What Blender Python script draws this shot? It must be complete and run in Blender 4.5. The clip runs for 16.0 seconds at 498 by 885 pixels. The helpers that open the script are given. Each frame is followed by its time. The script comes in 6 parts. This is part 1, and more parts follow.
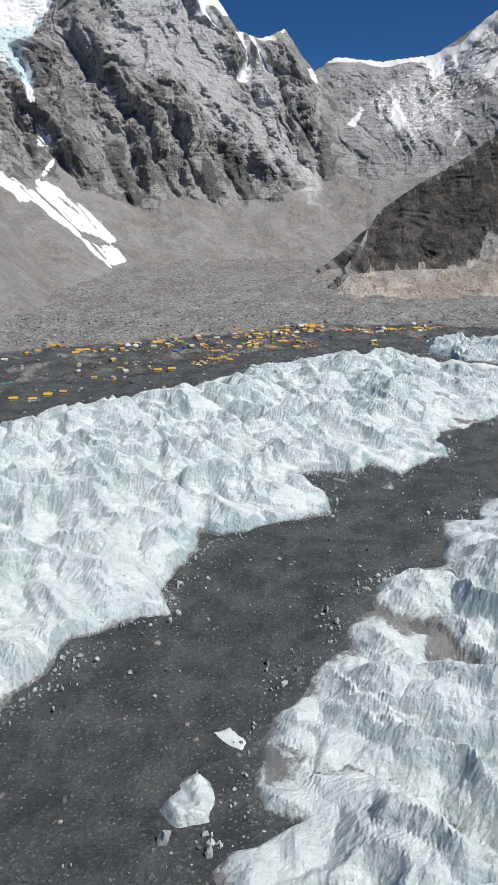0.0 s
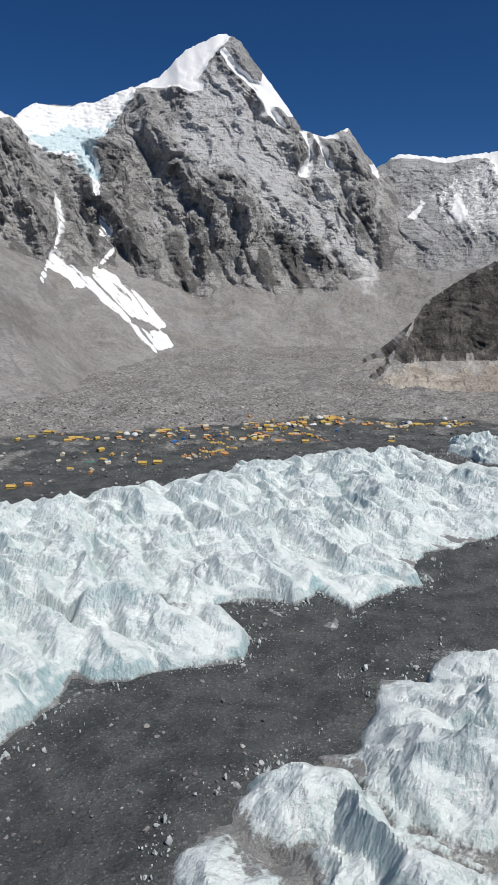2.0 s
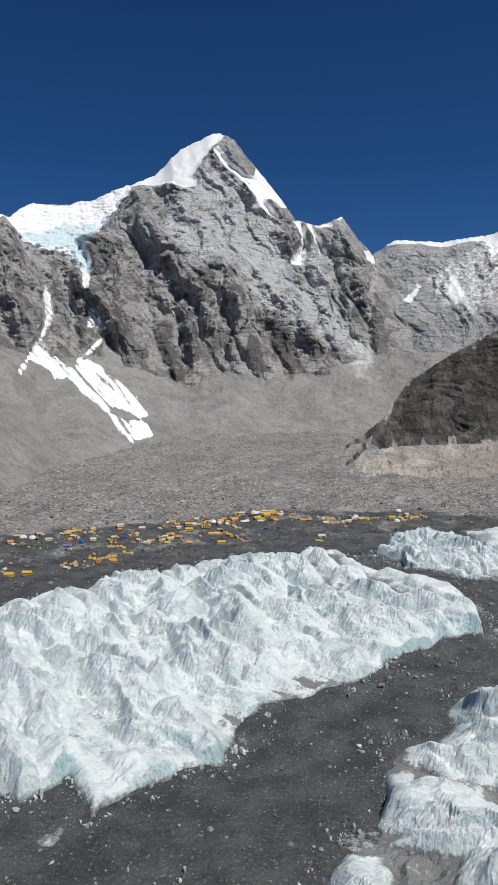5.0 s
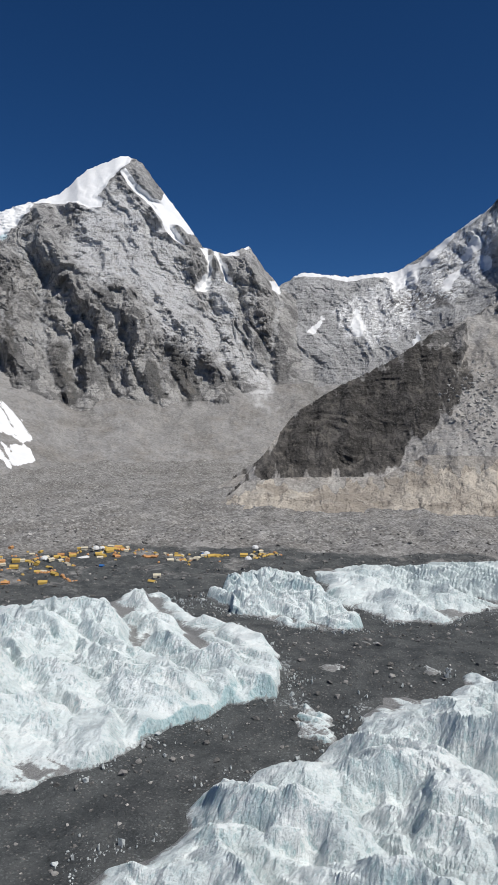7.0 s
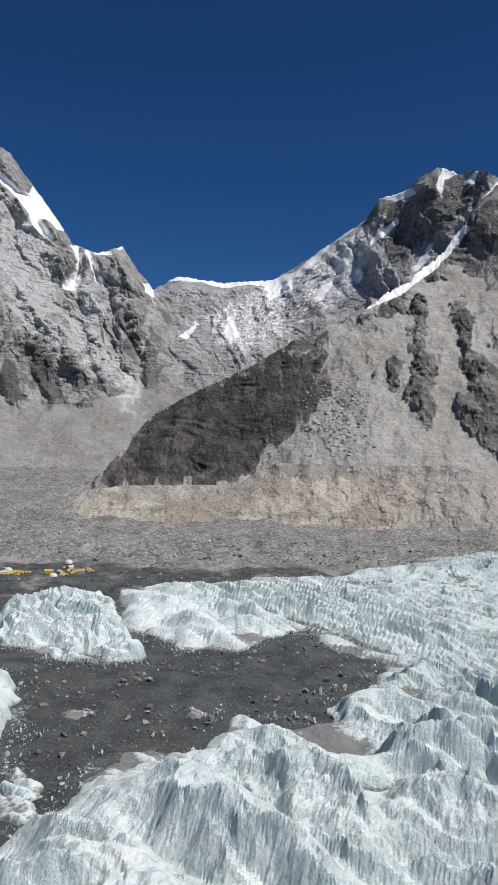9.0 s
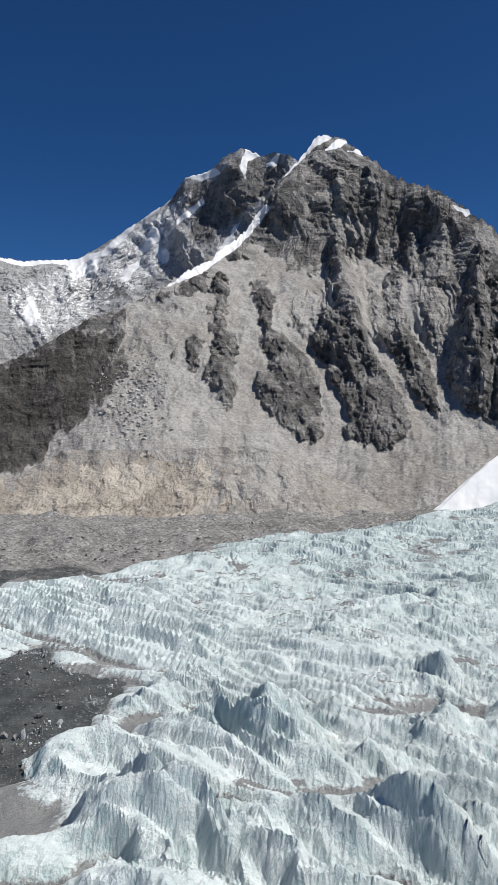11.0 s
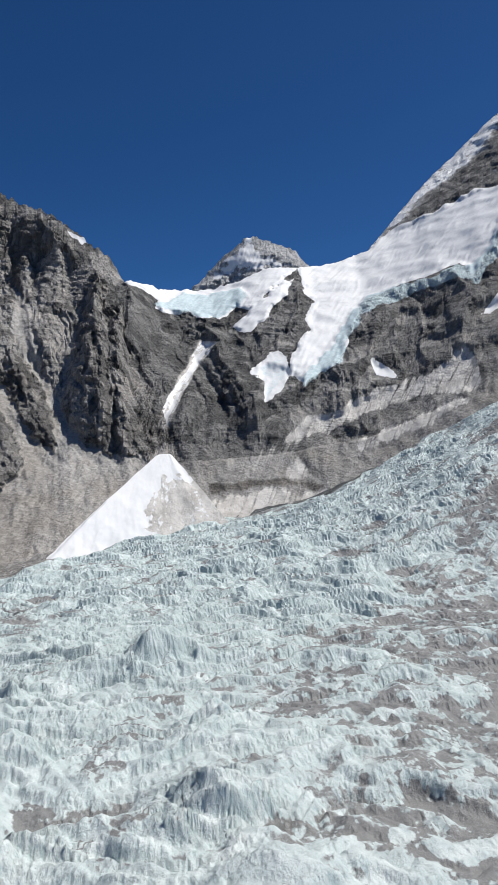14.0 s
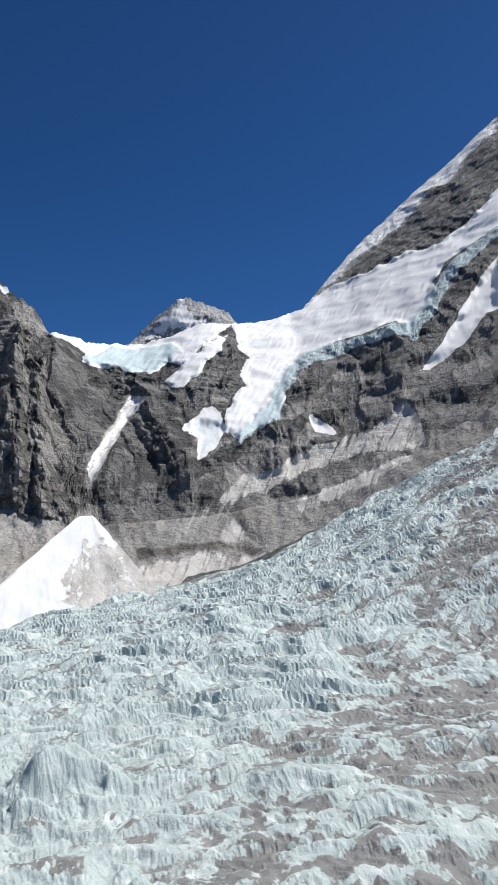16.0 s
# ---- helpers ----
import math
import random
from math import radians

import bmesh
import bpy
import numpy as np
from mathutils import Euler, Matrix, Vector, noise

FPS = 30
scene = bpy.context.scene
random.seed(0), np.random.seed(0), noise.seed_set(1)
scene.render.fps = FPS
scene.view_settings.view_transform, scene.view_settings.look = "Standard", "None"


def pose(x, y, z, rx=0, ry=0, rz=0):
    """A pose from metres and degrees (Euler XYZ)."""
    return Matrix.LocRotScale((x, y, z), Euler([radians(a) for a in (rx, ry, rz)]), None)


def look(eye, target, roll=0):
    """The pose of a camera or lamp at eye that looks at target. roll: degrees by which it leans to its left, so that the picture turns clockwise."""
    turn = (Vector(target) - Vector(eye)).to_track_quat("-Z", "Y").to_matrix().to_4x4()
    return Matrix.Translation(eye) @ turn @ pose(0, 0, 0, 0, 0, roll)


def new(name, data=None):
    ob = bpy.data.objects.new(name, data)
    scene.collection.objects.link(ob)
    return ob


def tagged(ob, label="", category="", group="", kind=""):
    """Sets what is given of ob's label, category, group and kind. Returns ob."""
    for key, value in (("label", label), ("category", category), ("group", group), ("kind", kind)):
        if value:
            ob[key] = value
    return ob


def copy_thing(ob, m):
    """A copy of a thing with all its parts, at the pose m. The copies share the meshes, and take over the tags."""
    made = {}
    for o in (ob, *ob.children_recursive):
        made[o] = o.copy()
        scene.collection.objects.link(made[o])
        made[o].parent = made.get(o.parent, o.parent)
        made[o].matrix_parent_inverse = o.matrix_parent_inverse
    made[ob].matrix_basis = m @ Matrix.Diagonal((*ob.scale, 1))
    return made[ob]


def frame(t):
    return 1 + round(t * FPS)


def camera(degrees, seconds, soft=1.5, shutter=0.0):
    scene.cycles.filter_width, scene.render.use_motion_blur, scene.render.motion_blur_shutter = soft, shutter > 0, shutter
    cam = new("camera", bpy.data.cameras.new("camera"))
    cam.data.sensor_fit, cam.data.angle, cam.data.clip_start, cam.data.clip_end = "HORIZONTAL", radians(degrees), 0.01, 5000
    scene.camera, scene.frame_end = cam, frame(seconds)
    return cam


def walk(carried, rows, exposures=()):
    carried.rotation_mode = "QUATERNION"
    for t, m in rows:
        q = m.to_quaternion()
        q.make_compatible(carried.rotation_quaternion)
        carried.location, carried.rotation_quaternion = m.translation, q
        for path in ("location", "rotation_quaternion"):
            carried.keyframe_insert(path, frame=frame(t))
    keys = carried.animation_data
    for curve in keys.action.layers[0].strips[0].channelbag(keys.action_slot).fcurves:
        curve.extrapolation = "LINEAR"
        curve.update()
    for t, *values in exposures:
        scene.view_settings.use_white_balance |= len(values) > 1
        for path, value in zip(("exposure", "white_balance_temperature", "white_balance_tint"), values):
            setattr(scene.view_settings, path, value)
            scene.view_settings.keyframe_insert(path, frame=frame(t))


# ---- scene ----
cam = camera(37.6, 16.0, soft=1.1)
METRES, EYE, TILT, LEAN, TURN = 500.0, 100.0, 0.0, 0.0, 0.0
ROWS = [
    (0.0, 0.0, 0.0, 0.0, -0.09, -17.66, 0.27),
    (0.5, 0.0239, 0.0226, -0.0002, 3.63, -15.32, -0.82),
    (1.0, 0.0474, 0.0456, -0.0004, 5.31, -13.02, -1.64),
    (1.5, 0.0706, 0.0684, -0.0015, 5.3, -11.85, -1.37),
    (2.0, 0.0938, 0.0926, -0.0032, 5.68, -11.14, -0.43),
    (2.5, 0.1167, 0.1158, -0.0041, 7.39, -9.62, 0.46),
    (3.0, 0.1398, 0.1389, -0.0046, 9.33, -7.56, 1.05),
    (3.2, 0.149, 0.1481, -0.0049, 9.75, -6.75, 1.1),
    (4.25, 0.197, 0.1962, -0.0070, 9.5, -4.75, 1.1),
    (5.3, 0.2451, 0.2446, -0.0092, 6.4, -4.13, 0.85),
    (5.5, 0.2542, 0.2534, -0.0096, 5.59, -3.86, 0.71),
    (6.0, 0.2768, 0.2749, -0.0107, 3.89, -3.09, 0.27),
    (6.5, 0.2998, 0.2956, -0.0114, 2.41, -2.38, -0.26),
    (7.0, 0.3225, 0.3156, -0.0125, 1.4, -2.18, -0.66),
    (7.5, 0.3452, 0.3356, -0.0139, 0.83, -2.26, -0.92),
    (8.0, 0.3681, 0.3558, -0.0147, -0.42, -2.01, -1.39),
    (8.5, 0.391, 0.3757, -0.0162, -3.45, -1.36, -1.79),
    (8.7, 0.4001, 0.3838, -0.0169, -5.1, -1.34, -1.85),
    (9.75, 0.4478, 0.4257, -0.0215, -11.8, -1.55, -1.4),
    (10.8, 0.495, 0.469, -0.0263, -19.15, -2.12, -0.5),
    (11.0, 0.5047, 0.478, -0.0274, -20.96, -2.14, -0.28),
    (11.5, 0.5292, 0.5009, -0.0302, -26.13, -1.98, 0.33),
    (12.0, 0.5531, 0.522, -0.0325, -32.17, -1.47, 0.82),
    (12.5, 0.5771, 0.543, -0.035, -38.32, -0.92, 0.92),
    (13.0, 0.6006, 0.5639, -0.0374, -43.63, -0.49, 0.83),
    (13.5, 0.6242, 0.5842, -0.039, -47.19, -0.04, 1.08),
    (14.0, 0.6462, 0.6032, -0.04, -48.85, 0.7, 1.69),
    (14.5, 0.6682, 0.6222, -0.041, -49.25, 1.66, 2.05),
    (15.0, 0.6902, 0.6412, -0.0419, -49.76, 2.72, 2.01),
    (15.5, 0.7119, 0.6595, -0.0424, -51.46, 3.92, 1.83),
    (16.0, 0.7331, 0.6776, -0.0429, -54.12, 5.41, 1.93),
]
walk(cam, [(t, pose(0, 0, EYE, TILT, LEAN, TURN) @ pose(METRES * x, METRES * y, METRES * z, 90 + pitch, roll, yaw)) for t, x, y, z, yaw, pitch, roll in ROWS],
     exposures=[(0.0, 0.08), (3.0, 0.0), (8.5, 0.06), (11.0, 0.22), (14.0, 0.3), (16.0, 0.42)])

# ---- world, sun, exposure ----
SUN_AZ, SUN_EL = 125.0, 56.0        # degrees clockwise from +y, and above the level
world = bpy.data.worlds.new("sky")
scene.world = world
world.use_nodes = True
wt = world.node_tree
wt.nodes.clear()
sky = wt.nodes.new("ShaderNodeTexSky")
sky.sky_type, sky.sun_disc = "NISHITA", False
sky.sun_elevation, sky.sun_rotation = radians(SUN_EL), radians(SUN_AZ)
sky.altitude, sky.air_density, sky.dust_density, sky.ozone_density = 5300.0, 1.0, 10.0, 5.0
sky_bg = wt.nodes.new("ShaderNodeBackground")
sky_bg.inputs["Strength"].default_value = 0.083
sky_out = wt.nodes.new("ShaderNodeOutputWorld")
sky_tone = wt.nodes.new("ShaderNodeHueSaturation")
sky_tone.inputs["Hue"].default_value, sky_tone.inputs["Saturation"].default_value, sky_tone.inputs["Value"].default_value = 0.504, 1.22, 0.75
wt.links.new(sky.outputs["Color"], sky_tone.inputs["Color"])
wt.links.new(sky_tone.outputs["Color"], sky_bg.inputs["Color"])
wt.links.new(sky_bg.outputs["Background"], sky_out.inputs["Surface"])

sun_data = bpy.data.lights.new("sun", "SUN")
sun_data.energy, sun_data.angle, sun_data.color = 4.0, radians(0.53), (1.0, 0.965, 0.91)
sun = new("sun", sun_data)
sa, se = radians(SUN_AZ), radians(SUN_EL)
sun.matrix_world = look((math.sin(sa) * math.cos(se) * 900, math.cos(sa) * math.cos(se) * 900, math.sin(se) * 900), (0, 0, 0))

# ---- noise ----
GX = np.cos(np.arange(32) * math.pi / 16 + 0.1)
GY = np.sin(np.arange(32) * math.pi / 16 + 0.1)


def hashed(ix, iy, seed):
    h = (ix.astype(np.int64) * 374761393 + iy.astype(np.int64) * 668265263 + seed * 2147483647) & 0xFFFFFFFF
    h = ((h ^ (h >> 13)) * 1274126177) & 0xFFFFFFFF
    return (h ^ (h >> 16)) & 0xFFFFFFFF


def gnoise(x, y, seed=0):
    """Gradient noise, about -1 to 1."""
    x, y = np.broadcast_arrays(np.asarray(x, float), np.asarray(y, float))
    fx, fy = np.floor(x), np.floor(y)
    u, v = x - fx, y - fy
    su, sv = u * u * u * (u * (u * 6 - 15) + 10), v * v * v * (v * (v * 6 - 15) + 10)
    out = 0
    for dx in (0, 1):
        for dy in (0, 1):
            g = hashed(fx + dx, fy + dy, seed) & 31
            w = (su if dx else 1 - su) * (sv if dy else 1 - sv)
            out = out + w * (GX[g] * (u - dx) + GY[g] * (v - dy))
    return out * 1.5


def fbm(x, y, octaves=4, seed=0, gain=0.5):
    total, amp = 0, 1.0
    for k in range(octaves):
        total = total + amp * gnoise(x * 2.03 ** k + 17.3 * k, y * 2.03 ** k - 9.1 * k, seed + k)
        amp *= gain
    return total


def ridged(x, y, octaves=4, seed=0, gain=0.5):
    """Sharp crests near 1, hollows near 0."""
    total, amp, norm, weight = 0, 1.0, 0, 1.0
    for k in range(octaves):
        n = 1 - np.abs(gnoise(x * 2.1 ** k + 5.7 * k, y * 2.1 ** k + 3.3 * k, seed + k))
        n = n * n * weight
        total = total + amp * n
        weight = np.clip(n * 1.6, 0, 1)
        norm += amp
        amp *= gain
    return total / norm


def tents(x, y, octaves, seed, gain=0.5):
    """Straight-sided ridges with sharp crests, 0 to about 1."""
    total, amp, norm = 0, 1.0, 0
    for k in range(octaves):
        total = total + amp * np.clip(1 - 1.7 * np.abs(gnoise(x * 2.1 ** k + 7.7 * k, y * 2.1 ** k + 1.3 * k, seed + k)), 0, 1)
        norm += amp
        amp *= gain
    return total / norm


def fins(p, q, seed, reach=0.35, spread=0.7, fall=0.95):
    """Sharp-crested blocks: the upper hull of leaning ridges of random length, height and turn, one to a cell; 0 to 1."""
    fp, fq = np.floor(p), np.floor(q)
    out = np.zeros(np.broadcast(p, q).shape)
    for i in (-1, 0, 1):
        for j in (-1, 0, 1):
            k = hashed(fp + i, fq + j, seed)
            a, b, c, d = ((k >> n & 255) / 255.0 for n in (0, 8, 16, 24))
            dp, dq = p - fp - i - a, q - fq - j - b
            turn = (d - 0.5) * 2 * spread
            ct, st = np.cos(turn), np.sin(turn)
            e, f = dp * ct - dq * st, dp * st + dq * ct
            e = np.where(e > 0, e * (1.0 + 0.9 * c), -e * (1.9 - 0.9 * c))
            f = np.clip(np.abs(f) - reach * (0.3 + 1.4 * b), 0, None)
            out = np.maximum(out, 0.5 + 0.5 * ((a * 7.3 + d * 3.1) % 1.0) - fall * np.hypot(e, 0.9 * f))
    return np.clip(out, 0, 1)


def smooth(a, b, x):
    t = np.clip((x - a) / (b - a), 0, 1)
    return t * t * (3 - 2 * t)


def flatirons(u, z, wide, high, seed, sharp=1.0):
    """Ribs of rock that start at a point, widen and stand out downwards and sink away again at their foot; 0 to 1."""
    cu, cz = np.floor(u / wide), np.floor(z / high)
    out = np.zeros(np.broadcast(u, z).shape)
    for i in (-1, 0, 1):
        for j in (0, 1, 2, 3):
            hx, hy = cu + i, cz + j
            k = hashed(hx, hy, seed)
            a, b, c, d = ((k >> q & 255) / 255.0 for q in (0, 8, 16, 24))
            top = (hy + b) * high
            t = (top - z) / (high * (0.8 + 0.9 * c))
            du = np.abs(u - (hx + a) * wide - (d - 0.5) * 0.9 * (top - z))
            half = wide * (0.06 + 0.62 * t * (0.6 + 0.8 * d))
            form = np.clip(t, 0, 1) * smooth(2.0, 1.0, t) * (0.55 + 0.45 * c)
            out = np.maximum(out, np.where(t > 0, form * np.clip(1 - du / np.maximum(half, 0.1), 0, 1) ** sharp, 0))
    return out


def inside_distance(px, py, poly):
    """Signed distance to a closed outline, positive inside."""
    pts = np.array(poly, float)
    nxt = np.roll(pts, -1, axis=0)
    best = np.full(px.shape, 1e18)
    inside = np.zeros(px.shape, bool)
    for (ax, ay), (bx, by) in zip(pts, nxt):
        ex, ey = bx - ax, by - ay
        t = np.clip(((px - ax) * ex + (py - ay) * ey) / (ex * ex + ey * ey + 1e-9), 0, 1)
        best = np.minimum(best, (px - ax - t * ex) ** 2 + (py - ay - t * ey) ** 2)
        cross = (ay > py) != (by > py)
        xi = ax + (py - ay) * ex / (ey if abs(ey) > 1e-9 else 1e-9)
        inside ^= cross & (px < xi)
    return np.where(inside, 1, -1) * np.sqrt(best)


def line_distance(px, py, line):
    """Distance to an open line, and how far along it (0 to 1) the nearest place lies."""
    best, along = np.full(px.shape, 1e18), np.zeros(px.shape)
    n = len(line) - 1
    for k in range(n):
        (ax, ay), (bx, by) = line[k], line[k + 1]
        ex, ey = bx - ax, by - ay
        t = np.clip(((px - ax) * ex + (py - ay) * ey) / (ex * ex + ey * ey + 1e-9), 0, 1)
        d = (px - ax - t * ex) ** 2 + (py - ay - t * ey) ** 2
        near = d < best
        best, along = np.where(near, d, best), np.where(near, (k + t) / n, along)
    return np.sqrt(best), along


def profile(az, rows, k, jitter=0.0, seed=3):
    """Column k of rows (azimuth, radius, height), between the rows."""
    rows = np.array(rows, float)
    return np.interp(az, rows[:, 0], rows[:, k]) + jitter * fbm(az * 1.7, az * 0 + seed, 4, seed)


# ---- node materials ----
def nodes_of(name):
    m = bpy.data.materials.new(name)
    m.use_nodes = True
    m.node_tree.nodes.clear()
    return m, m.node_tree


def node(tree, kind, props=(), **inputs):
    n = tree.nodes.new(kind)
    props = dict(props)
    if "interpolation_type" in props:
        n.interpolation_type = props["interpolation_type"]
    if "data_type" in props:
        n.data_type, n.blend_type = props["data_type"], props["blend_type"]
    if "operation" in props:
        n.operation = props["operation"]
    if "attribute_name" in props:
        n.attribute_name = props["attribute_name"]
    if "feature" in props:
        n.feature = props["feature"]
    for key, value in inputs.items():
        socket = n.inputs[int(key[1:])] if key[0] == "i" and key[1:].isdigit() else n.inputs[key.replace("_", " ")]
        if hasattr(value, "links"):
            tree.links.new(value, socket)
        else:
            socket.default_value = value
    return n


def col(r, g, b):
    return (r, g, b, 1.0)


def noise_node(tree, vec, scale, detail=5.0, rough=0.55):
    return node(tree, "ShaderNodeTexNoise", Vector=vec, Scale=scale, Detail=detail, Roughness=rough).outputs["Fac"]


def ramp(tree, fac, a, b):
    n = node(tree, "ShaderNodeMapRange", {"interpolation_type": "SMOOTHSTEP"}, Value=fac)
    n.inputs["From Min"].default_value, n.inputs["From Max"].default_value = a, b
    return n.outputs["Result"]


def mix(tree, fac, a, b, how="MIX"):
    n = node(tree, "ShaderNodeMix", {"data_type": "RGBA", "blend_type": how})
    for socket, value in ((n.inputs[0], fac), (n.inputs[6], a), (n.inputs[7], b)):
        if hasattr(value, "links"):
            tree.links.new(value, socket)
        else:
            socket.default_value = value
    return n.outputs[2]


def calc(tree, how, a, b=0.0):
    return node(tree, "ShaderNodeMath", {"operation": how}, i0=a, i1=b).outputs[0]


def attribute(tree, name):
    return node(tree, "ShaderNodeAttribute", {"attribute_name": name}).outputs["Fac"]


def position(tree, scale=(1, 1, 1), turn=(0, 0, 0)):
    g = node(tree, "ShaderNodeNewGeometry").outputs["Position"]
    return node(tree, "ShaderNodeMapping", Vector=g, Scale=scale, Rotation=turn).outputs["Vector"]


def finish(tree, colour, rough, bumps, spec=0.3):
    """A principled surface with bumps (height, distance in metres, strength), coarse first."""
    normal = None
    for height, distance, strength in bumps:
        b = node(tree, "ShaderNodeBump", Height=height, Distance=distance, Strength=strength)
        if normal is not None:
            tree.links.new(normal, b.inputs["Normal"])
        normal = b.outputs["Normal"]
    p = node(tree, "ShaderNodeBsdfPrincipled", Base_Color=colour, Roughness=rough)
    p.inputs["Specular IOR Level"].default_value = spec
    if normal is not None:
        tree.links.new(normal, p.inputs["Normal"])
    out = node(tree, "ShaderNodeOutputMaterial")
    tree.links.new(p.outputs[0], out.inputs["Surface"])


def mountain_material(name, rock_a, rock_b, rock_c, scree_a, scree_b, dark=(0.06, 0.055, 0.05), turn=0.0, fall=1.3, cracks=0.6, bedded=1.0):
    """Layered rock, scree and snow, told apart by the surface's own cover values."""
    m, t = nodes_of(name)
    p = position(t)
    wide, mid, fine = noise_node(t, p, 0.006, 4), noise_node(t, p, 0.03, 6, 0.6), noise_node(t, p, 0.22, 6, 0.65)
    beds = noise_node(t, position(t, (0.012, 0.012, 0.16), (radians(9), radians(turn), 0)), 1.0, 5, 0.6)
    streak = noise_node(t, position(t, (0.055, 0.055, 0.009)), 1.0, 7, 0.62)
    shift = node(t, "ShaderNodeMix", {"data_type": "RGBA", "blend_type": "ADD"})
    shift.inputs[0].default_value = 1.0
    t.links.new(position(t, (0.034, 0.034, 0.02)), shift.inputs[6])
    t.links.new(node(t, "ShaderNodeTexNoise", Vector=p, Scale=0.03, Detail=4.0).outputs["Color"], shift.inputs[7])
    plates = node(t, "ShaderNodeTexVoronoi", {"feature": "F1"}, Vector=shift.outputs[2], Scale=1.0, Randomness=1.0)
    plate = node(t, "ShaderNodeSeparateColor", Color=plates.outputs["Color"]).outputs[0]
    seams = ramp(t, node(t, "ShaderNodeTexVoronoi", {"feature": "DISTANCE_TO_EDGE"}, Vector=shift.outputs[2], Scale=1.7, Randomness=1.0).outputs["Distance"], 0.07, 0.0)
    rock = mix(t, ramp(t, calc(t, "ADD", calc(t, "MULTIPLY", wide, 0.7), calc(t, "MULTIPLY", plate, 0.3)), 0.41, 0.61), col(*[v * 0.82 for v in rock_a]), col(*[v * 1.12 for v in rock_b]))
    rock = mix(t, calc(t, "MULTIPLY", seams, cracks), rock, mix(t, 1.0, rock, col(0.35, 0.35, 0.35), "MULTIPLY"))
    rock = mix(t, ramp(t, streak, 0.5, 0.7), rock, col(*rock_c))
    layers = noise_node(t, position(t, (0.02, 0.02, 0.42), (radians(6), radians(turn), 0)), 1.0, 4, 0.65)
    rock = mix(t, calc(t, "MULTIPLY", ramp(t, layers, 0.5, 0.62), 0.34 * bedded), rock, mix(t, 1.0, rock, col(0.45, 0.45, 0.45), "MULTIPLY"))
    rock = mix(t, calc(t, "MULTIPLY", ramp(t, beds, 0.5, 0.68), 0.38 * bedded), rock, mix(t, 1.0, rock, col(0.5, 0.49, 0.49), "MULTIPLY"))
    rock = mix(t, calc(t, "MULTIPLY", ramp(t, fine, 0.45, 0.68), 0.5 if bedded else 0.15), rock, mix(t, 1.0, rock, col(0.5, 0.5, 0.5), "MULTIPLY"))
    scree = mix(t, ramp(t, mid, 0.35, 0.65), col(*scree_a), col(*scree_b))
    scree = mix(t, calc(t, "MULTIPLY", ramp(t, streak, 0.48, 0.66), 0.4), scree, col(scree_b[0] * 0.95, scree_b[1] * 0.9, scree_b[2] * 0.85))
    tongue = noise_node(t, position(t, (0.011, 0.011, 0.004)), 1.0, 6, 0.62)
    scree = mix(t, calc(t, "MULTIPLY", ramp(t, tongue, 0.46, 0.62), 0.7), scree, mix(t, 1.0, scree, col(0.82, 0.79, 0.75), "MULTIPLY"))
    scree = mix(t, calc(t, "MULTIPLY", ramp(t, tongue, 0.44, 0.33), 0.5), scree, mix(t, 1.0, scree, col(1.18, 1.17, 1.15), "MULTIPLY"))
    scree = mix(t, calc(t, "MULTIPLY", ramp(t, fine, 0.54, 0.68), 0.45), scree, col(*[v * 0.5 for v in scree_a]))
    pebble = node(t, "ShaderNodeTexVoronoi", {"feature": "F1"}, Vector=p, Scale=0.36, Randomness=1.0).outputs["Color"]
    pebble = node(t, "ShaderNodeSeparateColor", Color=pebble).outputs[0]
    scree = mix(t, calc(t, "MULTIPLY", ramp(t, pebble, 0.6, 1.0), 0.3), scree, col(*[v * 1.4 for v in scree_b]))
    scree = mix(t, calc(t, "MULTIPLY", ramp(t, pebble, 0.35, 0.0), 0.35), scree, col(*[v * 0.5 for v in scree_a]))
    scree = mix(t, calc(t, "MULTIPLY", ramp(t, wide, 0.5, 0.62), 0.4), scree, mix(t, 1.0, scree, col(0.80, 0.785, 0.76), "MULTIPLY"))
    scree = mix(t, calc(t, "MULTIPLY", ramp(t, noise_node(t, p, 0.055, 7, 0.7), 0.5, 0.62), 0.28), scree, mix(t, 1.0, scree, col(0.66, 0.655, 0.64), "MULTIPLY"))
    edge = calc(t, "MULTIPLY", calc(t, "SUBTRACT", mid, 0.5), 0.7)
    cover = ramp(t, calc(t, "ADD", attribute(t, "talus"), edge), 0.4, 0.6)
    ground = mix(t, cover, rock, scree)
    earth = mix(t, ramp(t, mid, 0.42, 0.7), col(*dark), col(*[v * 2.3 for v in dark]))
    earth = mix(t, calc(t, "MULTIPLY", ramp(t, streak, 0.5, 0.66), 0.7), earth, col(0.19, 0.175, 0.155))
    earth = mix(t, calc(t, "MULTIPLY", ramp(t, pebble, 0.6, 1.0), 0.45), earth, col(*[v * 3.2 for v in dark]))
    # dark cover: dark rubble and rock, also shade painted on the mountain walls
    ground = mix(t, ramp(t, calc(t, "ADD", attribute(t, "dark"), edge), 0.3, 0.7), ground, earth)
    silt = mix(t, ramp(t, streak, 0.4, 0.65), col(0.62, 0.60, 0.57), col(0.45, 0.43, 0.405))
    ground = mix(t, ramp(t, calc(t, "ADD", attribute(t, "cream"), calc(t, "MULTIPLY", edge, 0.5)), 0.3, 0.7), ground, silt)
    snow_colour = mix(t, ramp(t, mid, 0.3, 0.75), col(0.82, 0.825, 0.83), col(0.73, 0.745, 0.76))
    rough_edge = calc(t, "MULTIPLY", calc(t, "SUBTRACT", noise_node(t, p, 0.09, 7, 0.7), 0.5), 0.9)
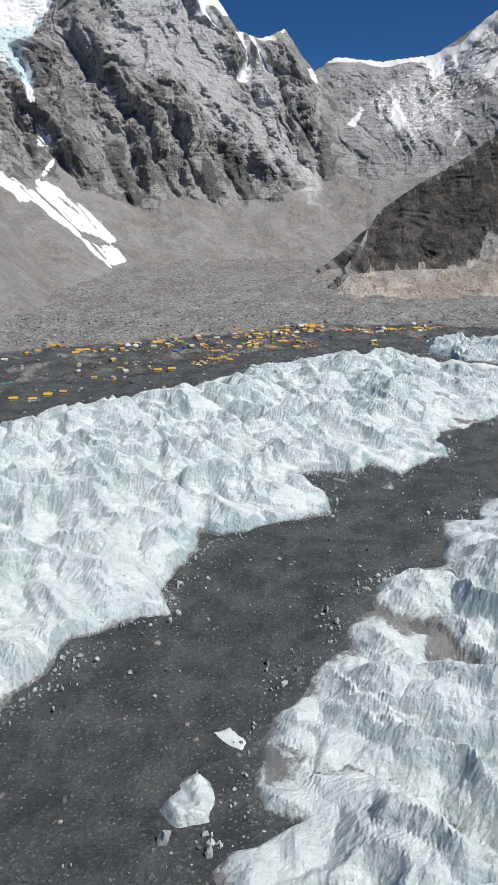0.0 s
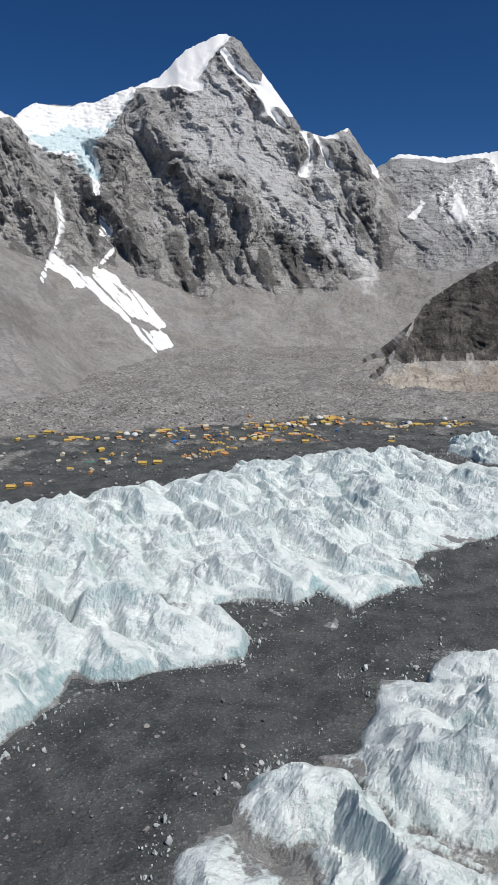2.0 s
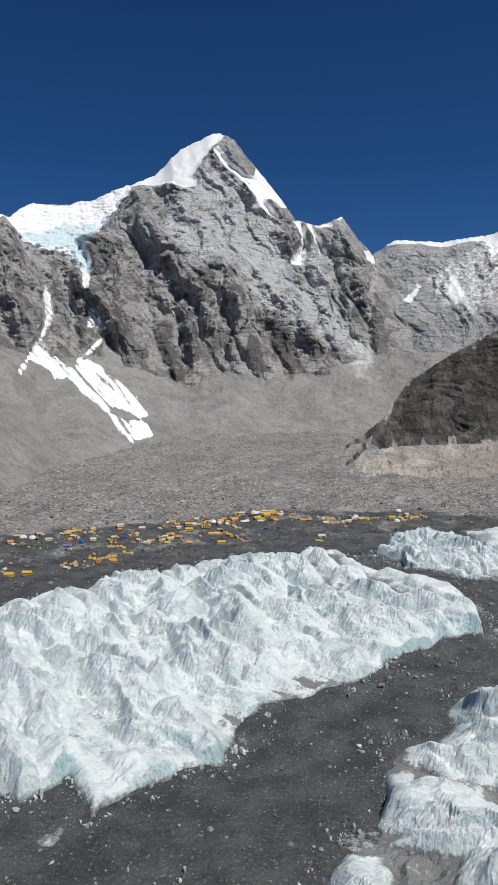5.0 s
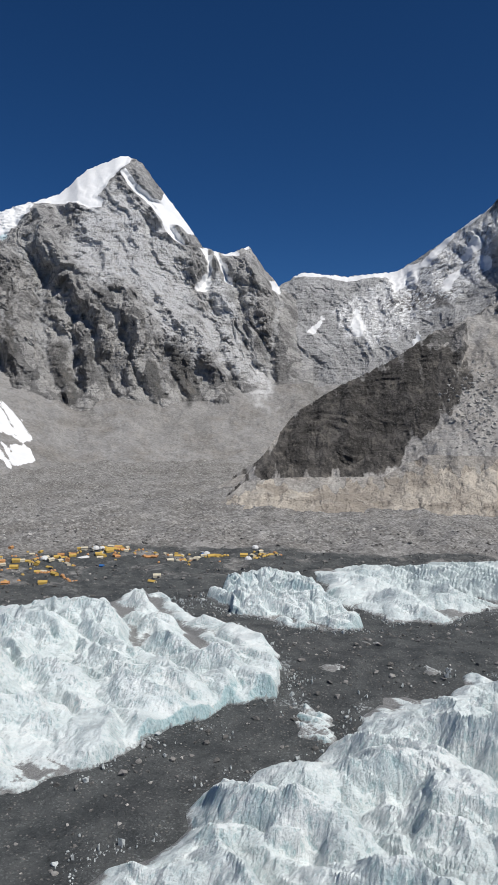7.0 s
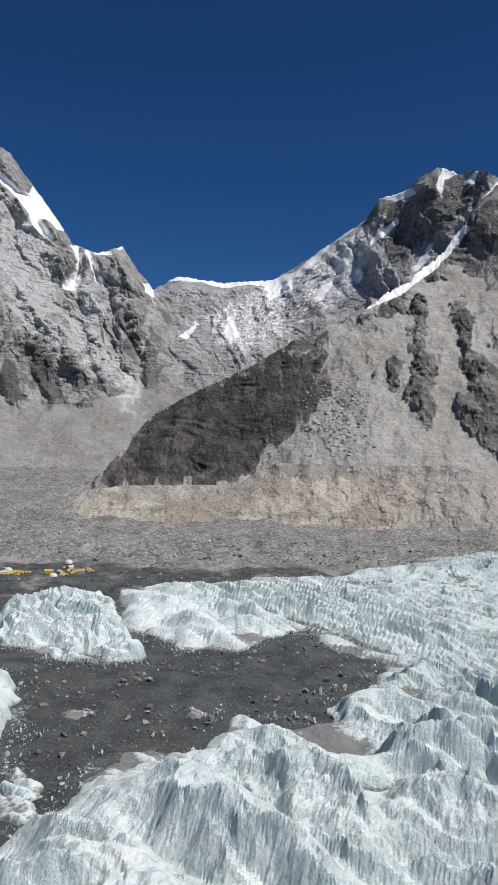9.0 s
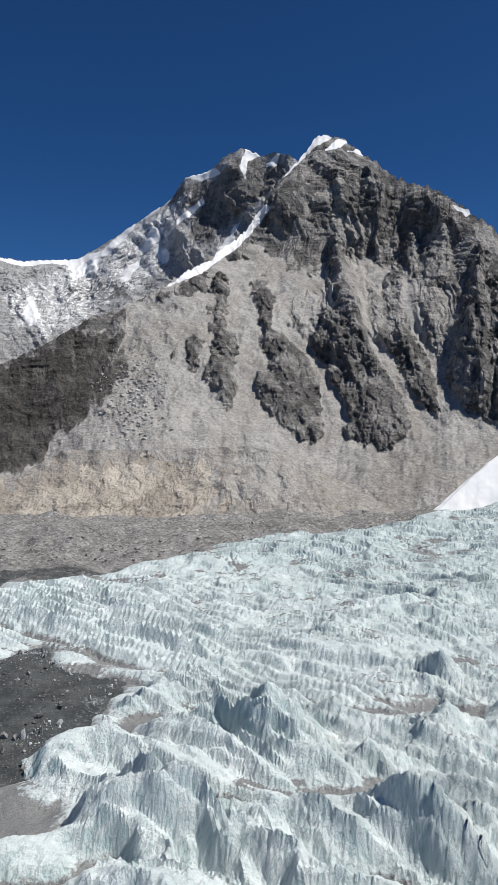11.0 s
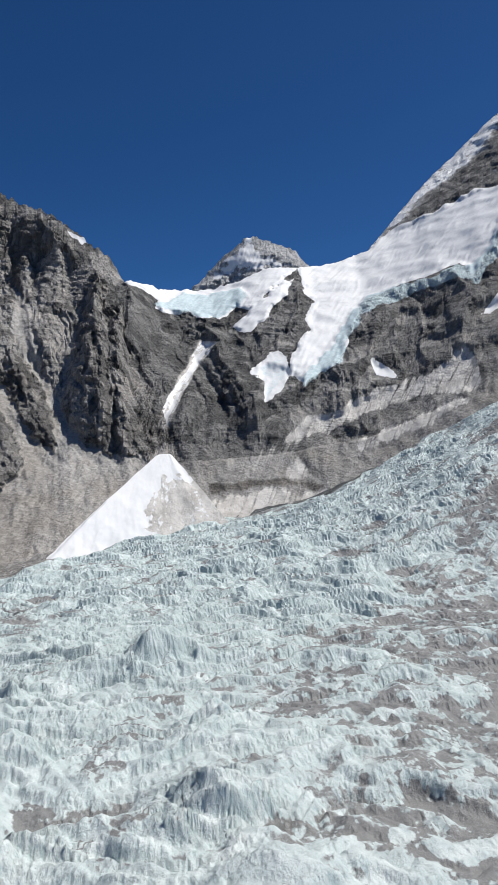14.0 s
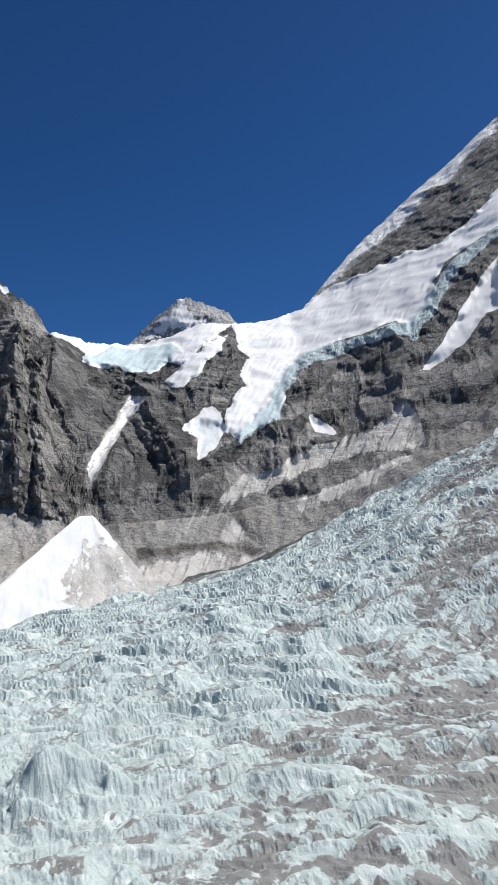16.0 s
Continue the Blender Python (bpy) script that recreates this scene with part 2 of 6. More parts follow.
    snow = ramp(t, calc(t, "ADD", attribute(t, "snow"), rough_edge), 0.46, 0.56)
    dusting = calc(t, "MULTIPLY", attribute(t, "dust"), ramp(t, calc(t, "ADD", calc(t, "MULTIPLY", calc(t, "ADD", beds, streak), 0.5), calc(t, "MULTIPLY", calc(t, "SUBTRACT", fine, 0.5), 0.7)), 0.34, 0.54))
    colour = mix(t, dusting, ground, col(0.66, 0.665, 0.675))
    colour = mix(t, snow, colour, snow_colour)
    colour = mix(t, ramp(t, calc(t, "ADD", attribute(t, "blue"), calc(t, "MULTIPLY", rough_edge, 0.6)), 0.35, 0.6), colour, mix(t, ramp(t, fine, 0.35, 0.7), col(0.62, 0.71, 0.74), col(0.44, 0.57, 0.61)))
    keep = calc(t, "MULTIPLY", calc(t, "SUBTRACT", 1.0, calc(t, "MULTIPLY", snow, 0.96)), calc(t, "SUBTRACT", 1.0, calc(t, "MULTIPLY", cover, 0.6)))
    keep = calc(t, "MULTIPLY", keep, calc(t, "SUBTRACT", 1.0, calc(t, "MULTIPLY", attribute(t, "cream"), 0.75)))
    height = calc(t, "ADD", calc(t, "MULTIPLY", calc(t, "SUBTRACT", mid, 0.5), 0.55), calc(t, "MULTIPLY", calc(t, "SUBTRACT", streak, 0.5), fall))
    bare = calc(t, "MULTIPLY", calc(t, "SUBTRACT", 1.0, cover), calc(t, "SUBTRACT", 1.0, ramp(t, attribute(t, "dark"), 0.3, 0.9)))
    height = calc(t, "ADD", height, calc(t, "MULTIPLY", calc(t, "MULTIPLY", calc(t, "SUBTRACT", beds, 0.5), 0.5 if bedded else 0.0), bare))
    small = calc(t, "ADD", calc(t, "MULTIPLY", calc(t, "SUBTRACT", fine, 0.5), 1.0 if bedded else 0.4), calc(t, "MULTIPLY", calc(t, "MULTIPLY", calc(t, "SUBTRACT", layers, 0.5), 0.9 * bedded), bare))
    finish(t, colour, 0.85, [(calc(t, "MULTIPLY", height, keep), 13.0, 0.9), (calc(t, "MULTIPLY", small, keep), 4.5, 1.0)], 0.2)
    return m


def ground_material():
    m, t = nodes_of("moraine_gravel")
    p = position(t)
    wide, mid, fine, grit = noise_node(t, p, 0.012, 5), noise_node(t, p, 0.09, 6, 0.6), noise_node(t, p, 0.7, 6, 0.7), noise_node(t, p, 3.5, 3, 0.7)
    dark = mix(t, ramp(t, mid, 0.35, 0.65), col(0.061, 0.067, 0.070), col(0.106, 0.113, 0.114))
    dark = mix(t, calc(t, "MULTIPLY", ramp(t, wide, 0.5, 0.68), 0.4), dark, col(0.082, 0.083, 0.084))
    pale = mix(t, ramp(t, mid, 0.35, 0.68), col(0.22, 0.216, 0.21), col(0.315, 0.31, 0.301))
    pale = mix(t, calc(t, "MULTIPLY", ramp(t, wide, 0.45, 0.62), 0.75), pale, col(0.19, 0.182, 0.172))
    pale = mix(t, calc(t, "MULTIPLY", ramp(t, noise_node(t, p, 0.05, 7, 0.7), 0.5, 0.6), 0.6), pale, mix(t, 1.0, pale, col(0.62, 0.615, 0.6), "MULTIPLY"))
    colour = mix(t, ramp(t, calc(t, "ADD", attribute(t, "pale"), calc(t, "MULTIPLY", calc(t, "SUBTRACT", mid, 0.5), 0.6)), 0.3, 0.7), dark, pale)
    colour = mix(t, ramp(t, fine, 0.55, 0.75), colour, mix(t, 1.0, colour, col(0.5, 0.5, 0.5), "MULTIPLY"))
    stones = node(t, "ShaderNodeTexVoronoi", {"feature": "F1"}, Vector=p, Scale=0.9, Randomness=1.0)
    chip = calc(t, "MULTIPLY", ramp(t, stones.outputs["Distance"], 0.34, 0.2), ramp(t, node(t, "ShaderNodeSeparateColor", Color=stones.outputs["Color"]).outputs[0], 0.62, 0.72))
    colour = mix(t, calc(t, "MULTIPLY", chip, 0.55), colour, col(0.26, 0.25, 0.235))
    cell = node(t, "ShaderNodeSeparateColor", Color=node(t, "ShaderNodeTexVoronoi", {"feature": "F1"}, Vector=p, Scale=0.55, Randomness=1.0).outputs["Color"]).outputs[0]
    small = node(t, "ShaderNodeSeparateColor", Color=node(t, "ShaderNodeTexVoronoi", {"feature": "F1"}, Vector=p, Scale=2.6, Randomness=1.0).outputs["Color"]).outputs[0]
    wide_cell = calc(t, "MULTIPLY", attribute(t, "pale"), 0.72)
    colour = mix(t, calc(t, "MULTIPLY", ramp(t, cell, 0.6, 1.0), wide_cell), colour, col(0.41, 0.405, 0.395))
    colour = mix(t, calc(t, "MULTIPLY", ramp(t, cell, 0.42, 0.0), wide_cell), colour, col(0.10, 0.097, 0.092))
    colour = mix(t, calc(t, "MULTIPLY", ramp(t, small, 0.8, 1.0), 0.6), colour, mix(t, 1.0, colour, col(2.0, 1.98, 1.95), "MULTIPLY"))
    colour = mix(t, calc(t, "MULTIPLY", ramp(t, small, 0.3, 0.0), 0.35), colour, mix(t, 1.0, colour, col(0.45, 0.45, 0.45), "MULTIPLY"))
    ice = calc(t, "ADD", attribute(t, "ice"), calc(t, "MULTIPLY", calc(t, "SUBTRACT", fine, 0.5), 1.2))
    colour = mix(t, ramp(t, ice, 0.55, 0.85), colour, col(0.45, 0.48, 0.485))
    rub = node(t, "ShaderNodeTexVoronoi", {"feature": "F1"}, Vector=p, Scale=0.22, Randomness=1.0)
    block = calc(t, "MULTIPLY", ramp(t, rub.outputs["Distance"], 0.4, 0.15), ramp(t, node(t, "ShaderNodeSeparateColor", Color=rub.outputs["Color"]).outputs[0], 0.5, 0.75))
    colour = mix(t, calc(t, "MULTIPLY", calc(t, "MULTIPLY", block, attribute(t, "pale")), 0.6), colour, mix(t, ramp(t, wide, 0.45, 0.55), col(0.13, 0.125, 0.115), col(0.40, 0.385, 0.36)))
    finish(t, colour, 0.9, [(mid, 3.0, 0.9), (fine, 0.9, 0.9), (grit, 0.2, 0.6), (chip, 0.3, 0.6), (small, 0.08, 0.3)], 0.15)
    return m


def ice_material():
    m, t = nodes_of("glacier_ice")
    p = position(t)
    wide, mid, fine, grit = noise_node(t, p, 0.02, 4), noise_node(t, p, 0.12, 6, 0.6), noise_node(t, p, 0.9, 6, 0.65), noise_node(t, p, 4.0, 4, 0.65)
    white = mix(t, ramp(t, mid, 0.35, 0.65), col(0.80, 0.845, 0.84), col(0.67, 0.755, 0.762))
    blue = mix(t, ramp(t, fine, 0.35, 0.7), col(0.45, 0.62, 0.65), col(0.58, 0.71, 0.72))
    bare = calc(t, "ADD", attribute(t, "blue"), calc(t, "MULTIPLY", calc(t, "SUBTRACT", wide, 0.5), 0.9))
    colour = mix(t, ramp(t, bare, 0.35, 0.95), white, blue)
    colour = mix(t, calc(t, "MULTIPLY", attribute(t, "dull"), calc(t, "MULTIPLY", ramp(t, mid, 0.1, 0.55), 0.8)), colour, col(0.385, 0.47, 0.467))
    rib = attribute(t, "rib")
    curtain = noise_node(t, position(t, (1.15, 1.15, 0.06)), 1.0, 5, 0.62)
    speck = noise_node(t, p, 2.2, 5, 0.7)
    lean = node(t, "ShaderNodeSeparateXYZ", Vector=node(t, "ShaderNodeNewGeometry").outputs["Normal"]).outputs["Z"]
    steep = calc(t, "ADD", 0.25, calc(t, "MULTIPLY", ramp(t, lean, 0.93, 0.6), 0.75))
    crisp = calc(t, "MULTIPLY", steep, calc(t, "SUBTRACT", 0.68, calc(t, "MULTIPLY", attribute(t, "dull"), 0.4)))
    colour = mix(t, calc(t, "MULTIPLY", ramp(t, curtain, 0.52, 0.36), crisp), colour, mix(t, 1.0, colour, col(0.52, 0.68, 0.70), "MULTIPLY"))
    dust = calc(t, "MULTIPLY", ramp(t, calc(t, "ADD", calc(t, "MULTIPLY", mid, 0.6), calc(t, "MULTIPLY", speck, 0.4)), 0.50, 0.64), calc(t, "SUBTRACT", 0.62, calc(t, "MULTIPLY", steep, 0.35)))
    colour = mix(t, dust, colour, col(0.50, 0.515, 0.51))
    colour = mix(t, calc(t, "MULTIPLY", ramp(t, speck, 0.40, 0.29), 0.5), colour, col(0.27, 0.29, 0.295))
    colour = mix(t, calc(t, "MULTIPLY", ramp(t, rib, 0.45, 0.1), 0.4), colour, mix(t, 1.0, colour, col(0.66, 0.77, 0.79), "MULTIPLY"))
    soil = calc(t, "ADD", attribute(t, "dirt"), calc(t, "ADD", calc(t, "MULTIPLY", calc(t, "SUBTRACT", mid, 0.5), 0.5), calc(t, "MULTIPLY", calc(t, "SUBTRACT", fine, 0.5), 0.9)))
    grime = mix(t, ramp(t, grit, 0.4, 0.65), col(0.18, 0.182, 0.18), col(0.31, 0.312, 0.308))
    colour = mix(t, ramp(t, soil, 0.44, 0.76), colour, grime)
    finish(t, colour, 0.55, [(rib, 0.8, 0.7), (mid, 1.2, 0.3), (calc(t, "MULTIPLY", curtain, crisp), 2.1, 0.9), (fine, 0.7, 0.5), (speck, 0.4, 0.7)], 0.35)
    return m


def plain(name, colour, rough=0.7, vary=0.25, scale=1.5, spec=0.3):
    m, t = nodes_of(name)
    p = position(t)
    n, f = noise_node(t, p, scale, 5), noise_node(t, p, scale * 8, 4)
    info = node(t, "ShaderNodeObjectInfo").outputs["Random"]
    c = mix(t, calc(t, "MULTIPLY", ramp(t, n, 0.35, 0.7), vary), col(*colour), col(*[v * 0.45 for v in colour]))
    c = mix(t, calc(t, "MULTIPLY", info, vary), c, mix(t, 1.0, c, col(0.55, 0.55, 0.55), "MULTIPLY"))
    finish(t, c, rough, [(n, 0.05, 0.4), (f, 0.01, 0.4)], spec)
    return m


GREY_ROCK = mountain_material("grey_layered_rock", (0.29, 0.287, 0.283), (0.46, 0.451, 0.438), (0.56, 0.549, 0.533), (0.245, 0.242, 0.238), (0.32, 0.315, 0.309), (0.07, 0.069, 0.067), turn=4, bedded=0.95)
FROSTED_ROCK = mountain_material("frosted_grey_rock", (0.27, 0.27, 0.27), (0.40, 0.40, 0.40), (0.47, 0.465, 0.46), (0.245, 0.242, 0.238), (0.32, 0.315, 0.309), turn=-6)
BROWN_ROCK = mountain_material("brown_grey_rock", (0.21, 0.206, 0.20), (0.36, 0.35, 0.337), (0.50, 0.472, 0.448), (0.315, 0.306, 0.293), (0.395, 0.384, 0.369), dark=(0.05, 0.047, 0.044), turn=10, bedded=0.6)
TAN_MORAINE = mountain_material("tan_moraine_earth", (0.53, 0.47, 0.40), (0.58, 0.525, 0.45), (0.62, 0.57, 0.50), (0.33, 0.315, 0.295), (0.40, 0.385, 0.36), fall=2.0, cracks=0.0, bedded=0.0)
SLATE_ROCK = mountain_material("dark_slate_rock", (0.115, 0.115, 0.115), (0.21, 0.208, 0.204), (0.32, 0.312, 0.302), (0.245, 0.239, 0.23), (0.32, 0.312, 0.30), turn=-12, bedded=0.45)
GRAVEL = ground_material()
ICE = ice_material()


# ---- mesh building ----
def sheet(name, verts, faces, material, attrs=None, parent=None, label="", sharp=False):
    """One mesh object out of arrays: verts (n, 3), faces (m, 4), values for each vertex."""
    used, back = np.unique(faces, return_inverse=True)
    faces = back.reshape(faces.shape)
    verts = verts[used]
    me = bpy.data.meshes.new(name)
    me.vertices.add(len(verts))
    me.vertices.foreach_set("co", verts.astype(np.float32).ravel())
    k = faces.shape[1]
    me.loops.add(faces.size)
    me.loops.foreach_set("vertex_index", faces.astype(np.int32).ravel())
    me.polygons.add(len(faces))
    me.polygons.foreach_set("loop_start", np.arange(0, faces.size, k, dtype=np.int32))
    me.polygons.foreach_set("use_smooth", np.full(len(faces), not sharp))
    for key, values in (attrs or {}).items():
        a = me.attributes.new(key, "FLOAT", "POINT")
        a.data.foreach_set("value", values.ravel()[used].astype(np.float32))
    me.update(calc_edges=True)
    me.materials.append(material)
    ob = new(name, me)
    ob.parent = parent
    if parent is not None:
        ob.matrix_parent_inverse = Matrix.Translation(-parent.location)
    if label:
        ob["label"] = label
    return ob


def quads(rows, cols):
    i = np.arange(rows * cols).reshape(rows, cols)
    return np.stack([i[:-1, :-1], i[:-1, 1:], i[1:, 1:], i[1:, :-1]], -1).reshape(-1, 4)


CX, CY = 180.0, 170.0       # the middle of the plan, from which directions are counted


def floor_height(x, y):
    """The valley floor: nearly level, sinking a little to the north, climbing to the icefall in the east."""
    r = np.hypot(x - CX, y - CY)
    az = np.degrees(np.arctan2(x - CX, y - CY))
    z = -9.0 * smooth(420, 950, y) + 16.0 * smooth(1000, 1500, y)
    z = z + 2.2 * fbm(x / 95, y / 95, 3, 40) + 0.9 * fbm(x / 22, y / 22, 3, 44)
    climb = np.interp(az, [34, 38, 41, 44, 48, 53, 57, 60, 64, 68, 75, 100, 120], [0, 0.05, 0.075, 0.10, 0.135, 0.23, 0.385, 0.51, 0.68, 0.80, 0.9, 0.9, 0])
    return z + climb * 0.52 * np.clip(r - 570, 0, 345) * smooth(0, 140, r - 570)


def evened(v, reach):
    """A line without its corners."""
    k = np.hanning(2 * reach + 1)
    return np.convolve(np.pad(v, reach, mode="edge"), k / k.sum(), mode="valid")


def wall_grid(az0, az1, cols, rows, crest, foot, cot, floor, relief, seed, power=1.0, crest_jitter=6.0, fade=0.25, beds=1.2, shape=None, hang=22.0, steep=1.75, calm=None, setback=None, edge=None, weights=(60, 34, 17, 8), front=None, ribbed=False, still=None):
    """A mountain side seen from the valley: at each direction and height how far off it stands, the nearer of rock and scree.
    crest, foot: rows of direction, distance, height; cot: rows of direction, run of the scree for a metre's rise."""
    az = np.linspace(az0, az1, cols)
    s = np.linspace(0, 1, rows)[:, None]
    even = profile(az, crest, 2)
    zc = even + crest_jitter * fbm(az * 2.2, az * 0 + seed, 5, seed, 0.6)
    rc = evened(profile(az, crest, 1), cols // 22) + 8 * fbm(az * 0.5, az * 0, 2, seed + 9)
    rf, zf = evened(profile(az, foot, 1), cols // 30), evened(profile(az, foot, 2), cols // 30)
    c = np.interp(az, [k[0] for k in cot], [k[1] for k in cot])
    f0 = np.interp(az, [k[0] for k in floor], [k[1] for k in floor])
    z = f0 + (np.maximum(zc, f0 + 4) - f0) * s
    A = az + 0 * z
    up = np.clip((z - zf) / np.maximum(evened(even, cols // 24) - zf, 5), 0, 1.1)
    base = rf if setback is None else rf + np.interp(az, *setback)
    rock = np.where(z > zf, base + (rc - base) * up ** power, base - (zf - z) * 0.55)
    u = np.radians(A) * 1500
    warp = 55 * fbm(u / 190, z / 190, 4, seed + 20)
    wu, wz = u + 0.7 * warp + 7 * fbm(u / 26, z / 26, 4, seed + 22, 0.6), z + 8 * fbm(u / 40, z / 40, 3, seed + 24)
    spurs = flatirons(wu, wz, 150, 170, seed + 30)
    ribs = flatirons(wu, wz, 62, 84, seed + 40)
    crags = flatirons(wu, wz, 25, 36, seed + 45)
    chips = flatirons(wu, wz, 10, 15, seed + 47)
    if ribbed:
        spurs = tents((wu + 0.25 * wz) / 150, wz / 520, 1, seed + 30)
        ribs = tents((wu + 0.3 * wz) / 58, wz / 330, 2, seed + 40, 0.4)
        crags = tents((wu + 0.2 * wz) / 23, wz / 150, 2, seed + 45, 0.5)
        chips = tents(wu / 9, wz / 48, 2, seed + 47, 0.5)
    cross = tents((u - 0.5 * z + warp) / 120, z / 260, 2, seed + 49, 0.5)
    lumps = fbm(u / 18, z / 16, 4, seed + 50, 0.62)
    bed = z + 0.07 * u + 14 * fbm(u / 130, z / 60, 4, seed + 60)
    steps = np.abs((bed / 13.0) % 1.0 - 0.5) * 2 * smooth(-0.3, 0.3, fbm(u / 80, z / 50, 3, seed + 65))
    hold = (1 - (1 - fade) * smooth(0.9, 1.0, s)) * (1 if calm is None else calm(A, z)) * (0.4 + 0.6 * smooth(0.0, 0.25, up) if ribbed else 1)
    rock = rock + hold * (relief * (-weights[0] * (spurs - 0.25) - weights[1] * (ribs - 0.25) - weights[2] * (crags - 0.25) - weights[3] * (chips - 0.25) - (6 if ribbed else 12) * (cross - 0.4) + (1 if ribbed else 2) * lumps) + beds * steps)
    if ribbed:
        rock = rock + 16 * smooth(0.22, 0.0, up)
    if shape:
        rock = rock + shape(A, z, s, zc)
    low = np.clip(zf - z, 0, None)
    scree = np.where(z > zf, rf + hang + (z - zf) * steep, rf - low * c * (0.75 + 0.25 * low / np.maximum(zf - f0, 1)))
    scree = scree + (1 if still is None else still(A, z)) * (9 * fbm(u / 60, z / 45, 5, seed + 70) + 1.3 * fbm(u / 12, z / 9, 3, seed + 75) - 5 * ridged(u / 90, z / 260, 2, seed + 80))
    if edge is not None:
        scree = np.maximum(scree, np.interp(az, *edge))
    r = np.minimum(rock, scree)
    if front is not None:
        r = r - front(A, z)
    talus = smooth(-5, 5, rock - scree)
    return dict(A=A, z=z, r=r, s=s + 0 * A, up=up, talus=talus, zc=zc, rc=rc, u=u, seed=seed)


def wall_mesh(parent, g, material, labels, part_of, attrs):
    """Meshes of a mountain side, one for each kind of cover. part_of: an index into labels for each grid place."""
    A, z, r = g["A"], g["z"], g["r"]
    last_r, last_z, a = r[-1], z[-1], A[-1]
    back = [(last_r + 40, last_z - 22), (last_r + 170, last_z * 0.66), (last_r + 420, last_z * 0 - 20)]
    R = np.vstack([r] + [b[0][None] for b in back])
    Z = np.vstack([z] + [b[1][None] for b in back])
    AA = np.vstack([A] + [a[None]] * 3)
    V = np.stack([CX + R * np.sin(np.radians(AA)), CY + R * np.cos(np.radians(AA)), Z], -1).reshape(-1, 3)
    full = {}
    for key in ("talus", "snow", "dark", "dust", "blue", "cream"):
        v = attrs.get(key, np.zeros_like(z))
        full[key] = np.vstack([v, v[-1:], v[-1:], v[-1:]])
    P = np.vstack([part_of] + [part_of[-1:] * 0] * 3)
    rows, cols = R.shape
    F = quads(rows, cols)
    kind = P.ravel()[F].max(1) if len(labels) > 1 else np.zeros(len(F), int)
    for k, (name, label) in enumerate(labels):
        pick = F[kind == k]
        if len(pick):
            ob = sheet(name, V, pick, material, full, parent, label)
            if name in ("rock_face", "buttress", "dark_spur", "bank"):
                ob.data.polygons.foreach_set("use_smooth", np.zeros(len(pick), bool))


def thing(name, label, category, group="", kind="", at=(0, 0, 0)):
    e = new(name)
    e.location = at
    return tagged(e, label, category, group, kind)


# ---- ground ----
CAMP_EDGE = [(-420, 430), (-240, 500), (-118, 575), (45, 668), (160, 690), (250, 680), (320, 655), (400, 690), (520, 740), (760, 800)]
FRONT = [(191, 600), (194, 560), (197, 528), (219, 494), (242, 490), (261, 502), (275, 518), (284, 484), (298, 477), (292, 462), (282, 447), (270, 440),
         (267, 413), (249, 413), (231, 420), (222, 397), (197, 402), (190, 372), (163, 348), (143, 329), (140, 316), (126, 306), (123, 276), (106, 247),
         (81, 237), (78, 224), (62, 226), (60, 212), (54, 197), (34, 181), (24, 164), (21, 151), (8, 137), (7, 131), (0, 122), (-1, 102), (4, 98), (-13, 87), (-40, 60), (-60, -40)]
REAR = [(150, -60), (300, 100), (420, 230), (560, 330), (800, 380), (1160, 420), (1048, 600), (985, 640), (903, 710), (856, 768), (805, 817), (711, 818),
        (629, 776), (532, 751), (455, 742), (403, 717), (384, 679), (312, 644), (269, 642), (225, 613)]
ICEFALL = FRONT + REAR
DEBRIS_LINE = [(250, 120), (340, 290), (439, 404), (466, 436), (516, 476), (566, 491), (625, 494), (732, 517), (900, 560), (1160, 600)]
BAND = [(-150, 60), (-75, 85), (-58, 108), (-52, 126), (-45, 140), (-42, 157), (-35, 164), (-21, 167), (-24, 180), (-19, 194), (-13, 215), (2, 216),
        (17, 225), (27, 232), (28, 245), (17, 268), (28, 272), (42, 268), (47, 280), (61, 263), (67, 278), (83, 291), (90, 325), (123, 348), (133, 366),
        (152, 387), (170, 392), (169, 420), (165, 445), (150, 468), (128, 495), (112, 530), (98, 545), (82, 526), (60, 508), (33, 487), (0, 464),
        (-13, 430), (-44, 402), (-73, 385), (-92, 372), (-118, 334), (-150, 300), (-230, 250)]
ISLET = [(129, 530), (149, 497), (172, 479), (191, 475), (205, 482), (197, 519), (186, 584), (161, 603), (141, 576)]
HUMMOCK = [(172, 366), (183, 363), (185, 381), (175, 389), (168, 380)]


def side_of(x, y, line):
    """Positive on the left hand of an open line."""
    far = [(line[-1][0] + 2000, line[-1][1]), (line[-1][0] + 2000, 4000), (line[0][0] - 3000, 4000), (line[0][0] - 3000, line[0][1])]
    return inside_distance(x, y, list(line) + far)


def rubble(x, y):
    """Rough relief of the rubble: hummocks round the camp, larger mounds on the pale fan beyond it."""
    side = side_of(x, y, CAMP_EDGE)
    pale = smooth(-22, 22, side + 12 * fbm(x / 50, y / 50, 3, 77))
    camp = smooth(-160, -80, side) * (1 - pale)
    return pale, camp, camp * (1.7 * fbm(x / 15, y / 15, 4, 85) + 1.1 * ridged(x / 9, y / 9, 2, 86)) + pale * (4.2 * fbm(x / 34, y / 34, 5, 79) + 2.2 * ridged(x / 18, y / 18, 3, 83))


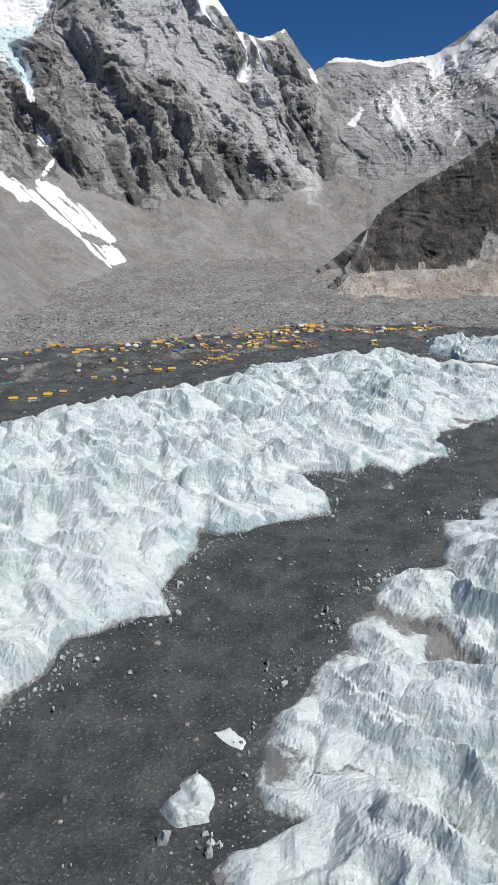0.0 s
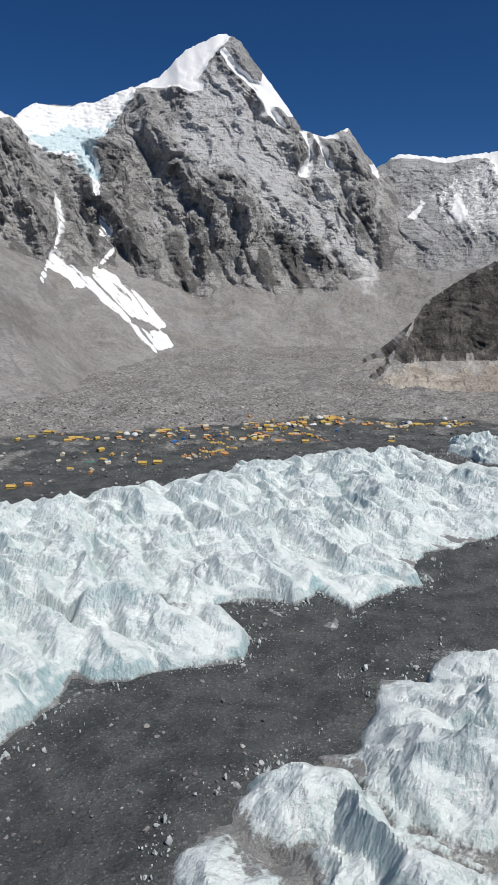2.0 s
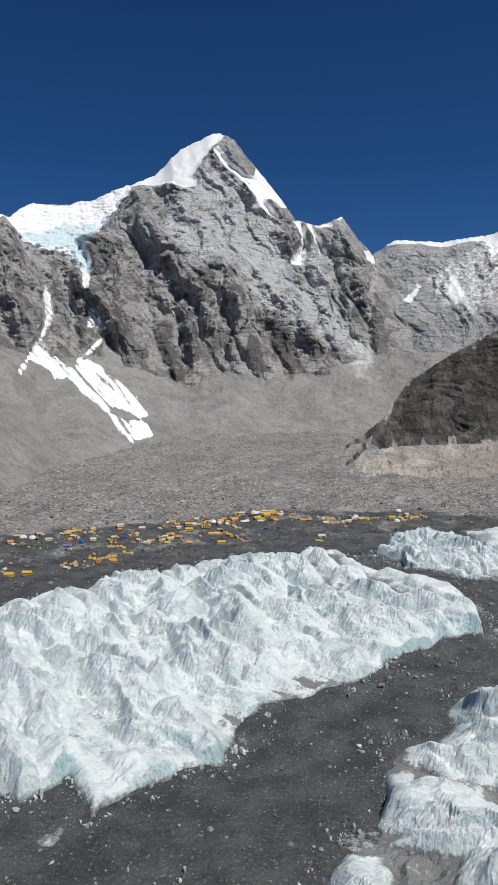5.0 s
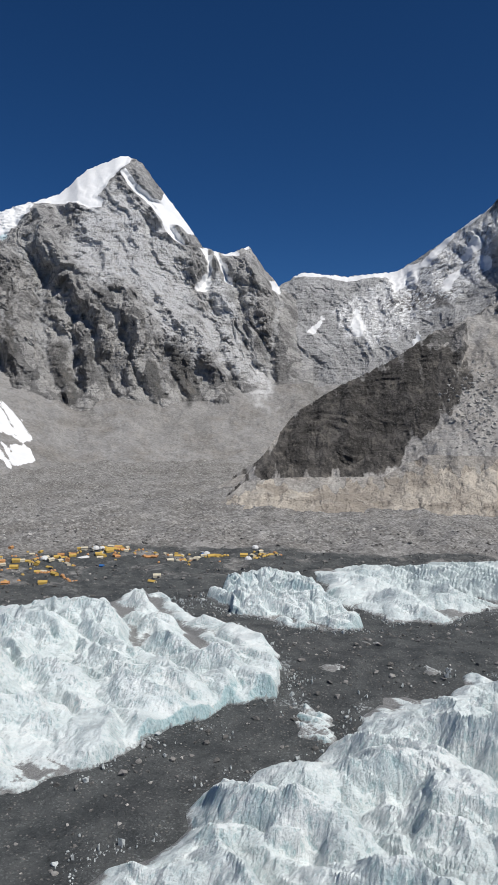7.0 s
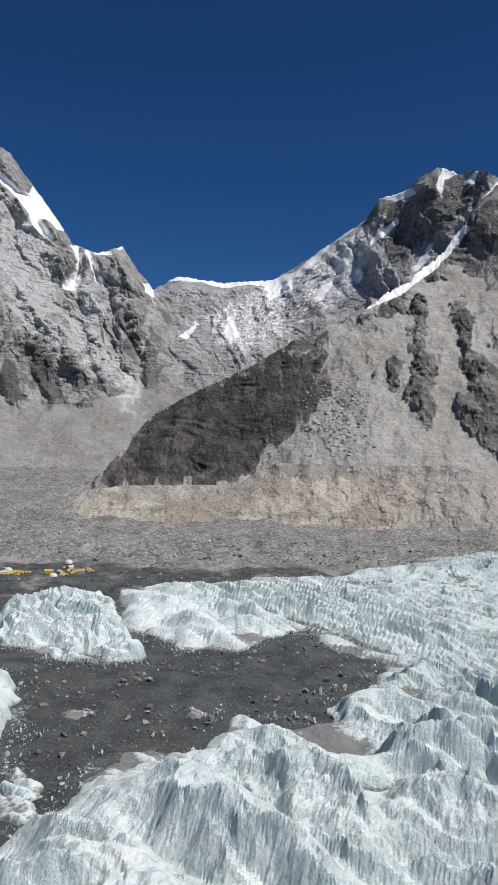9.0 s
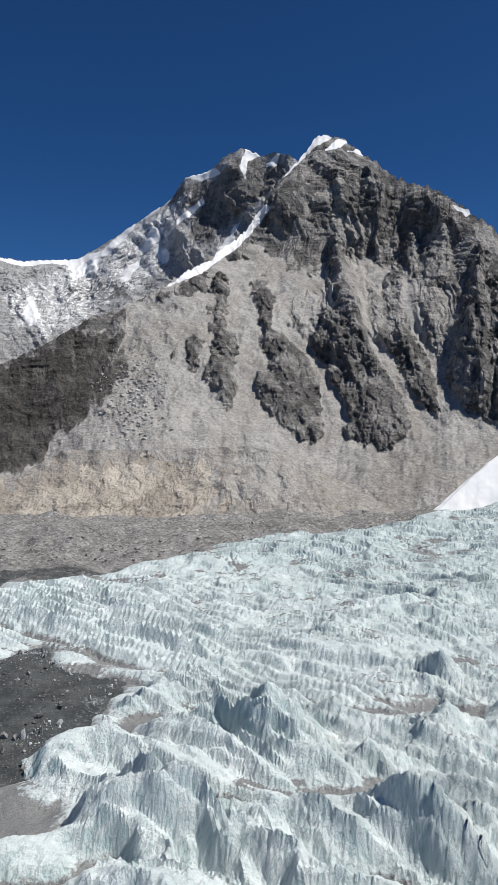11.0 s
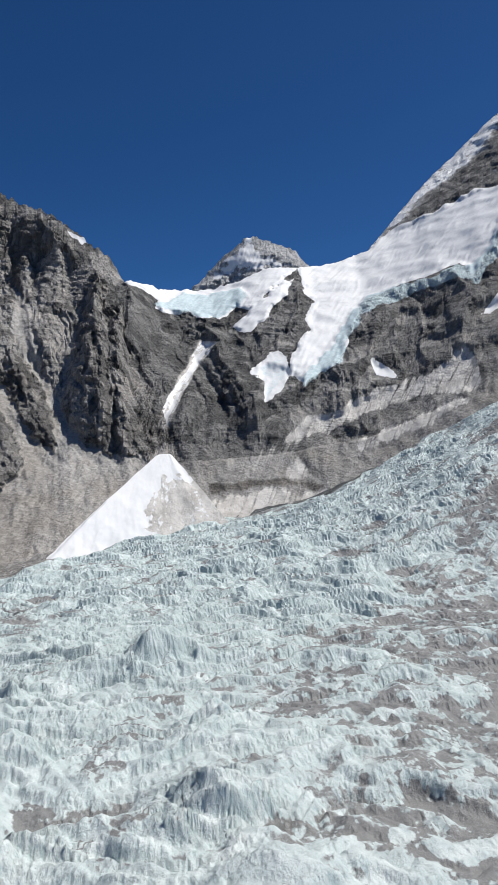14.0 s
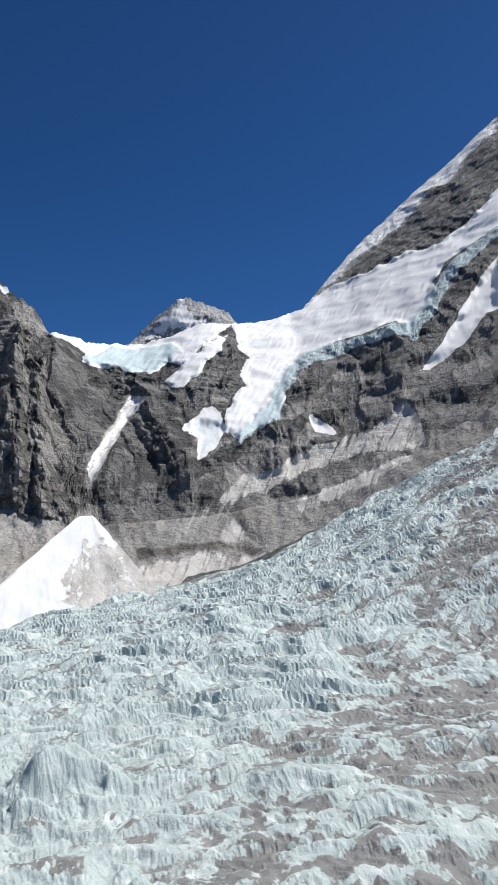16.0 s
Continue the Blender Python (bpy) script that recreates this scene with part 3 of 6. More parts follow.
def build_ground():
    rings = [2.0]
    while rings[-1] < 4600:
        rings.append(rings[-1] + max(3.0, (rings[-1] - 500) * 0.022))
    rad = np.array(rings)
    ang = np.radians(np.concatenate([np.arange(-75, 95, 0.36), np.arange(95, 285, 1.3)]))
    R, T = np.meshgrid(rad, ang, indexing="ij")
    x, y = CX + R * np.sin(T), CY + R * np.cos(T)
    near = R < 1400
    ice = np.maximum(np.maximum(inside_distance(x, y, BAND), inside_distance(x, y, ICEFALL)), inside_distance(x, y, ISLET))
    z = floor_height(x, y)
    z = z + np.where(near, 0.8 * ridged(x / 34, y / 34, 4, 70) + 0.35 * fbm(x / 7, y / 7, 3, 75), 0)
    pale, camp, mounds = rubble(x, y)
    z = z + np.where(near, mounds, 0)
    pale = np.maximum(pale, camp * 0.55 * smooth(-0.25, 0.6, fbm(x / 22, y / 22, 4, 89)))
    pale = np.maximum(pale, 0.42 * smooth(10, -40, side_of(x, y, DEBRIS_LINE)) * (x > 200))
    z = z - 3.0 * smooth(2, 12, ice)
    fringe = smooth(-11, -1, ice + 6 * fbm(x / 14, y / 14, 3, 81)) * 0.5 + 0.18 * smooth(0.3, 0.8, fbm(x / 45, y / 18, 3, 87)) * (1 - pale)
    V = np.stack([x, y, z], -1).reshape(-1, 3)
    n, m = R.shape
    i = np.arange(n * m).reshape(n, m)
    j = np.roll(i, -1, axis=1)
    F = np.stack([i[:-1], i[1:], j[1:], j[:-1]], -1).reshape(-1, 4)
    ob = sheet("ground", V, F, GRAVEL, {"pale": pale, "ice": fringe})
    tagged(ob, "grey gravel and rubble of a moraine-covered glacier floor", "ground", kind="structure")


build_ground()


# ---- mountains ----
def patches(A, z, shapes, soft=1.0, ragged=8.0, seed=5):
    """Cover from outlines in direction and height: about 1 inside, 0 outside, with a ragged rim."""
    out = np.zeros_like(z)
    u = A * 30.0
    if not shapes:
        return out
    wob = ragged * fbm(u / 30, z / 30, 4, seed)
    for shape in shapes:
        d = inside_distance(u, z, [(a * 30.0, h) for a, h in shape])
        out = np.maximum(out, np.clip(0.5 + (d + wob) / (2 * 9.0 * soft), 0, 1))
    return out


def covers(g, groups):
    """Cover values of all outlines, and the named part that each grid place belongs to."""
    names, kinds, cover = [("rock_face", "")], np.zeros(g["z"].shape, int), np.zeros(g["z"].shape)
    for name, label, shapes, soft, ragged, seed in groups:
        for shape in shapes:
            mask = patches(g["A"], g["z"], [shape], soft, ragged, seed)
            cover = np.maximum(cover, mask)
            names.append((name, label))
            kinds = np.where(mask > 0.6, len(names) - 1, kinds)
    return names, kinds, cover


def with_scree(g, names, kinds, label):
    names = names + [("scree_slope", label)]
    return names, np.where((g["talus"] > 0.6) & (kinds == 0), len(names) - 1, kinds)


def gullies(A, z, lines, seed=7):
    """Depth of named clefts (lines of direction and height, width in metres, depth), for use as a shape."""
    out = np.zeros_like(z)
    u = A * 30.0
    for line, width, depth in lines:
        d, along = line_distance(u + 10 * fbm(u / 40, z / 40, 3, seed), z, [(a * 30.0, h) for a, h in line])
        out = out + depth * np.exp(-(d / width) ** 2)
    return out


# the snow-capped pyramid and its wide layered face
PEAK_CREST = [(-60, 1700, 520), (-45, 1650, 600), (-36, 1700, 590), (-32.1, 1750, 559), (-30.1, 1800, 532), (-27.7, 1900, 516), (-26.8, 2000, 557), (-25.7, 2050, 592),
              (-23.3, 2100, 600), (-21.1, 2100, 618), (-18.5, 2100, 662), (-16.4, 2150, 707), (-14.4, 2150, 784), (-11.6, 2150, 832), (-10.4, 2150, 812),
              (-8.8, 2120, 726), (-7.1, 2100, 641), (-5.7, 2080, 562), (-4.0, 2080, 546), (-3.1, 2080, 553), (-2.1, 2080, 574), (-0.9, 2080, 505), (0.5, 2080, 455), (3, 2100, 380)]
PEAK_FOOT = [(-60, 1200, 210), (-34.1, 1350, 210), (-29.7, 1420, 180), (-27.1, 1460, 160), (-23.5, 1480, 160), (-17.1, 1520, 124), (-15.8, 1500, 99), (-13.8, 1540, 123),
             (-11.0, 1550, 128), (-9.2, 1545, 114), (-5.0, 1580, 125), (-2.2, 1620, 143), (-0.3, 1680, 163), (3, 1700, 170)]
PEAK_CAP = [[(-18.7, 661), (-17.7, 683), (-16.5, 729), (-15.3, 769), (-14.4, 795), (-13.2, 819), (-12.4, 832), (-11.7, 848), (-11.0, 826), (-11.3, 804), (-12.0, 775), (-12.4, 757), (-12.8, 737),
             (-13.2, 707), (-13.8, 682), (-13.4, 666), (-13.5, 641), (-14.4, 636), (-15.3, 652), (-16.2, 660), (-17.1, 666), (-18.0, 660)]]
PEAK_EDGE = [[(-12.1, 766), (-11.6, 777), (-10.7, 716), (-9.6, 685), (-8.9, 682), (-8.6, 735), (-7.9, 706), (-7.2, 651), (-6.3, 598), (-6.9, 592), (-7.6, 608), (-8.0, 605), (-7.4, 569), (-7.1, 543), (-8.0, 555),
              (-8.6, 578), (-9.0, 615), (-9.8, 655), (-10.7, 684), (-11.5, 724)]]
PEAK_HANGING = [[(-28.0, 507), (-26.8, 559), (-25.8, 592), (-24.4, 588), (-23.1, 593), (-22.2, 614), (-21.4, 611), (-21.0, 640), (-20.1, 650), (-18.6, 665), (-18.3, 653), (-19.1, 599), (-19.8, 563), (-20.5, 536),
                 (-21.1, 496), (-22.2, 483), (-22.8, 469), (-22.5, 445), (-22.0, 425), (-22.0, 393), (-22.5, 327), (-22.8, 305), (-22.8, 351), (-22.8, 393), (-23.4, 423), (-24.1, 439), (-25.0, 428),
                 (-25.8, 436), (-26.8, 448), (-27.6, 483)]]
PEAK_TONGUES = [
    [(-25.7, 342), (-25.2, 331), (-25.2, 277), (-25.3, 243), (-25.7, 223), (-26.2, 196), (-26.7, 191), (-26.1, 225), (-25.8, 266), (-25.7, 306)],
    [(-26.6, 200), (-26.1, 188), (-25.7, 170), (-25.2, 152), (-24.4, 139), (-23.7, 117), (-22.9, 91), (-22.1, 71), (-21.6, 56), (-22.2, 56), (-23.0, 69), (-24.0, 90), (-24.9, 114), (-25.8, 114), (-26.1, 132),
     (-26.6, 143), (-27.4, 151), (-28.3, 122), (-28.6, 125), (-28.1, 143), (-27.5, 164)],
]
PEAK_LOWER_TONGUES = [
    [(-24.1, 153), (-23.0, 158), (-22.2, 144), (-21.1, 121), (-20.4, 104), (-19.4, 81), (-19.1, 64), (-18.8, 44), (-19.8, 44), (-20.6, 55), (-21.8, 61), (-22.6, 82), (-23.5, 110), (-23.9, 131)],
    [(-22.1, 56), (-21.4, 52), (-20.3, 41), (-19.0, 33), (-18.6, 15), (-19.7, 9), (-20.7, 10), (-21.4, 24), (-21.9, 41)],
    [(-22.6, 279), (-21.8, 260), (-21.6, 234), (-22.1, 216), (-22.7, 233)],
    [(-21.7, 204), (-21.6, 197), (-22.7, 168), (-23.9, 143), (-24.1, 150), (-22.7, 180)],
]
PEAK_PATCHES = [
    [(-6.0, 558), (-5.3, 562), (-5.0, 521), (-4.9, 484), (-5.2, 419), (-5.6, 403), (-6.5, 408), (-5.9, 441), (-5.3, 469), (-5.4, 513)],
    [(-4.9, 573), (-4.4, 555), (-4.1, 511), (-3.6, 469), (-3.3, 428), (-4.0, 445), (-4.3, 479), (-4.6, 518)],
    [(-4.7, 560), (-2.8, 556), (-2.9, 533), (-4.1, 536)],
    [(-2.6, 565), (-2.0, 585), (-2.0, 570), (-2.3, 558)],
    [(-0.5, 467), (0.7, 477), (0.3, 434), (-0.2, 436)],
    [(-32.1, 566), (-30.4, 536), (-29.5, 528), (-28.5, 523), (-28.0, 515), (-29.0, 495), (-30.5, 500), (-32.2, 536)],
]
PEAK_SNOW = PEAK_CAP + PEAK_EDGE + PEAK_HANGING + PEAK_TONGUES + PEAK_LOWER_TONGUES + PEAK_PATCHES
PEAK_CLEFTS = [
    [(-17.7, 429), (-18.2, 285), (-17.4, 177), (-16.4, 97)],
    [(-23.8, 354), (-23.7, 238), (-23.8, 150)],
    [(-21.1, 317), (-21.0, 217), (-21.3, 151)],
    [(-11.9, 292), (-11.3, 203), (-10.1, 127), (-9.2, 88)],
    [(-5.3, 409), (-4.6, 280), (-3.8, 193), (-2.5, 120)],
    [(-3.0, 443), (-2.3, 295), (-1.3, 194), (-0.1, 120)],
    [(0.4, 456), (-0.1, 287), (-0.5, 167)],
    [(-9.3, 358), (-8.9, 246), (-8.1, 177), (-6.9, 111)],
    [(-14.7, 334), (-14.0, 230), (-12.6, 128)],
    [(-25.5, 351), (-25.3, 265), (-26.6, 186)],
    [(-15.6, 349), (-15.6, 246), (-15.0, 151)],
    [(-30.5, 202), (-29.0, 322), (-29.7, 419)],
]
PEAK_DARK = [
    # hollow under the summit edge: its shade is painted as dark rock
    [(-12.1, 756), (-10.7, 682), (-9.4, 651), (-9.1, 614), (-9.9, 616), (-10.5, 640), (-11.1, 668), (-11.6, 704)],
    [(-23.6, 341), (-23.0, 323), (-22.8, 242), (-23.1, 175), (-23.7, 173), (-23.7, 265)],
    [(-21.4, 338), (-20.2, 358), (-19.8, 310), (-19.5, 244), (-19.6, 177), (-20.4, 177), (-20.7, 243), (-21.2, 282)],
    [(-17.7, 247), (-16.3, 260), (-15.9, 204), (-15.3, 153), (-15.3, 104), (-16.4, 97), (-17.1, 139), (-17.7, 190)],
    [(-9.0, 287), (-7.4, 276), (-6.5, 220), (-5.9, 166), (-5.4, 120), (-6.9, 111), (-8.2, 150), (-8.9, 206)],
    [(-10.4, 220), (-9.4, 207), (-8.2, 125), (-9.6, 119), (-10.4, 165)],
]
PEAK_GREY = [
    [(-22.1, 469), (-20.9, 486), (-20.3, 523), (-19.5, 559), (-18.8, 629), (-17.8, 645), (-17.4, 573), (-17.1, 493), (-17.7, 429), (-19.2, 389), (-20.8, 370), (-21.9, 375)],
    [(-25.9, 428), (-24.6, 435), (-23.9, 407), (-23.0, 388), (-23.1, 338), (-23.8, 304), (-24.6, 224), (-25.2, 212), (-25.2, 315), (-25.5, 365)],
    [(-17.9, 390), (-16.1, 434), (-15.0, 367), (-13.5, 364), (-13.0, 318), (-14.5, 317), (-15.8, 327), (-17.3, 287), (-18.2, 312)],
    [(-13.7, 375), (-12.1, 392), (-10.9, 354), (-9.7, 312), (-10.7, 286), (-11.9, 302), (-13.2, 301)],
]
PEAK_LOW_GREY = [
    [(-12.9, 275), (-11.5, 276), (-10.8, 216), (-9.4, 180), (-9.9, 151), (-11.4, 163), (-12.6, 215)],
    [(-30.6, 413), (-28.3, 457), (-26.8, 403), (-26.4, 331), (-26.4, 250), (-27.7, 205), (-29.3, 236), (-31.3, 209), (-31.9, 271)],
    [(-2.3, 540), (-1.4, 532), (-0.2, 447), (-0.3, 336), (-1.5, 359), (-2.6, 421), (-3.1, 494)],
]
PEAK_EARTH = [
    [(-35.3, 135), (-32.4, 137), (-30.7, 96), (-29.9, 48), (-34.1, 33), (-36.8, 46), (-37.2, 71)],
    [(-29.4, 158), (-27.3, 126), (-25.8, 75), (-27.1, 54), (-29.3, 87)],
    [(-38.1, 48), (-36.1, 30), (-34.1, 13), (-37.5, 4), (-39.9, 11)],
]
PEAK_PALE = [
    [(-13.7, 677), (-12.3, 736), (-11.1, 665), (-9.1, 599), (-7.3, 540), (-6.4, 440), (-6.3, 325), (-8.2, 306), (-10.1, 357), (-11.6, 410), (-13.4, 397), (-15.2, 420), (-16.2, 506), (-15.0, 626)],
    [(-10.1, 341), (-6.3, 325), (-4.3, 411), (-2.7, 297), (-0.6, 180), (-0.8, 127), (-3.8, 209), (-6.5, 235), (-9.2, 285)],
    [(-6.0, 442), (-4.2, 462), (-3.2, 418), (-2.3, 282), (-0.7, 166), (-2.4, 181), (-4.5, 295), (-5.7, 375)],
]
# blue ice edge, with the glacier's bluish shade painted in beside it
PEAK_BLUE = [
    [(-26.7, 472), (-23.5, 525), (-20.5, 533), (-22.0, 478), (-22.2, 363), (-23.0, 379), (-23.8, 443), (-26.0, 435)],
]


def peak_shape(A, z, s, zc):
    out = gullies(A, z, [(line, 11.0, 22.0) for line in PEAK_CLEFTS], 7)
    ice = patches(A, z, PEAK_HANGING, 1.0, 5.0, 11)
    cap = patches(A, z, PEAK_CAP, 1.6, 4.0, 12)
    ledge = patches(A, z, PEAK_EDGE, 1.2, 3.0, 12)
    return out - 9 * patches(A, z, PEAK_GREY + PEAK_LOW_GREY, 1.6, 14.0, 17) - 22 * ice - 10 * cap - 12 * ledge - 13 * tents(A * 37 / 34, z / 14, 3, 48, 0.6) * ice + 18 * patches(A, z, PEAK_DARK[:1], 0.8, 3.0, 13)


def peak_calm(A, z):
    return (1 - 0.9 * patches(A, z, PEAK_SNOW, 1.0, 4.0, 14)) * (1 - 0.45 * patches(A, z, PEAK_PALE[:1], 3.0, 20.0, 18))


g = wall_grid(-42, 3, 640, 280, PEAK_CREST, PEAK_FOOT, [(-60, 2.9), (-30, 3.0), (-20, 2.4), (3, 2.2)], [(-60, -25), (3, -25)], np.interp(np.linspace(-42, 3, 640), [-2, 1.5], [0.85, 0.1]), 100, 0.92, 4.0, beds=3.2, weights=(120, 52, 13, 5), shape=peak_shape, calm=peak_calm, ribbed=True)
peak = thing("snow_peak", "steep grey layered rock peak capped with white snow", "mountain")
names, kinds, snow = covers(g, [("snow_cap", "smooth white summit snow", PEAK_CAP, 0.4, 3.0, 15), ("snow_edge", "white snow band along the summit ridge", PEAK_EDGE, 0.4, 3.0, 15), ("hanging_glacier", "white hanging glacier with a blue ice edge", PEAK_HANGING, 0.45, 7.0, 15),
                                ("snow_tongue", "white snow tongue lying in a gully", PEAK_TONGUES + PEAK_LOWER_TONGUES, 0.4, 4.0, 16), ("snow_patch", "small white snow patch", PEAK_PATCHES, 0.45, 5.0, 15)])
names, kinds = with_scree(g, names, kinds, "brown-grey scree fan")
tongue = patches(g["A"], g["z"], PEAK_TONGUES + PEAK_LOWER_TONGUES, 1.0, 4.0, 16)
snow = snow - 0.55 * (tongue > 0.2) * smooth(0.0, 0.45, fbm(g["A"] * 1.1 + g["z"] / 60, g["z"] / 12 + g["A"] * 2.5, 4, 19))
hollow = sum(np.roll(g["r"], k, 1) for k in range(-14, 15, 2)) / 15 - g["r"]
rime = 0.5 * smooth(-2, -11, hollow) * smooth(120, 260, g["z"]) * (1 - g["talus"])      # snow dust that lies in the hollows between the ribs
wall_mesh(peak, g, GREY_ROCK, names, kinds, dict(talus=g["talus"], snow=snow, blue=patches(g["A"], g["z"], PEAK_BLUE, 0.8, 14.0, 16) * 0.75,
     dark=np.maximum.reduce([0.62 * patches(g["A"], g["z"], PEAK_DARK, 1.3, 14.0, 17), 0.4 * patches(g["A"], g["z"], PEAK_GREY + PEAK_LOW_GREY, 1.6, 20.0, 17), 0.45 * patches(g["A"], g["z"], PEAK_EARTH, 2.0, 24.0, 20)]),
     dust=np.maximum.reduce([0.3 * smooth(330, 620, g["z"]), rime, 1.0 * patches(g["A"], g["z"], PEAK_PALE, 2.5, 26.0, 18)])))

# the long frosted ridge behind
RIDGE_CREST = [(-4, 2250, 420), (0.2, 2250, 483), (2.1, 2250, 530), (5.7, 2250, 515), (9.4, 2250, 529), (12.0, 2220, 585), (13.8, 2200, 630), (16.2, 2150, 676), (17.3, 2100, 728),
               (19.2, 2050, 725), (20.2, 2000, 748), (21.6, 1980, 763), (23.1, 1950, 733), (24.2, 1900, 726), (25.5, 1850, 695), (30, 1850, 600)]
RIDGE_FOOT = [(-4, 1720, 130), (4, 1720, 165), (12, 1700, 180), (30, 1650, 200)]
RIDGE_RIM = [
    [(1.3, 516), (2.1, 532), (3.8, 532), (5.6, 515), (9.7, 531), (9.3, 508), (5.6, 494), (3.9, 512), (2.3, 511)],
    [(13.7, 648), (14.5, 658), (16.4, 690), (16.0, 670), (14.8, 639), (14.1, 632)],
    [(16.9, 724), (18.3, 738), (19.7, 722), (20.1, 695), (18.6, 700), (18.0, 716)],
    [(21.9, 764), (23.3, 744), (22.2, 717), (21.8, 665), (22.1, 648), (21.4, 704)],
    [(23.1, 697), (24.5, 725), (24.2, 685), (23.4, 689)],
]
RIDGE_STREAKS = [
    [(16.5, 580), (17.8, 615), (18.6, 647), (18.9, 628), (18.1, 601), (16.9, 567)],
    [(14.0, 516), (14.9, 587), (15.7, 575), (15.4, 535), (14.7, 500)],
    [(15.2, 515), (16.4, 510), (16.1, 461), (15.3, 469)],
    [(12.5, 420), (13.3, 479), (14.2, 497), (13.7, 439), (12.8, 410)],
    [(8.5, 530), (10.0, 540), (11.3, 543), (10.9, 466), (10.0, 464), (9.2, 438)],
    [(19.3, 434), (20.7, 517), (21.9, 575), (21.7, 541), (20.6, 472), (19.9, 439)],
    [(10.4, 514), (12.4, 596), (13.9, 645), (13.3, 590), (11.7, 514)],
]
RIDGE_WISPS = [
    [(5.9, 317), (6.3, 400), (7.0, 333), (6.8, 298), (6.2, 295)],
    [(2.4, 310), (3.6, 367), (3.9, 356), (3.0, 299)],
    [(10.1, 243), (10.9, 303), (11.3, 297), (10.7, 244)],
]
RIDGE_DARK = [
    [(17.0, 708), (19.6, 696), (21.7, 745), (25.5, 680), (23.8, 607), (20.5, 545), (19.2, 493), (17.5, 517), (18.3, 617), (16.2, 632), (15.7, 675)],
    [(8.4, 403), (10.9, 435), (13.8, 422), (13.4, 371), (10.1, 363)],
]
RIDGE_DUST = [
    [(3.5, 393), (6.5, 461), (10.4, 543), (13.7, 636), (16.2, 678), (18.7, 681), (17.1, 568), (16.4, 438), (13.1, 366), (9.8, 270), (7.2, 253), (5.0, 285)],
]
g = wall_grid(-4, 30, 320, 180, RIDGE_CREST, RIDGE_FOOT, [(-4, 2.4), (30, 2.4)], [(-4, -25), (30, -25)], 0.8, 200, 0.95, 5.0, beds=2.4, weights=(46, 34, 12, 5), ribbed=True)
ridge = thing("frosted_ridge", "grey rock ridge dusted with snow and rimmed with a thin cornice", "mountain")
names, kinds, snow = covers(g, [("cornice", "thin white cornice along the ridge", RIDGE_RIM, 0.4, 5.0, 17), ("snow_patch", "thin ragged snow on frosted rock", RIDGE_STREAKS + RIDGE_WISPS, 0.8, 7.0, 17)])
snow = snow - 0.22 * (patches(g["A"], g["z"], RIDGE_STREAKS + RIDGE_WISPS, 1.0, 7.0, 17) > 0.1) * smooth(-0.2, 0.5, fbm((g["A"] * 37 - 0.7 * g["z"]) / 14, g["z"] / 60, 4, 23, 0.6))
wall_mesh(ridge, g, FROSTED_ROCK, names, kinds, dict(talus=g["talus"], snow=np.maximum(snow, 0.49 * patches(g["A"], g["z"], RIDGE_DUST, 3.0, 30.0, 18)), dark=0.75 * patches(g["A"], g["z"], RIDGE_DARK, 1.3, 16.0, 19),
     dust=(1 - g["talus"]) * np.maximum(0.5, 0.95 * patches(g["A"], g["z"], RIDGE_DUST, 3.0, 20.0, 18)) * (1 - 0.6 * patches(g["A"], g["z"], RIDGE_DARK, 1.3, 16.0, 19))))

# the dark rock peak with its low dark spur
ROCK_CREST = [(-6.5, 915, -30), (-5.1, 930, -20), (-1.9, 960, 32), (1.3, 1000, 99), (4.3, 1030, 132), (8.5, 1080, 173), (11.8, 1130, 221), (14.3, 1180, 246), (16.9, 1230, 283),
              (19.2, 1300, 332), (22.1, 1390, 411), (24.0, 1470, 495), (26.0, 1560, 586), (27.4, 1620, 662), (29.2, 1630, 647), (31.4, 1580, 590), (33.0, 1530, 535),
              (36.1, 1440, 482), (38.5, 1370, 425), (39.7, 1350, 407), (40.6, 1350, 360), (41.4, 1365, 326), (42.0, 1375, 275), (42.6, 1385, 190), (43.2, 1390, 125), (44, 1400, 70)]
ROCK_FOOT = [(-6.5, 900, -25), (-5.1, 900, -20), (-2, 890, 14), (8, 900, 20), (13, 960, 90), (18.7, 1020, 140), (23, 1005, 100), (28, 1000, 75), (34, 1000, 70), (39, 1000, 72), (47, 1000, 60)]
ROCK_SNOW = [
    [(19.2, 322), (20.1, 344), (21.0, 387), (22.2, 427), (23.6, 477), (24.2, 466), (22.7, 411), (21.6, 369), (20.1, 329)],
    [(24.3, 520), (25.7, 588), (26.7, 634), (27.5, 668), (28.4, 653), (27.3, 616), (26.3, 586), (25.2, 543)],
    [(27.9, 601), (28.9, 652), (29.7, 642), (28.7, 604)],
    [(29.5, 612), (30.3, 624), (30.8, 602)],
    [(36.9, 453), (38.6, 434), (37.9, 423)],
    [(17.0, 280), (18.3, 314), (20.0, 344), (20.1, 329), (18.6, 298)],
]
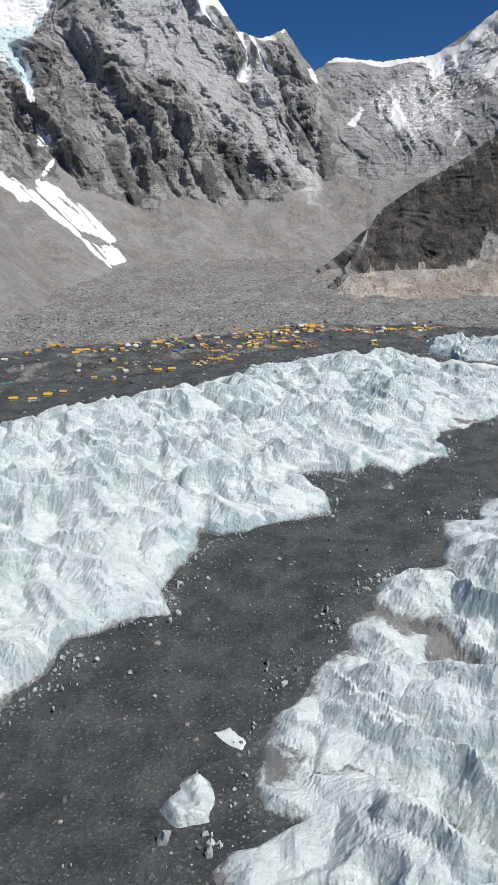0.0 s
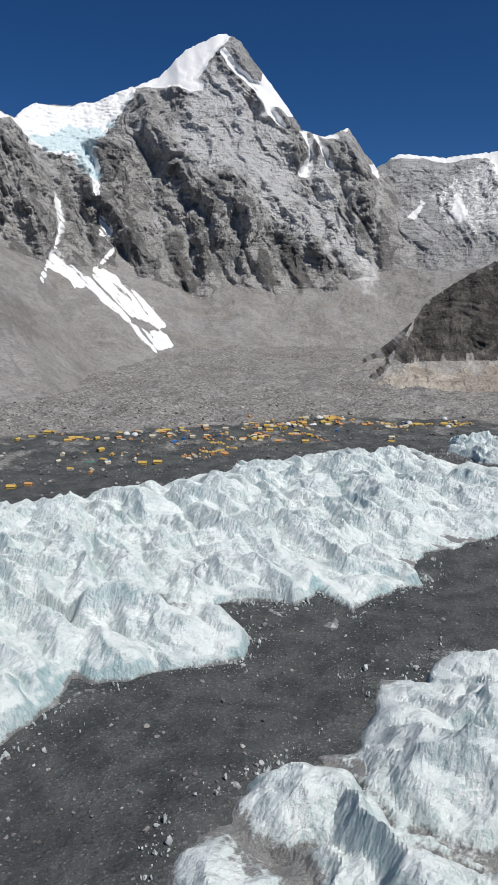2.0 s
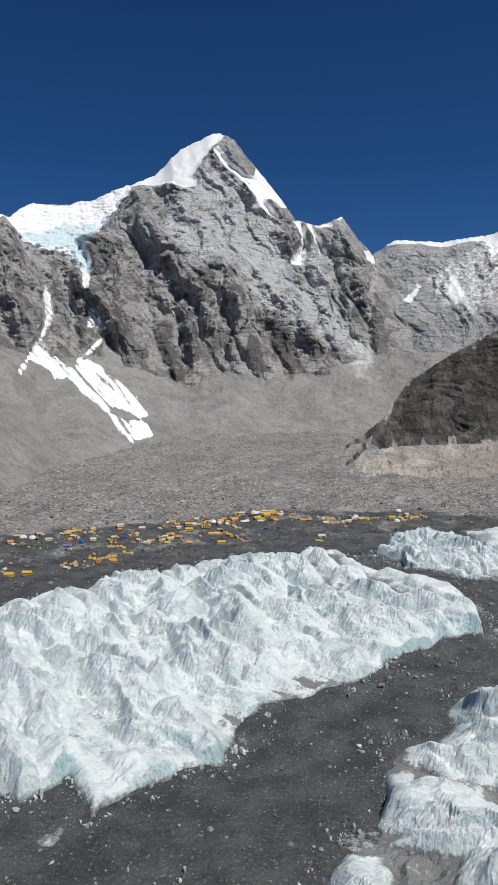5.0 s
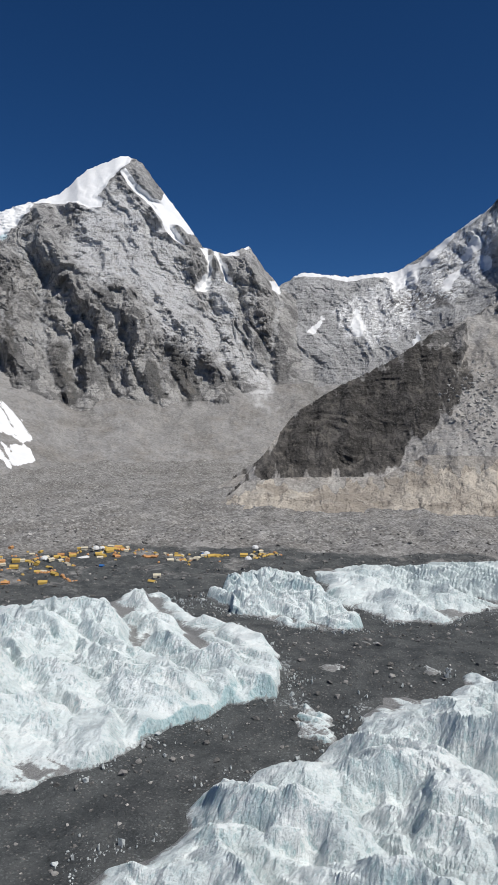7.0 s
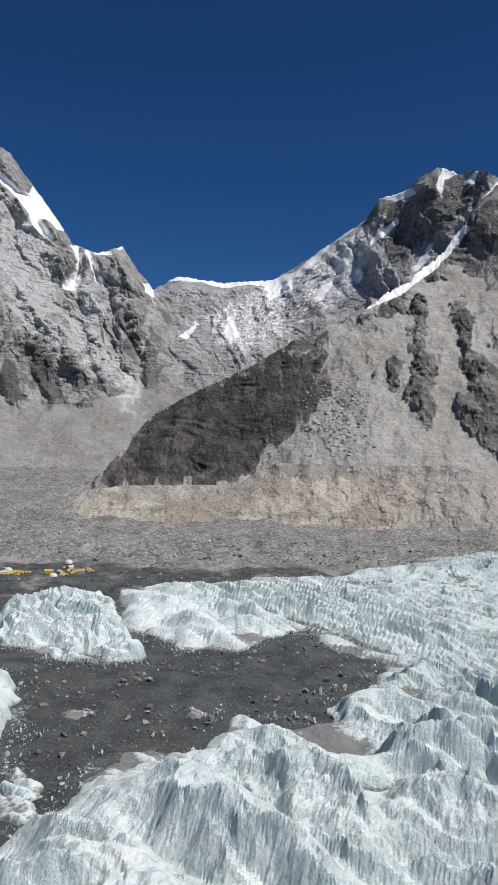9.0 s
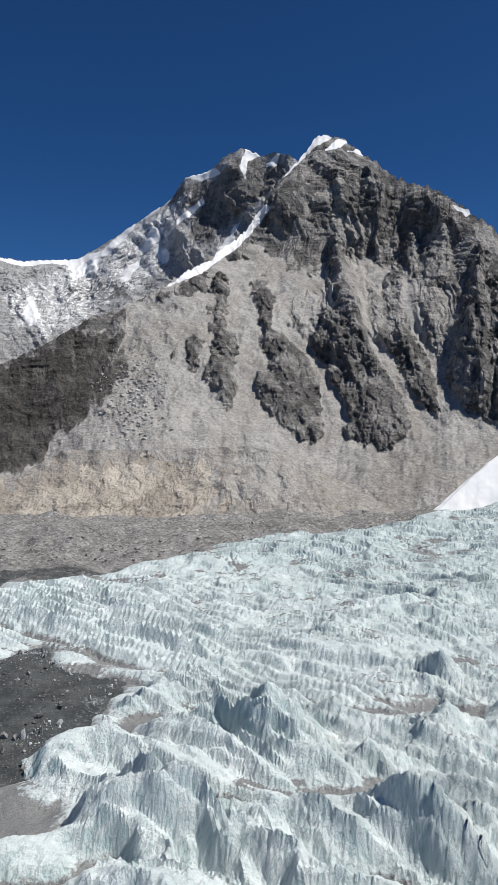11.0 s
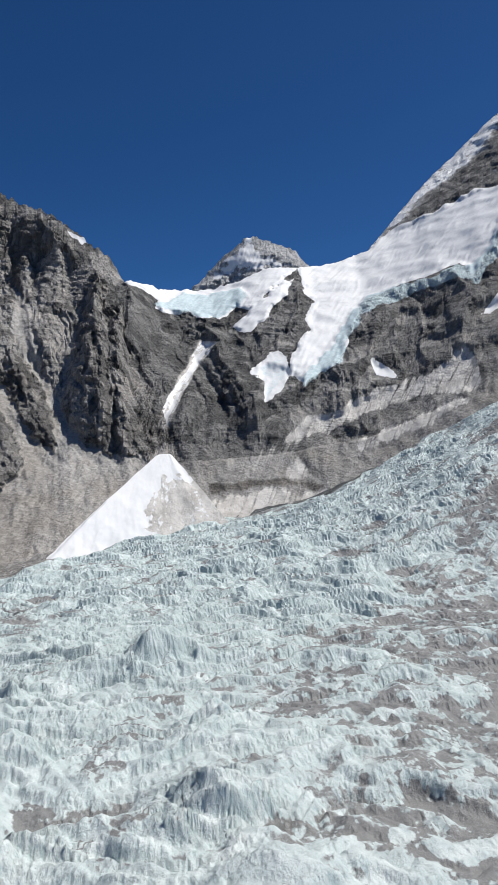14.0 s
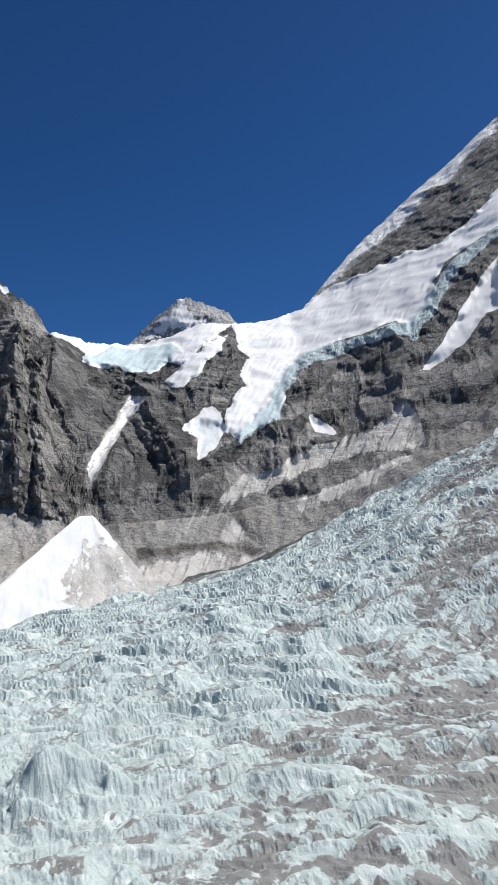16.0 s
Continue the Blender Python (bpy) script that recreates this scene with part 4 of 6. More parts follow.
HIGH_BUTTRESS = [
    [(28.4, 247), (30.0, 226), (30.7, 212), (31.5, 176), (33.0, 145), (33.7, 121), (34.7, 84), (34.6, 67), (33.3, 47), (31.9, 51), (30.4, 64), (29.9, 71), (30.6, 78), (30.0, 102), (29.0, 133), (28.7, 157), (27.9, 169), (27.4, 195), (28.0, 216)],
    [(25.1, 201), (26.0, 188), (27.4, 169), (28.2, 133), (28.8, 64), (28.2, 51), (26.7, 64), (25.5, 83), (24.5, 98), (23.7, 132), (23.9, 144), (24.7, 144), (24.4, 181)],
    [(21.3, 207), (22.2, 200), (22.4, 168), (22.1, 143), (22.6, 112), (22.0, 90), (21.1, 113), (20.1, 141), (20.5, 166), (20.5, 188)],
]
LOW_BUTTRESS = [
    [(19.1, 200), (19.9, 188), (19.5, 138), (18.9, 152), (18.6, 176)],
    [(33.8, 228), (34.6, 200), (35.5, 174), (36.4, 126), (36.6, 86), (35.6, 94), (34.4, 127), (33.7, 160), (32.7, 192), (33.3, 212)],
    [(23.0, 305), (24.0, 309), (24.8, 266), (24.6, 208), (23.7, 229)],
    [(38.7, 349), (40.7, 269), (42.0, 221), (42.2, 167), (42.5, 78), (39.8, 80), (37.7, 115), (36.9, 141), (37.5, 209), (38.1, 281)],
]
ROCK_BUTTRESS = HIGH_BUTTRESS + LOW_BUTTRESS
ROCK_GULLIES = [
    [(21.5, 334), (22.7, 345), (24.4, 301), (26.0, 233), (27.3, 198), (29.2, 135), (29.7, 113), (27.9, 162), (26.3, 197), (24.2, 213), (23.0, 224), (22.1, 274)],
    [(30.1, 383), (30.8, 352), (31.4, 273), (32.2, 203), (33.4, 161), (34.9, 113), (37.1, 65), (36.3, 55), (34.7, 92), (33.5, 136), (32.2, 183), (31.2, 222), (30.3, 292)],
    [(33.6, 355), (34.5, 297), (35.1, 235), (35.7, 186), (36.6, 127), (37.0, 85), (36.1, 105), (35.3, 152), (34.4, 202), (33.6, 251)],
    [(21.2, 234), (22.3, 243), (23.0, 204), (23.8, 160), (24.5, 113), (23.5, 97), (23.0, 142), (22.1, 184)],
]
ROCK_SLABS = [
    [(21.1, 348), (23.2, 351), (24.8, 320), (26.1, 325), (28.0, 347), (29.3, 329), (29.4, 249), (27.8, 247), (27.2, 206), (25.4, 225), (25.1, 210), (24.5, 273), (24.2, 304), (23.2, 306), (22.9, 234), (21.8, 237)],
    [(29.3, 453), (31.0, 471), (31.4, 354), (32.8, 341), (33.2, 350), (33.3, 272), (33.0, 223), (31.7, 184), (31.2, 231), (30.7, 318), (29.5, 318)],
    [(34.3, 412), (34.9, 419), (35.1, 288), (35.6, 277), (35.6, 213), (35.1, 197), (34.7, 231), (34.3, 310)],
]
ROCK_LOW_SLABS = [
    [(35.8, 277), (38.6, 316), (37.9, 270), (36.8, 211), (36.1, 161), (35.7, 187)],
    [(37.9, 223), (38.3, 222), (38.9, 191), (38.2, 178), (37.4, 200)],
    [(38.9, 316), (40.0, 280), (41.4, 248), (42.9, 218), (42.2, 203), (40.7, 214), (39.6, 250), (39.2, 272)],
]
ROCK_PALE = ROCK_GULLIES + ROCK_SLABS + ROCK_LOW_SLABS
BUTTRESS_TALL = [30, 24, 18, 10, 26, 12, 16]
SCREE_CHUTES = [
    [(25.4, 222), (26.5, 208), (27.5, 169), (29.0, 139), (30.6, 88), (29.8, 71), (28.7, 110), (27.7, 163), (26.0, 192)],
    [(22.4, 161), (23.1, 165), (23.8, 138), (24.2, 98), (26.4, 68), (28.2, 46), (24.7, 69), (23.1, 93), (22.4, 120)],
    [(31.5, 202), (32.3, 192), (33.8, 157), (34.7, 116), (36.2, 79), (34.8, 74), (33.3, 139), (32.1, 169)],
    [(14.0, 175), (14.6, 254), (18.5, 254), (19.7, 252), (19.5, 211), (18.4, 189), (17.1, 158), (18.1, 134), (19.0, 74), (15.9, 69), (13.6, 117)],
]
SCREE_FIELDS = [
    [(20.1, 135), (21.7, 98), (22.3, 52), (20.4, 44), (19.1, 65), (19.2, 102)],
    [(22.3, 228), (24.2, 225), (23.7, 181), (22.7, 178)],
    [(34.4, 118), (36.2, 93), (37.7, 81), (39.6, 70), (40.3, 37), (37.3, 20), (35.3, 2), (30, 20), (26, 40)],
    [(36.4, 138), (37.3, 121), (37.6, 101), (36.7, 101)],
]
ROCK_SCREE = SCREE_CHUTES + SCREE_FIELDS
ROCK_DARK = [
    [(-5.1, -22), (-1.9, 34), (1.3, 101), (4.3, 134), (8.5, 176), (11.0, 211), (13.1, 198), (14.5, 172), (14.5, 137), (12.9, 105), (11.4, 69), (9.7, 57), (8.9, 25), (4.6, 18), (-0.9, 17), (-3.0, 2)],
]
ROCK_SPURS = [
    [(25.1, 199), (26.6, 122), (27.9, 53)],
    [(23.7, 322), (24.7, 242), (25.1, 199)],
    [(28.3, 249), (30.4, 154), (33.2, 47)],
    [(28.9, 404), (30.2, 286), (31.7, 206)],
    [(34.0, 253), (35.1, 159), (36.3, 84)],
    [(34.1, 401), (34.3, 327), (34.0, 253)],
    [(38.7, 360), (38.9, 198), (40.2, 57)],
    [(20.8, 313), (21.2, 186), (22.1, 94)],
    [(18.7, 199), (19.7, 134)],
    [(42.0, 353), (42.7, 242), (42.4, 118)],
    [(39.2, 345), (38.6, 220), (37.9, 105)],
    [(40.2, 300), (40.6, 190), (41.4, 85)],
    [(41.8, 300), (42.3, 200), (42.6, 120)],
    [(36.2, 440), (36.0, 380), (35.2, 320)],
    [(31.2, 560), (31.8, 470), (31.4, 400)],
]
SPUR_FORM = [(8, 10, 10), (14, 26, 20), (10, 10, 12), (14, 36, 30), (8, 10, 10), (14, 32, 30), (8, 16, 18), (14, 30, 22), (8, 10, 12), (10, 16, 8),
             (8, 18, 26), (8, 20, 30), (7, 14, 18), (8, 20, 22), (10, 26, 24)]   # half width above and added below, height


def spur_cover(A, z):
    """How far each rib of the dark peak stands out, and where."""
    u, out = A * 21.0, np.zeros_like(z)
    wob = u + 8 * fbm(u / 30, z / 30, 5, 21, 0.6)
    for (top, more, tall), line in zip(SPUR_FORM, ROCK_SPURS):
        d, along = line_distance(wob, z, [(a * 21.0, h) for a, h in line])
        out = np.maximum(out, tall * np.clip(1.2 * (1 - d / (0.7 * top + 1.75 * more * along)), 0, 1))
    return out


def buttress_cover(A, z):
    """The dark triangular buttresses above the scree: how far they stand out, and where they are."""
    u, out, where = A * 18.5, np.zeros_like(z), np.zeros_like(z)
    wu, wz = u + 4 * fbm(u / 10, z / 10, 4, 61, 0.6), z + 4 * fbm(u / 10, z / 10, 4, 63, 0.6)
    for tall, shape in zip(BUTTRESS_TALL, ROCK_BUTTRESS):
        d = inside_distance(wu, wz, [(a * 18.5, h) for a, h in shape])
        out = np.maximum(out, tall * (0.22 * smooth(-2, 4, d) + 0.78 * np.clip(d / 30, 0, 1)))
        where = np.maximum(where, smooth(-3, 4, d) * (0.72 if tall == 16 else 1.0))
    return out, where


def rock_front(A, z):
    out, where = buttress_cover(A, z)
    u = A * 18.5
    return out + where * (10 * (tents((u + 0.45 * z + 6 * fbm(u / 20, z / 20, 3, 65)) / 24, z / 80, 2, 66, 0.5) - 0.4) + 2.6 * (tents((u - 0.3 * z) / 9, z / 26, 1, 67) - 0.4) + 0.6 * fbm(u / 6, z / 6, 3, 68))


def rock_shape(A, z, s, zc):
    where = buttress_cover(A, z)[1]
    return 80 * smooth(40.8, 43.6, A) - spur_cover(A, z) + 10 * patches(A, z, ROCK_SCREE, 0.8, 6.0, 64) * (1 - where) + 12 * patches(A, z, ROCK_GULLIES, 1.4, 7.0, 62) + (4 - 13 * (tents((A * 21 + 0.15 * z + 7 * fbm(A * 0.7, z / 30, 3, 71)) / 15, z / 210, 2, 72, 0.5) - 0.4)) * patches(A, z, ROCK_SLABS + ROCK_LOW_SLABS, 1.6, 10.0, 62) + 62 * smooth(19, 23, A) * smooth(42, 39, A) * (smooth(190, 370, z) - smooth(370, 520, z))


g = wall_grid(-6.5, 44, 660, 290, ROCK_CREST, ROCK_FOOT, [(-6, 1.6), (8, 1.7), (13, 2.2), (18.7, 1.8), (24, 2.3), (36, 2.5), (47, 2.2)], [(-6, -30), (44, -25)], np.interp(np.linspace(-6.5, 44, 660), [10, 18, 41, 43.5], [0.2, 0.62, 0.62, 0.25]), 300, 0.95, np.interp(np.linspace(-6.5, 44, 660), [2, 12, 20], [1.5, 3.0, 9.0]), shape=rock_shape, hang=0.0, steep=1.42, setback=([14, 20, 34, 40], [0, 30, 28, 8]), edge=([-6, 30, 34, 40, 44], [866, 866, 815, 838, 850]), weights=(44, 28, 10, 4), beds=4.0, ribbed=True, front=rock_front,
              calm=lambda A, z: (1 - 0.93 * patches(A, z, ROCK_SCREE, 1.0, 6.0, 64) * (1 - buttress_cover(A, z)[1])) * (1 - 0.6 * patches(A, z, ROCK_PALE, 1.2, 8.0, 62)))
rock_peak = thing("rock_peak", "dark brown-grey rock peak with pale gullies and a dark spur", "mountain")
names, kinds, snow = covers(g, [("snow_patch", "white snow along the summit ridge", ROCK_SNOW, 0.45, 4.0, 25)] )
dark = patches(g["A"], g["z"], ROCK_DARK, 0.8, 16.0, 26)
# streaks, and the spur's right end, where the dark cover is paler
pale_streaks = 0.55 * smooth(0.12, 0.5, fbm((g["A"] * 16 + 0.25 * g["z"]) / 11, g["z"] / 75, 4, 27, 0.6)) + 0.3 * smooth(9, 13, g["A"]) * smooth(-0.1, 0.3, fbm(g["A"] * 2, g["z"] / 30, 4, 28))
names.append(("dark_spur", "spur of dark, nearly black rubble"))
kinds = np.where((dark > 0.6) & (kinds == 0), len(names) - 1, kinds)
crag = buttress_cover(g["A"], g["z"])[1]
names.append(("buttress", "dark triangular rock buttress above the scree"))
kinds = np.where((crag > 0.6) & (kinds == 0), len(names) - 1, kinds)
mean_r = sum(np.roll(g["r"], k, 1) for k in range(-24, 25, 3)) / 17
slabs = np.maximum(0.95 * patches(g["A"], g["z"], ROCK_GULLIES, 0.9, 7.0, 62), 0.52 * patches(g["A"], g["z"], ROCK_SLABS + ROCK_LOW_SLABS, 1.3, 18.0, 62))
ledges = 0.5 * smooth(2, 18, g["r"] - mean_r) * smooth(430, 300, g["z"]) * smooth(17, 21, g["A"]) * smooth(43, 41.5, g["A"])
g["talus"] = np.maximum(np.maximum(g["talus"], np.maximum(ledges, slabs)), patches(g["A"], g["z"], ROCK_SCREE, 0.6, 6.0, 64)) * (1 - crag) * np.maximum(smooth(42.2, 41.0, g["A"]), smooth(110, 70, g["z"]))
names, kinds = with_scree(g, names, kinds, "pale grey scree between the buttresses")
# third dark term: shade of the steep upper wall painted into the rock colour
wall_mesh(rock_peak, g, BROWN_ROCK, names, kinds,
          dict(talus=g["talus"], snow=snow, cream=0.3 * patches(g["A"], g["z"], ROCK_GULLIES + ROCK_SLABS, 1.8, 20.0, 62) * smooth(150, 230, g["z"]) * (1 - crag), dark=np.maximum(np.maximum(dark * (1 - 0.6 * pale_streaks), 0.42 * crag), 0.34 * smooth(350, 450, g["z"] + 40 * fbm(g["u"] / 90, g["z"] / 90, 3, 69)) * smooth(27, 31, g["A"]))))

field = np.argwhere((g["talus"] > 0.7) & (g["z"] > 38) & (g["z"] < 190))
pick = np.random.default_rng(12).random(len(field))
spread = ((g["A"][field[:, 0], field[:, 1]] - 15.4) / 1.7) ** 2 + ((g["z"][field[:, 0], field[:, 1]] - 105) / 48) ** 2
field = field[pick < 0.16 * np.exp(-spread)]
field_a, field_r, field_z = (g[k][field[:, 0], field[:, 1]] for k in ("A", "r", "z"))

# the moraine wall at the valley's edge
MORAINE_CREST = [(-5, 810, -6), (-3, 830, 16), (0, 840, 21), (8, 845, 24), (11, 850, 50), (17, 850, 50), (24, 850, 54), (27, 850, 44), (30, 855, 20), (34, 860, 2)]
MORAINE_FOOT = [(-5, 775, -12), (34, 800, -10)]


def moraine_shape(A, z, s, zc):
    u = A * 14.8
    return -9.0 * tents(u / 26 + 0.5 * fbm(u / 30, z / 20, 3, 30), z / 120, 3, 31, 0.6) * np.clip(1.1 - s, 0, 1) - 26 * (1 - s) ** 2 + 5 * fbm(u / 60, z / 30, 4, 32)


g = wall_grid(-5, 34, 420, 46, MORAINE_CREST, MORAINE_FOOT, [(-5, 1.5), (34, 1.5)], [(-5, -20), (34, -20)], 0.025, 400, 1.0, 0.8, 1.0, 0.1, shape=moraine_shape)
moraine = thing("moraine_wall", "eroded tan earth bank of an old lateral moraine", "moraine")
wall_mesh(moraine, g, TAN_MORAINE, [("bank", "")], np.zeros(g["z"].shape, int), dict(talus=np.maximum(smooth(0.7, 0.95, g["s"] + 0.3 * fbm(g["A"] * 0.9, g["z"] / 25, 4, 49)), smooth(19, 25, g["A"] + 3 * fbm(g["A"], g["z"] / 12, 3, 50)))))

# the snow pass and the great icy shoulder
SHOULDER_CREST = [(38, 1340, 325), (40.6, 1350, 352), (41.7, 1400, 358), (43.1, 1450, 358), (44.6, 1480, 364), (46.3, 1500, 369), (48.2, 1500, 380), (50.1, 1515, 408), (51.1, 1520, 408), (52.3, 1535, 412), (54.6, 1590, 428),
                  (57.2, 1650, 464), (59.1, 1790, 566), (60.8, 1920, 662), (62.5, 2010, 752), (64.3, 2100, 833), (66.6, 2200, 945), (68.4, 2290, 1028), (72.0, 2430, 1220), (80, 2500, 1320), (120, 2000, 1100)]
SHOULDER_FOOT = [(38, 1000, 60), (44, 1000, 70), (50, 1000, 75), (56, 1000, 90), (62, 1000, 130), (70, 1050, 210), (120, 1100, 250)]
SHOULDER_FIELDS = [
    [(40.6, 356), (41.6, 363), (43.1, 363), (44.5, 369), (46.3, 375), (48.2, 386), (50.1, 413), (51.1, 413), (52.2, 417), (51.7, 381), (50.0, 335), (48.9, 306), (48.1, 322), (47.0, 287), (45.9, 293), (44.7, 307), (43.5, 302), (42.6, 308), (42.8, 329)],
    [(47.7, 271), (48.9, 306), (50.0, 332), (51.3, 375), (52.3, 387), (51.6, 338), (50.3, 292), (49.0, 255), (48.3, 262)],
]
SHOULDER_GREAT = [
    [(52.5, 418), (54.6, 434), (57.3, 472), (58.3, 508), (60.3, 537), (62.1, 546), (64.5, 576), (66.4, 560), (68.5, 619), (70.7, 715), (73.0, 800), (73.0, 600), (70.3, 552), (69.6, 549), (67.7, 512), (66.5, 487), (65.7, 443), (65.0, 384),
     (63.5, 324), (62.8, 359), (61.0, 346), (59.3, 344), (57.7, 323), (56.6, 305), (55.3, 241), (54.9, 203), (53.6, 181), (52.3, 157), (51.6, 180), (51.5, 198), (52.3, 238), (52.8, 255), (52.7, 289), (53.3, 319), (52.8, 340)],
]
SHOULDER_GULLIES = [
    [(72.0, 540), (69.5, 456), (68.9, 336), (68.0, 331), (66.5, 283), (65.6, 268), (64.1, 246), (63.6, 247), (64.4, 269), (65.5, 303), (66.8, 356), (68.2, 415), (71.0, 520)],
    [(45.6, 250), (46.6, 240), (45.5, 201), (44.8, 172), (44.2, 145), (43.7, 123), (43.2, 103), (43.0, 81), (42.4, 80), (42.6, 116), (43.3, 145), (44.0, 174), (44.7, 201)],
]
SHOULDER_PATCHES = [
    [(50.8, 222), (51.2, 207), (51.5, 182), (50.8, 158), (49.7, 137), (49.6, 151), (49.8, 170), (48.7, 185), (49.8, 209)],
    [(56.6, 198), (57.6, 186), (58.2, 166), (56.9, 169)],
    [(66.8, 150), (66.1, 138), (64.8, 126), (64.0, 113), (65.2, 111), (66.7, 126), (68.5, 160)],
]
SHOULDER_SNOW = SHOULDER_FIELDS + SHOULDER_GREAT + SHOULDER_GULLIES + SHOULDER_PATCHES
# pale blue of the ice cliffs and pass wall, with their shade painted in
SHOULDER_BLUE = [
    [(42.8, 320), (44.5, 350), (46.3, 355), (48.2, 365), (48.9, 334), (47.8, 309), (46.8, 288), (45.7, 295), (44.6, 308), (43.3, 306)],
    [(52.3, 173), (53.3, 201), (54.5, 231), (55.5, 285), (57.0, 330), (59.3, 336), (61.0, 338), (62.5, 354), (63.6, 348), (65.1, 402), (66.1, 455), (67.6, 506), (69.9, 548), (70.0, 523), (68.5, 478), (66.5, 425), (65.4, 359), (63.7, 307),
     (62.6, 314), (60.6, 319), (59.1, 307), (57.6, 292), (56.6, 283), (55.5, 241), (54.9, 199), (53.2, 174), (52.1, 155)],
]
SHOULDER_DUST = [
    [(57.3, 470), (59.1, 576), (61.0, 684), (62.6, 768), (64.3, 845), (66.8, 965), (68.5, 1045), (72.1, 1240), (71.9, 1083), (69.7, 992), (68.2, 862), (66.7, 851), (64.9, 735), (63.2, 676), (61.6, 630), (60.0, 557), (58.2, 502)],
]
SHOULDER_CREAM = [
    [(51.0, 92), (52.3, 114), (54.1, 125), (56.8, 151), (58.9, 161), (60.3, 166), (61.3, 183), (62.5, 197), (63.0, 176), (63.0, 150), (62.7, 134), (61.2, 141), (59.7, 138), (58.1, 133), (56.1, 122), (55.0, 111), (52.9, 98)],
    [(55.2, 87), (56.5, 97), (59.2, 110), (61.8, 133), (62.2, 128), (59.8, 105), (57.1, 88), (55.5, 78)],
    [(51.6, 70), (50.8, 58), (49.7, 47), (51.8, 49), (53.1, 44), (52.4, 55)],
]
SHOULDER_APRON = [
    [(38.0, 8), (39.6, 13), (42.8, 19), (45.5, 29), (47.8, 36), (50.2, 45), (50.8, 43), (51.6, 36), (53.1, 40), (56.0, 52), (58.0, 60), (58.0, 20), (53.4, 5), (50.9, -5), (44.5, -18), (38.0, -20)],
]
SHOULDER_CLEFT = [
    [(45.9, 49), (47.8, 49), (49.2, 51), (50.6, 52), (51.8, 49), (53.1, 44), (52.5, 39), (50.6, 45), (47.8, 41), (46.1, 36)],
]
SHOULDER_STREAKS = [
    [(45.9, 51), (47.5, 62), (49.3, 84), (50.7, 96), (51.8, 116), (53.6, 138), (52.6, 102), (51.7, 80), (50.3, 61), (49.2, 52)],
]


def ramps(A, z):
    """Rock bands that climb to the east: where in its step each place lies, and how far it stands out."""
    q = ((z - 9.2 * (A - 44) + 22 * fbm(A / 2.6, z / 90, 4, 36)) / 60.0) % 1.0
    return q, np.where(q < 0.38, smooth(0, 0.38, q), (1 - q) / 0.62)


def shoulder_shape(A, z, s, zc):
    ice = patches(A, z, SHOULDER_FIELDS + SHOULDER_GREAT, 0.7, 8.0, 33)
    ledge = 10 * smooth(43, 47, A) * (1 - ice) * ramps(A, z)[1] * smooth(420, 300, z)
    cracks = tents((z - 0.95 * A * 30 + 14 * fbm(A, z / 60, 2, 46)) / 24, (A * 30 + z) / 170, 3, 47, 0.5)
    cream = patches(A, z, SHOULDER_CREAM + SHOULDER_APRON + SHOULDER_STREAKS, 1.0, 5.0, 37)
    cleft = 16 * patches(A, z, SHOULDER_CLEFT, 0.4, 3.0, 40) + 5 * patches(A, z, SHOULDER_GULLIES, 0.5, 3.0, 35)
    return cleft - 10 * ice - ledge * (1 - 0.95 * cream) - 4 * cracks * ice - 9 * fbm(A * 30 / 130, z / 60, 3, 35) * ice - 8 * patches(A, z, SHOULDER_BLUE, 0.6, 7.0, 38)


g = wall_grid(38, 84, 470, 270, SHOULDER_CREST, SHOULDER_FOOT, [(38, 2.0), (120, 2.0)], [(38, -20), (50, -10), (60, 30), (70, 60), (120, 20)], 0.5, 500, 1.0, 4.0, steep=3.2, weights=(60, 28, 11, 5), beds=3.0, ribbed=True, shape=shoulder_shape, calm=lambda A, z: 1 - 0.97 * np.maximum(patches(A, z, SHOULDER_SNOW, 1.2, 5.0, 34), 0.95 * patches(A, z, SHOULDER_CREAM + SHOULDER_APRON + SHOULDER_STREAKS, 1.4, 6.0, 37)), still=lambda A, z: 1 - 0.9 * patches(A, z, SHOULDER_CREAM + SHOULDER_APRON + SHOULDER_STREAKS, 1.4, 6.0, 37))
shoulder = thing("ice_shoulder", "rocky mountain shoulder under hanging glaciers and snow", "mountain")
names, kinds, snow = covers(g, [("hanging_glacier", "white snowfield ending in a pale blue ice cliff", SHOULDER_FIELDS + SHOULDER_GREAT, 0.45, 7.0, 33), ("snow_gully", "narrow snow-filled gully", SHOULDER_GULLIES, 0.6, 2.0, 35),
                                ("snow_patch", "small snow patch on rock", SHOULDER_PATCHES, 0.6, 5.0, 35)] )
more, more_kinds, cream = covers(g, [("avalanche_slope", "dirty cream avalanche debris", SHOULDER_CREAM + SHOULDER_APRON, 0.6, 5.0, 37)])
names, kinds = names + more[1:], np.where((kinds == 0) & (more_kinds > 0), more_kinds + len(names) - 1, kinds)
frost = patches(g["A"], g["z"], SHOULDER_DUST, 1.0, 10.0, 39)
blue = np.maximum(patches(g["A"], g["z"], SHOULDER_BLUE, 0.7, 7.0, 38), 0.5 * patches(g["A"], g["z"], SHOULDER_PATCHES[:1], 1.0, 10.0, 38))
step = ramps(g["A"], g["z"])[0]
lines = fbm((g["A"] * 30 - 0.8 * g["z"]) / 5, g["z"] / 60, 4, 48, 0.6)
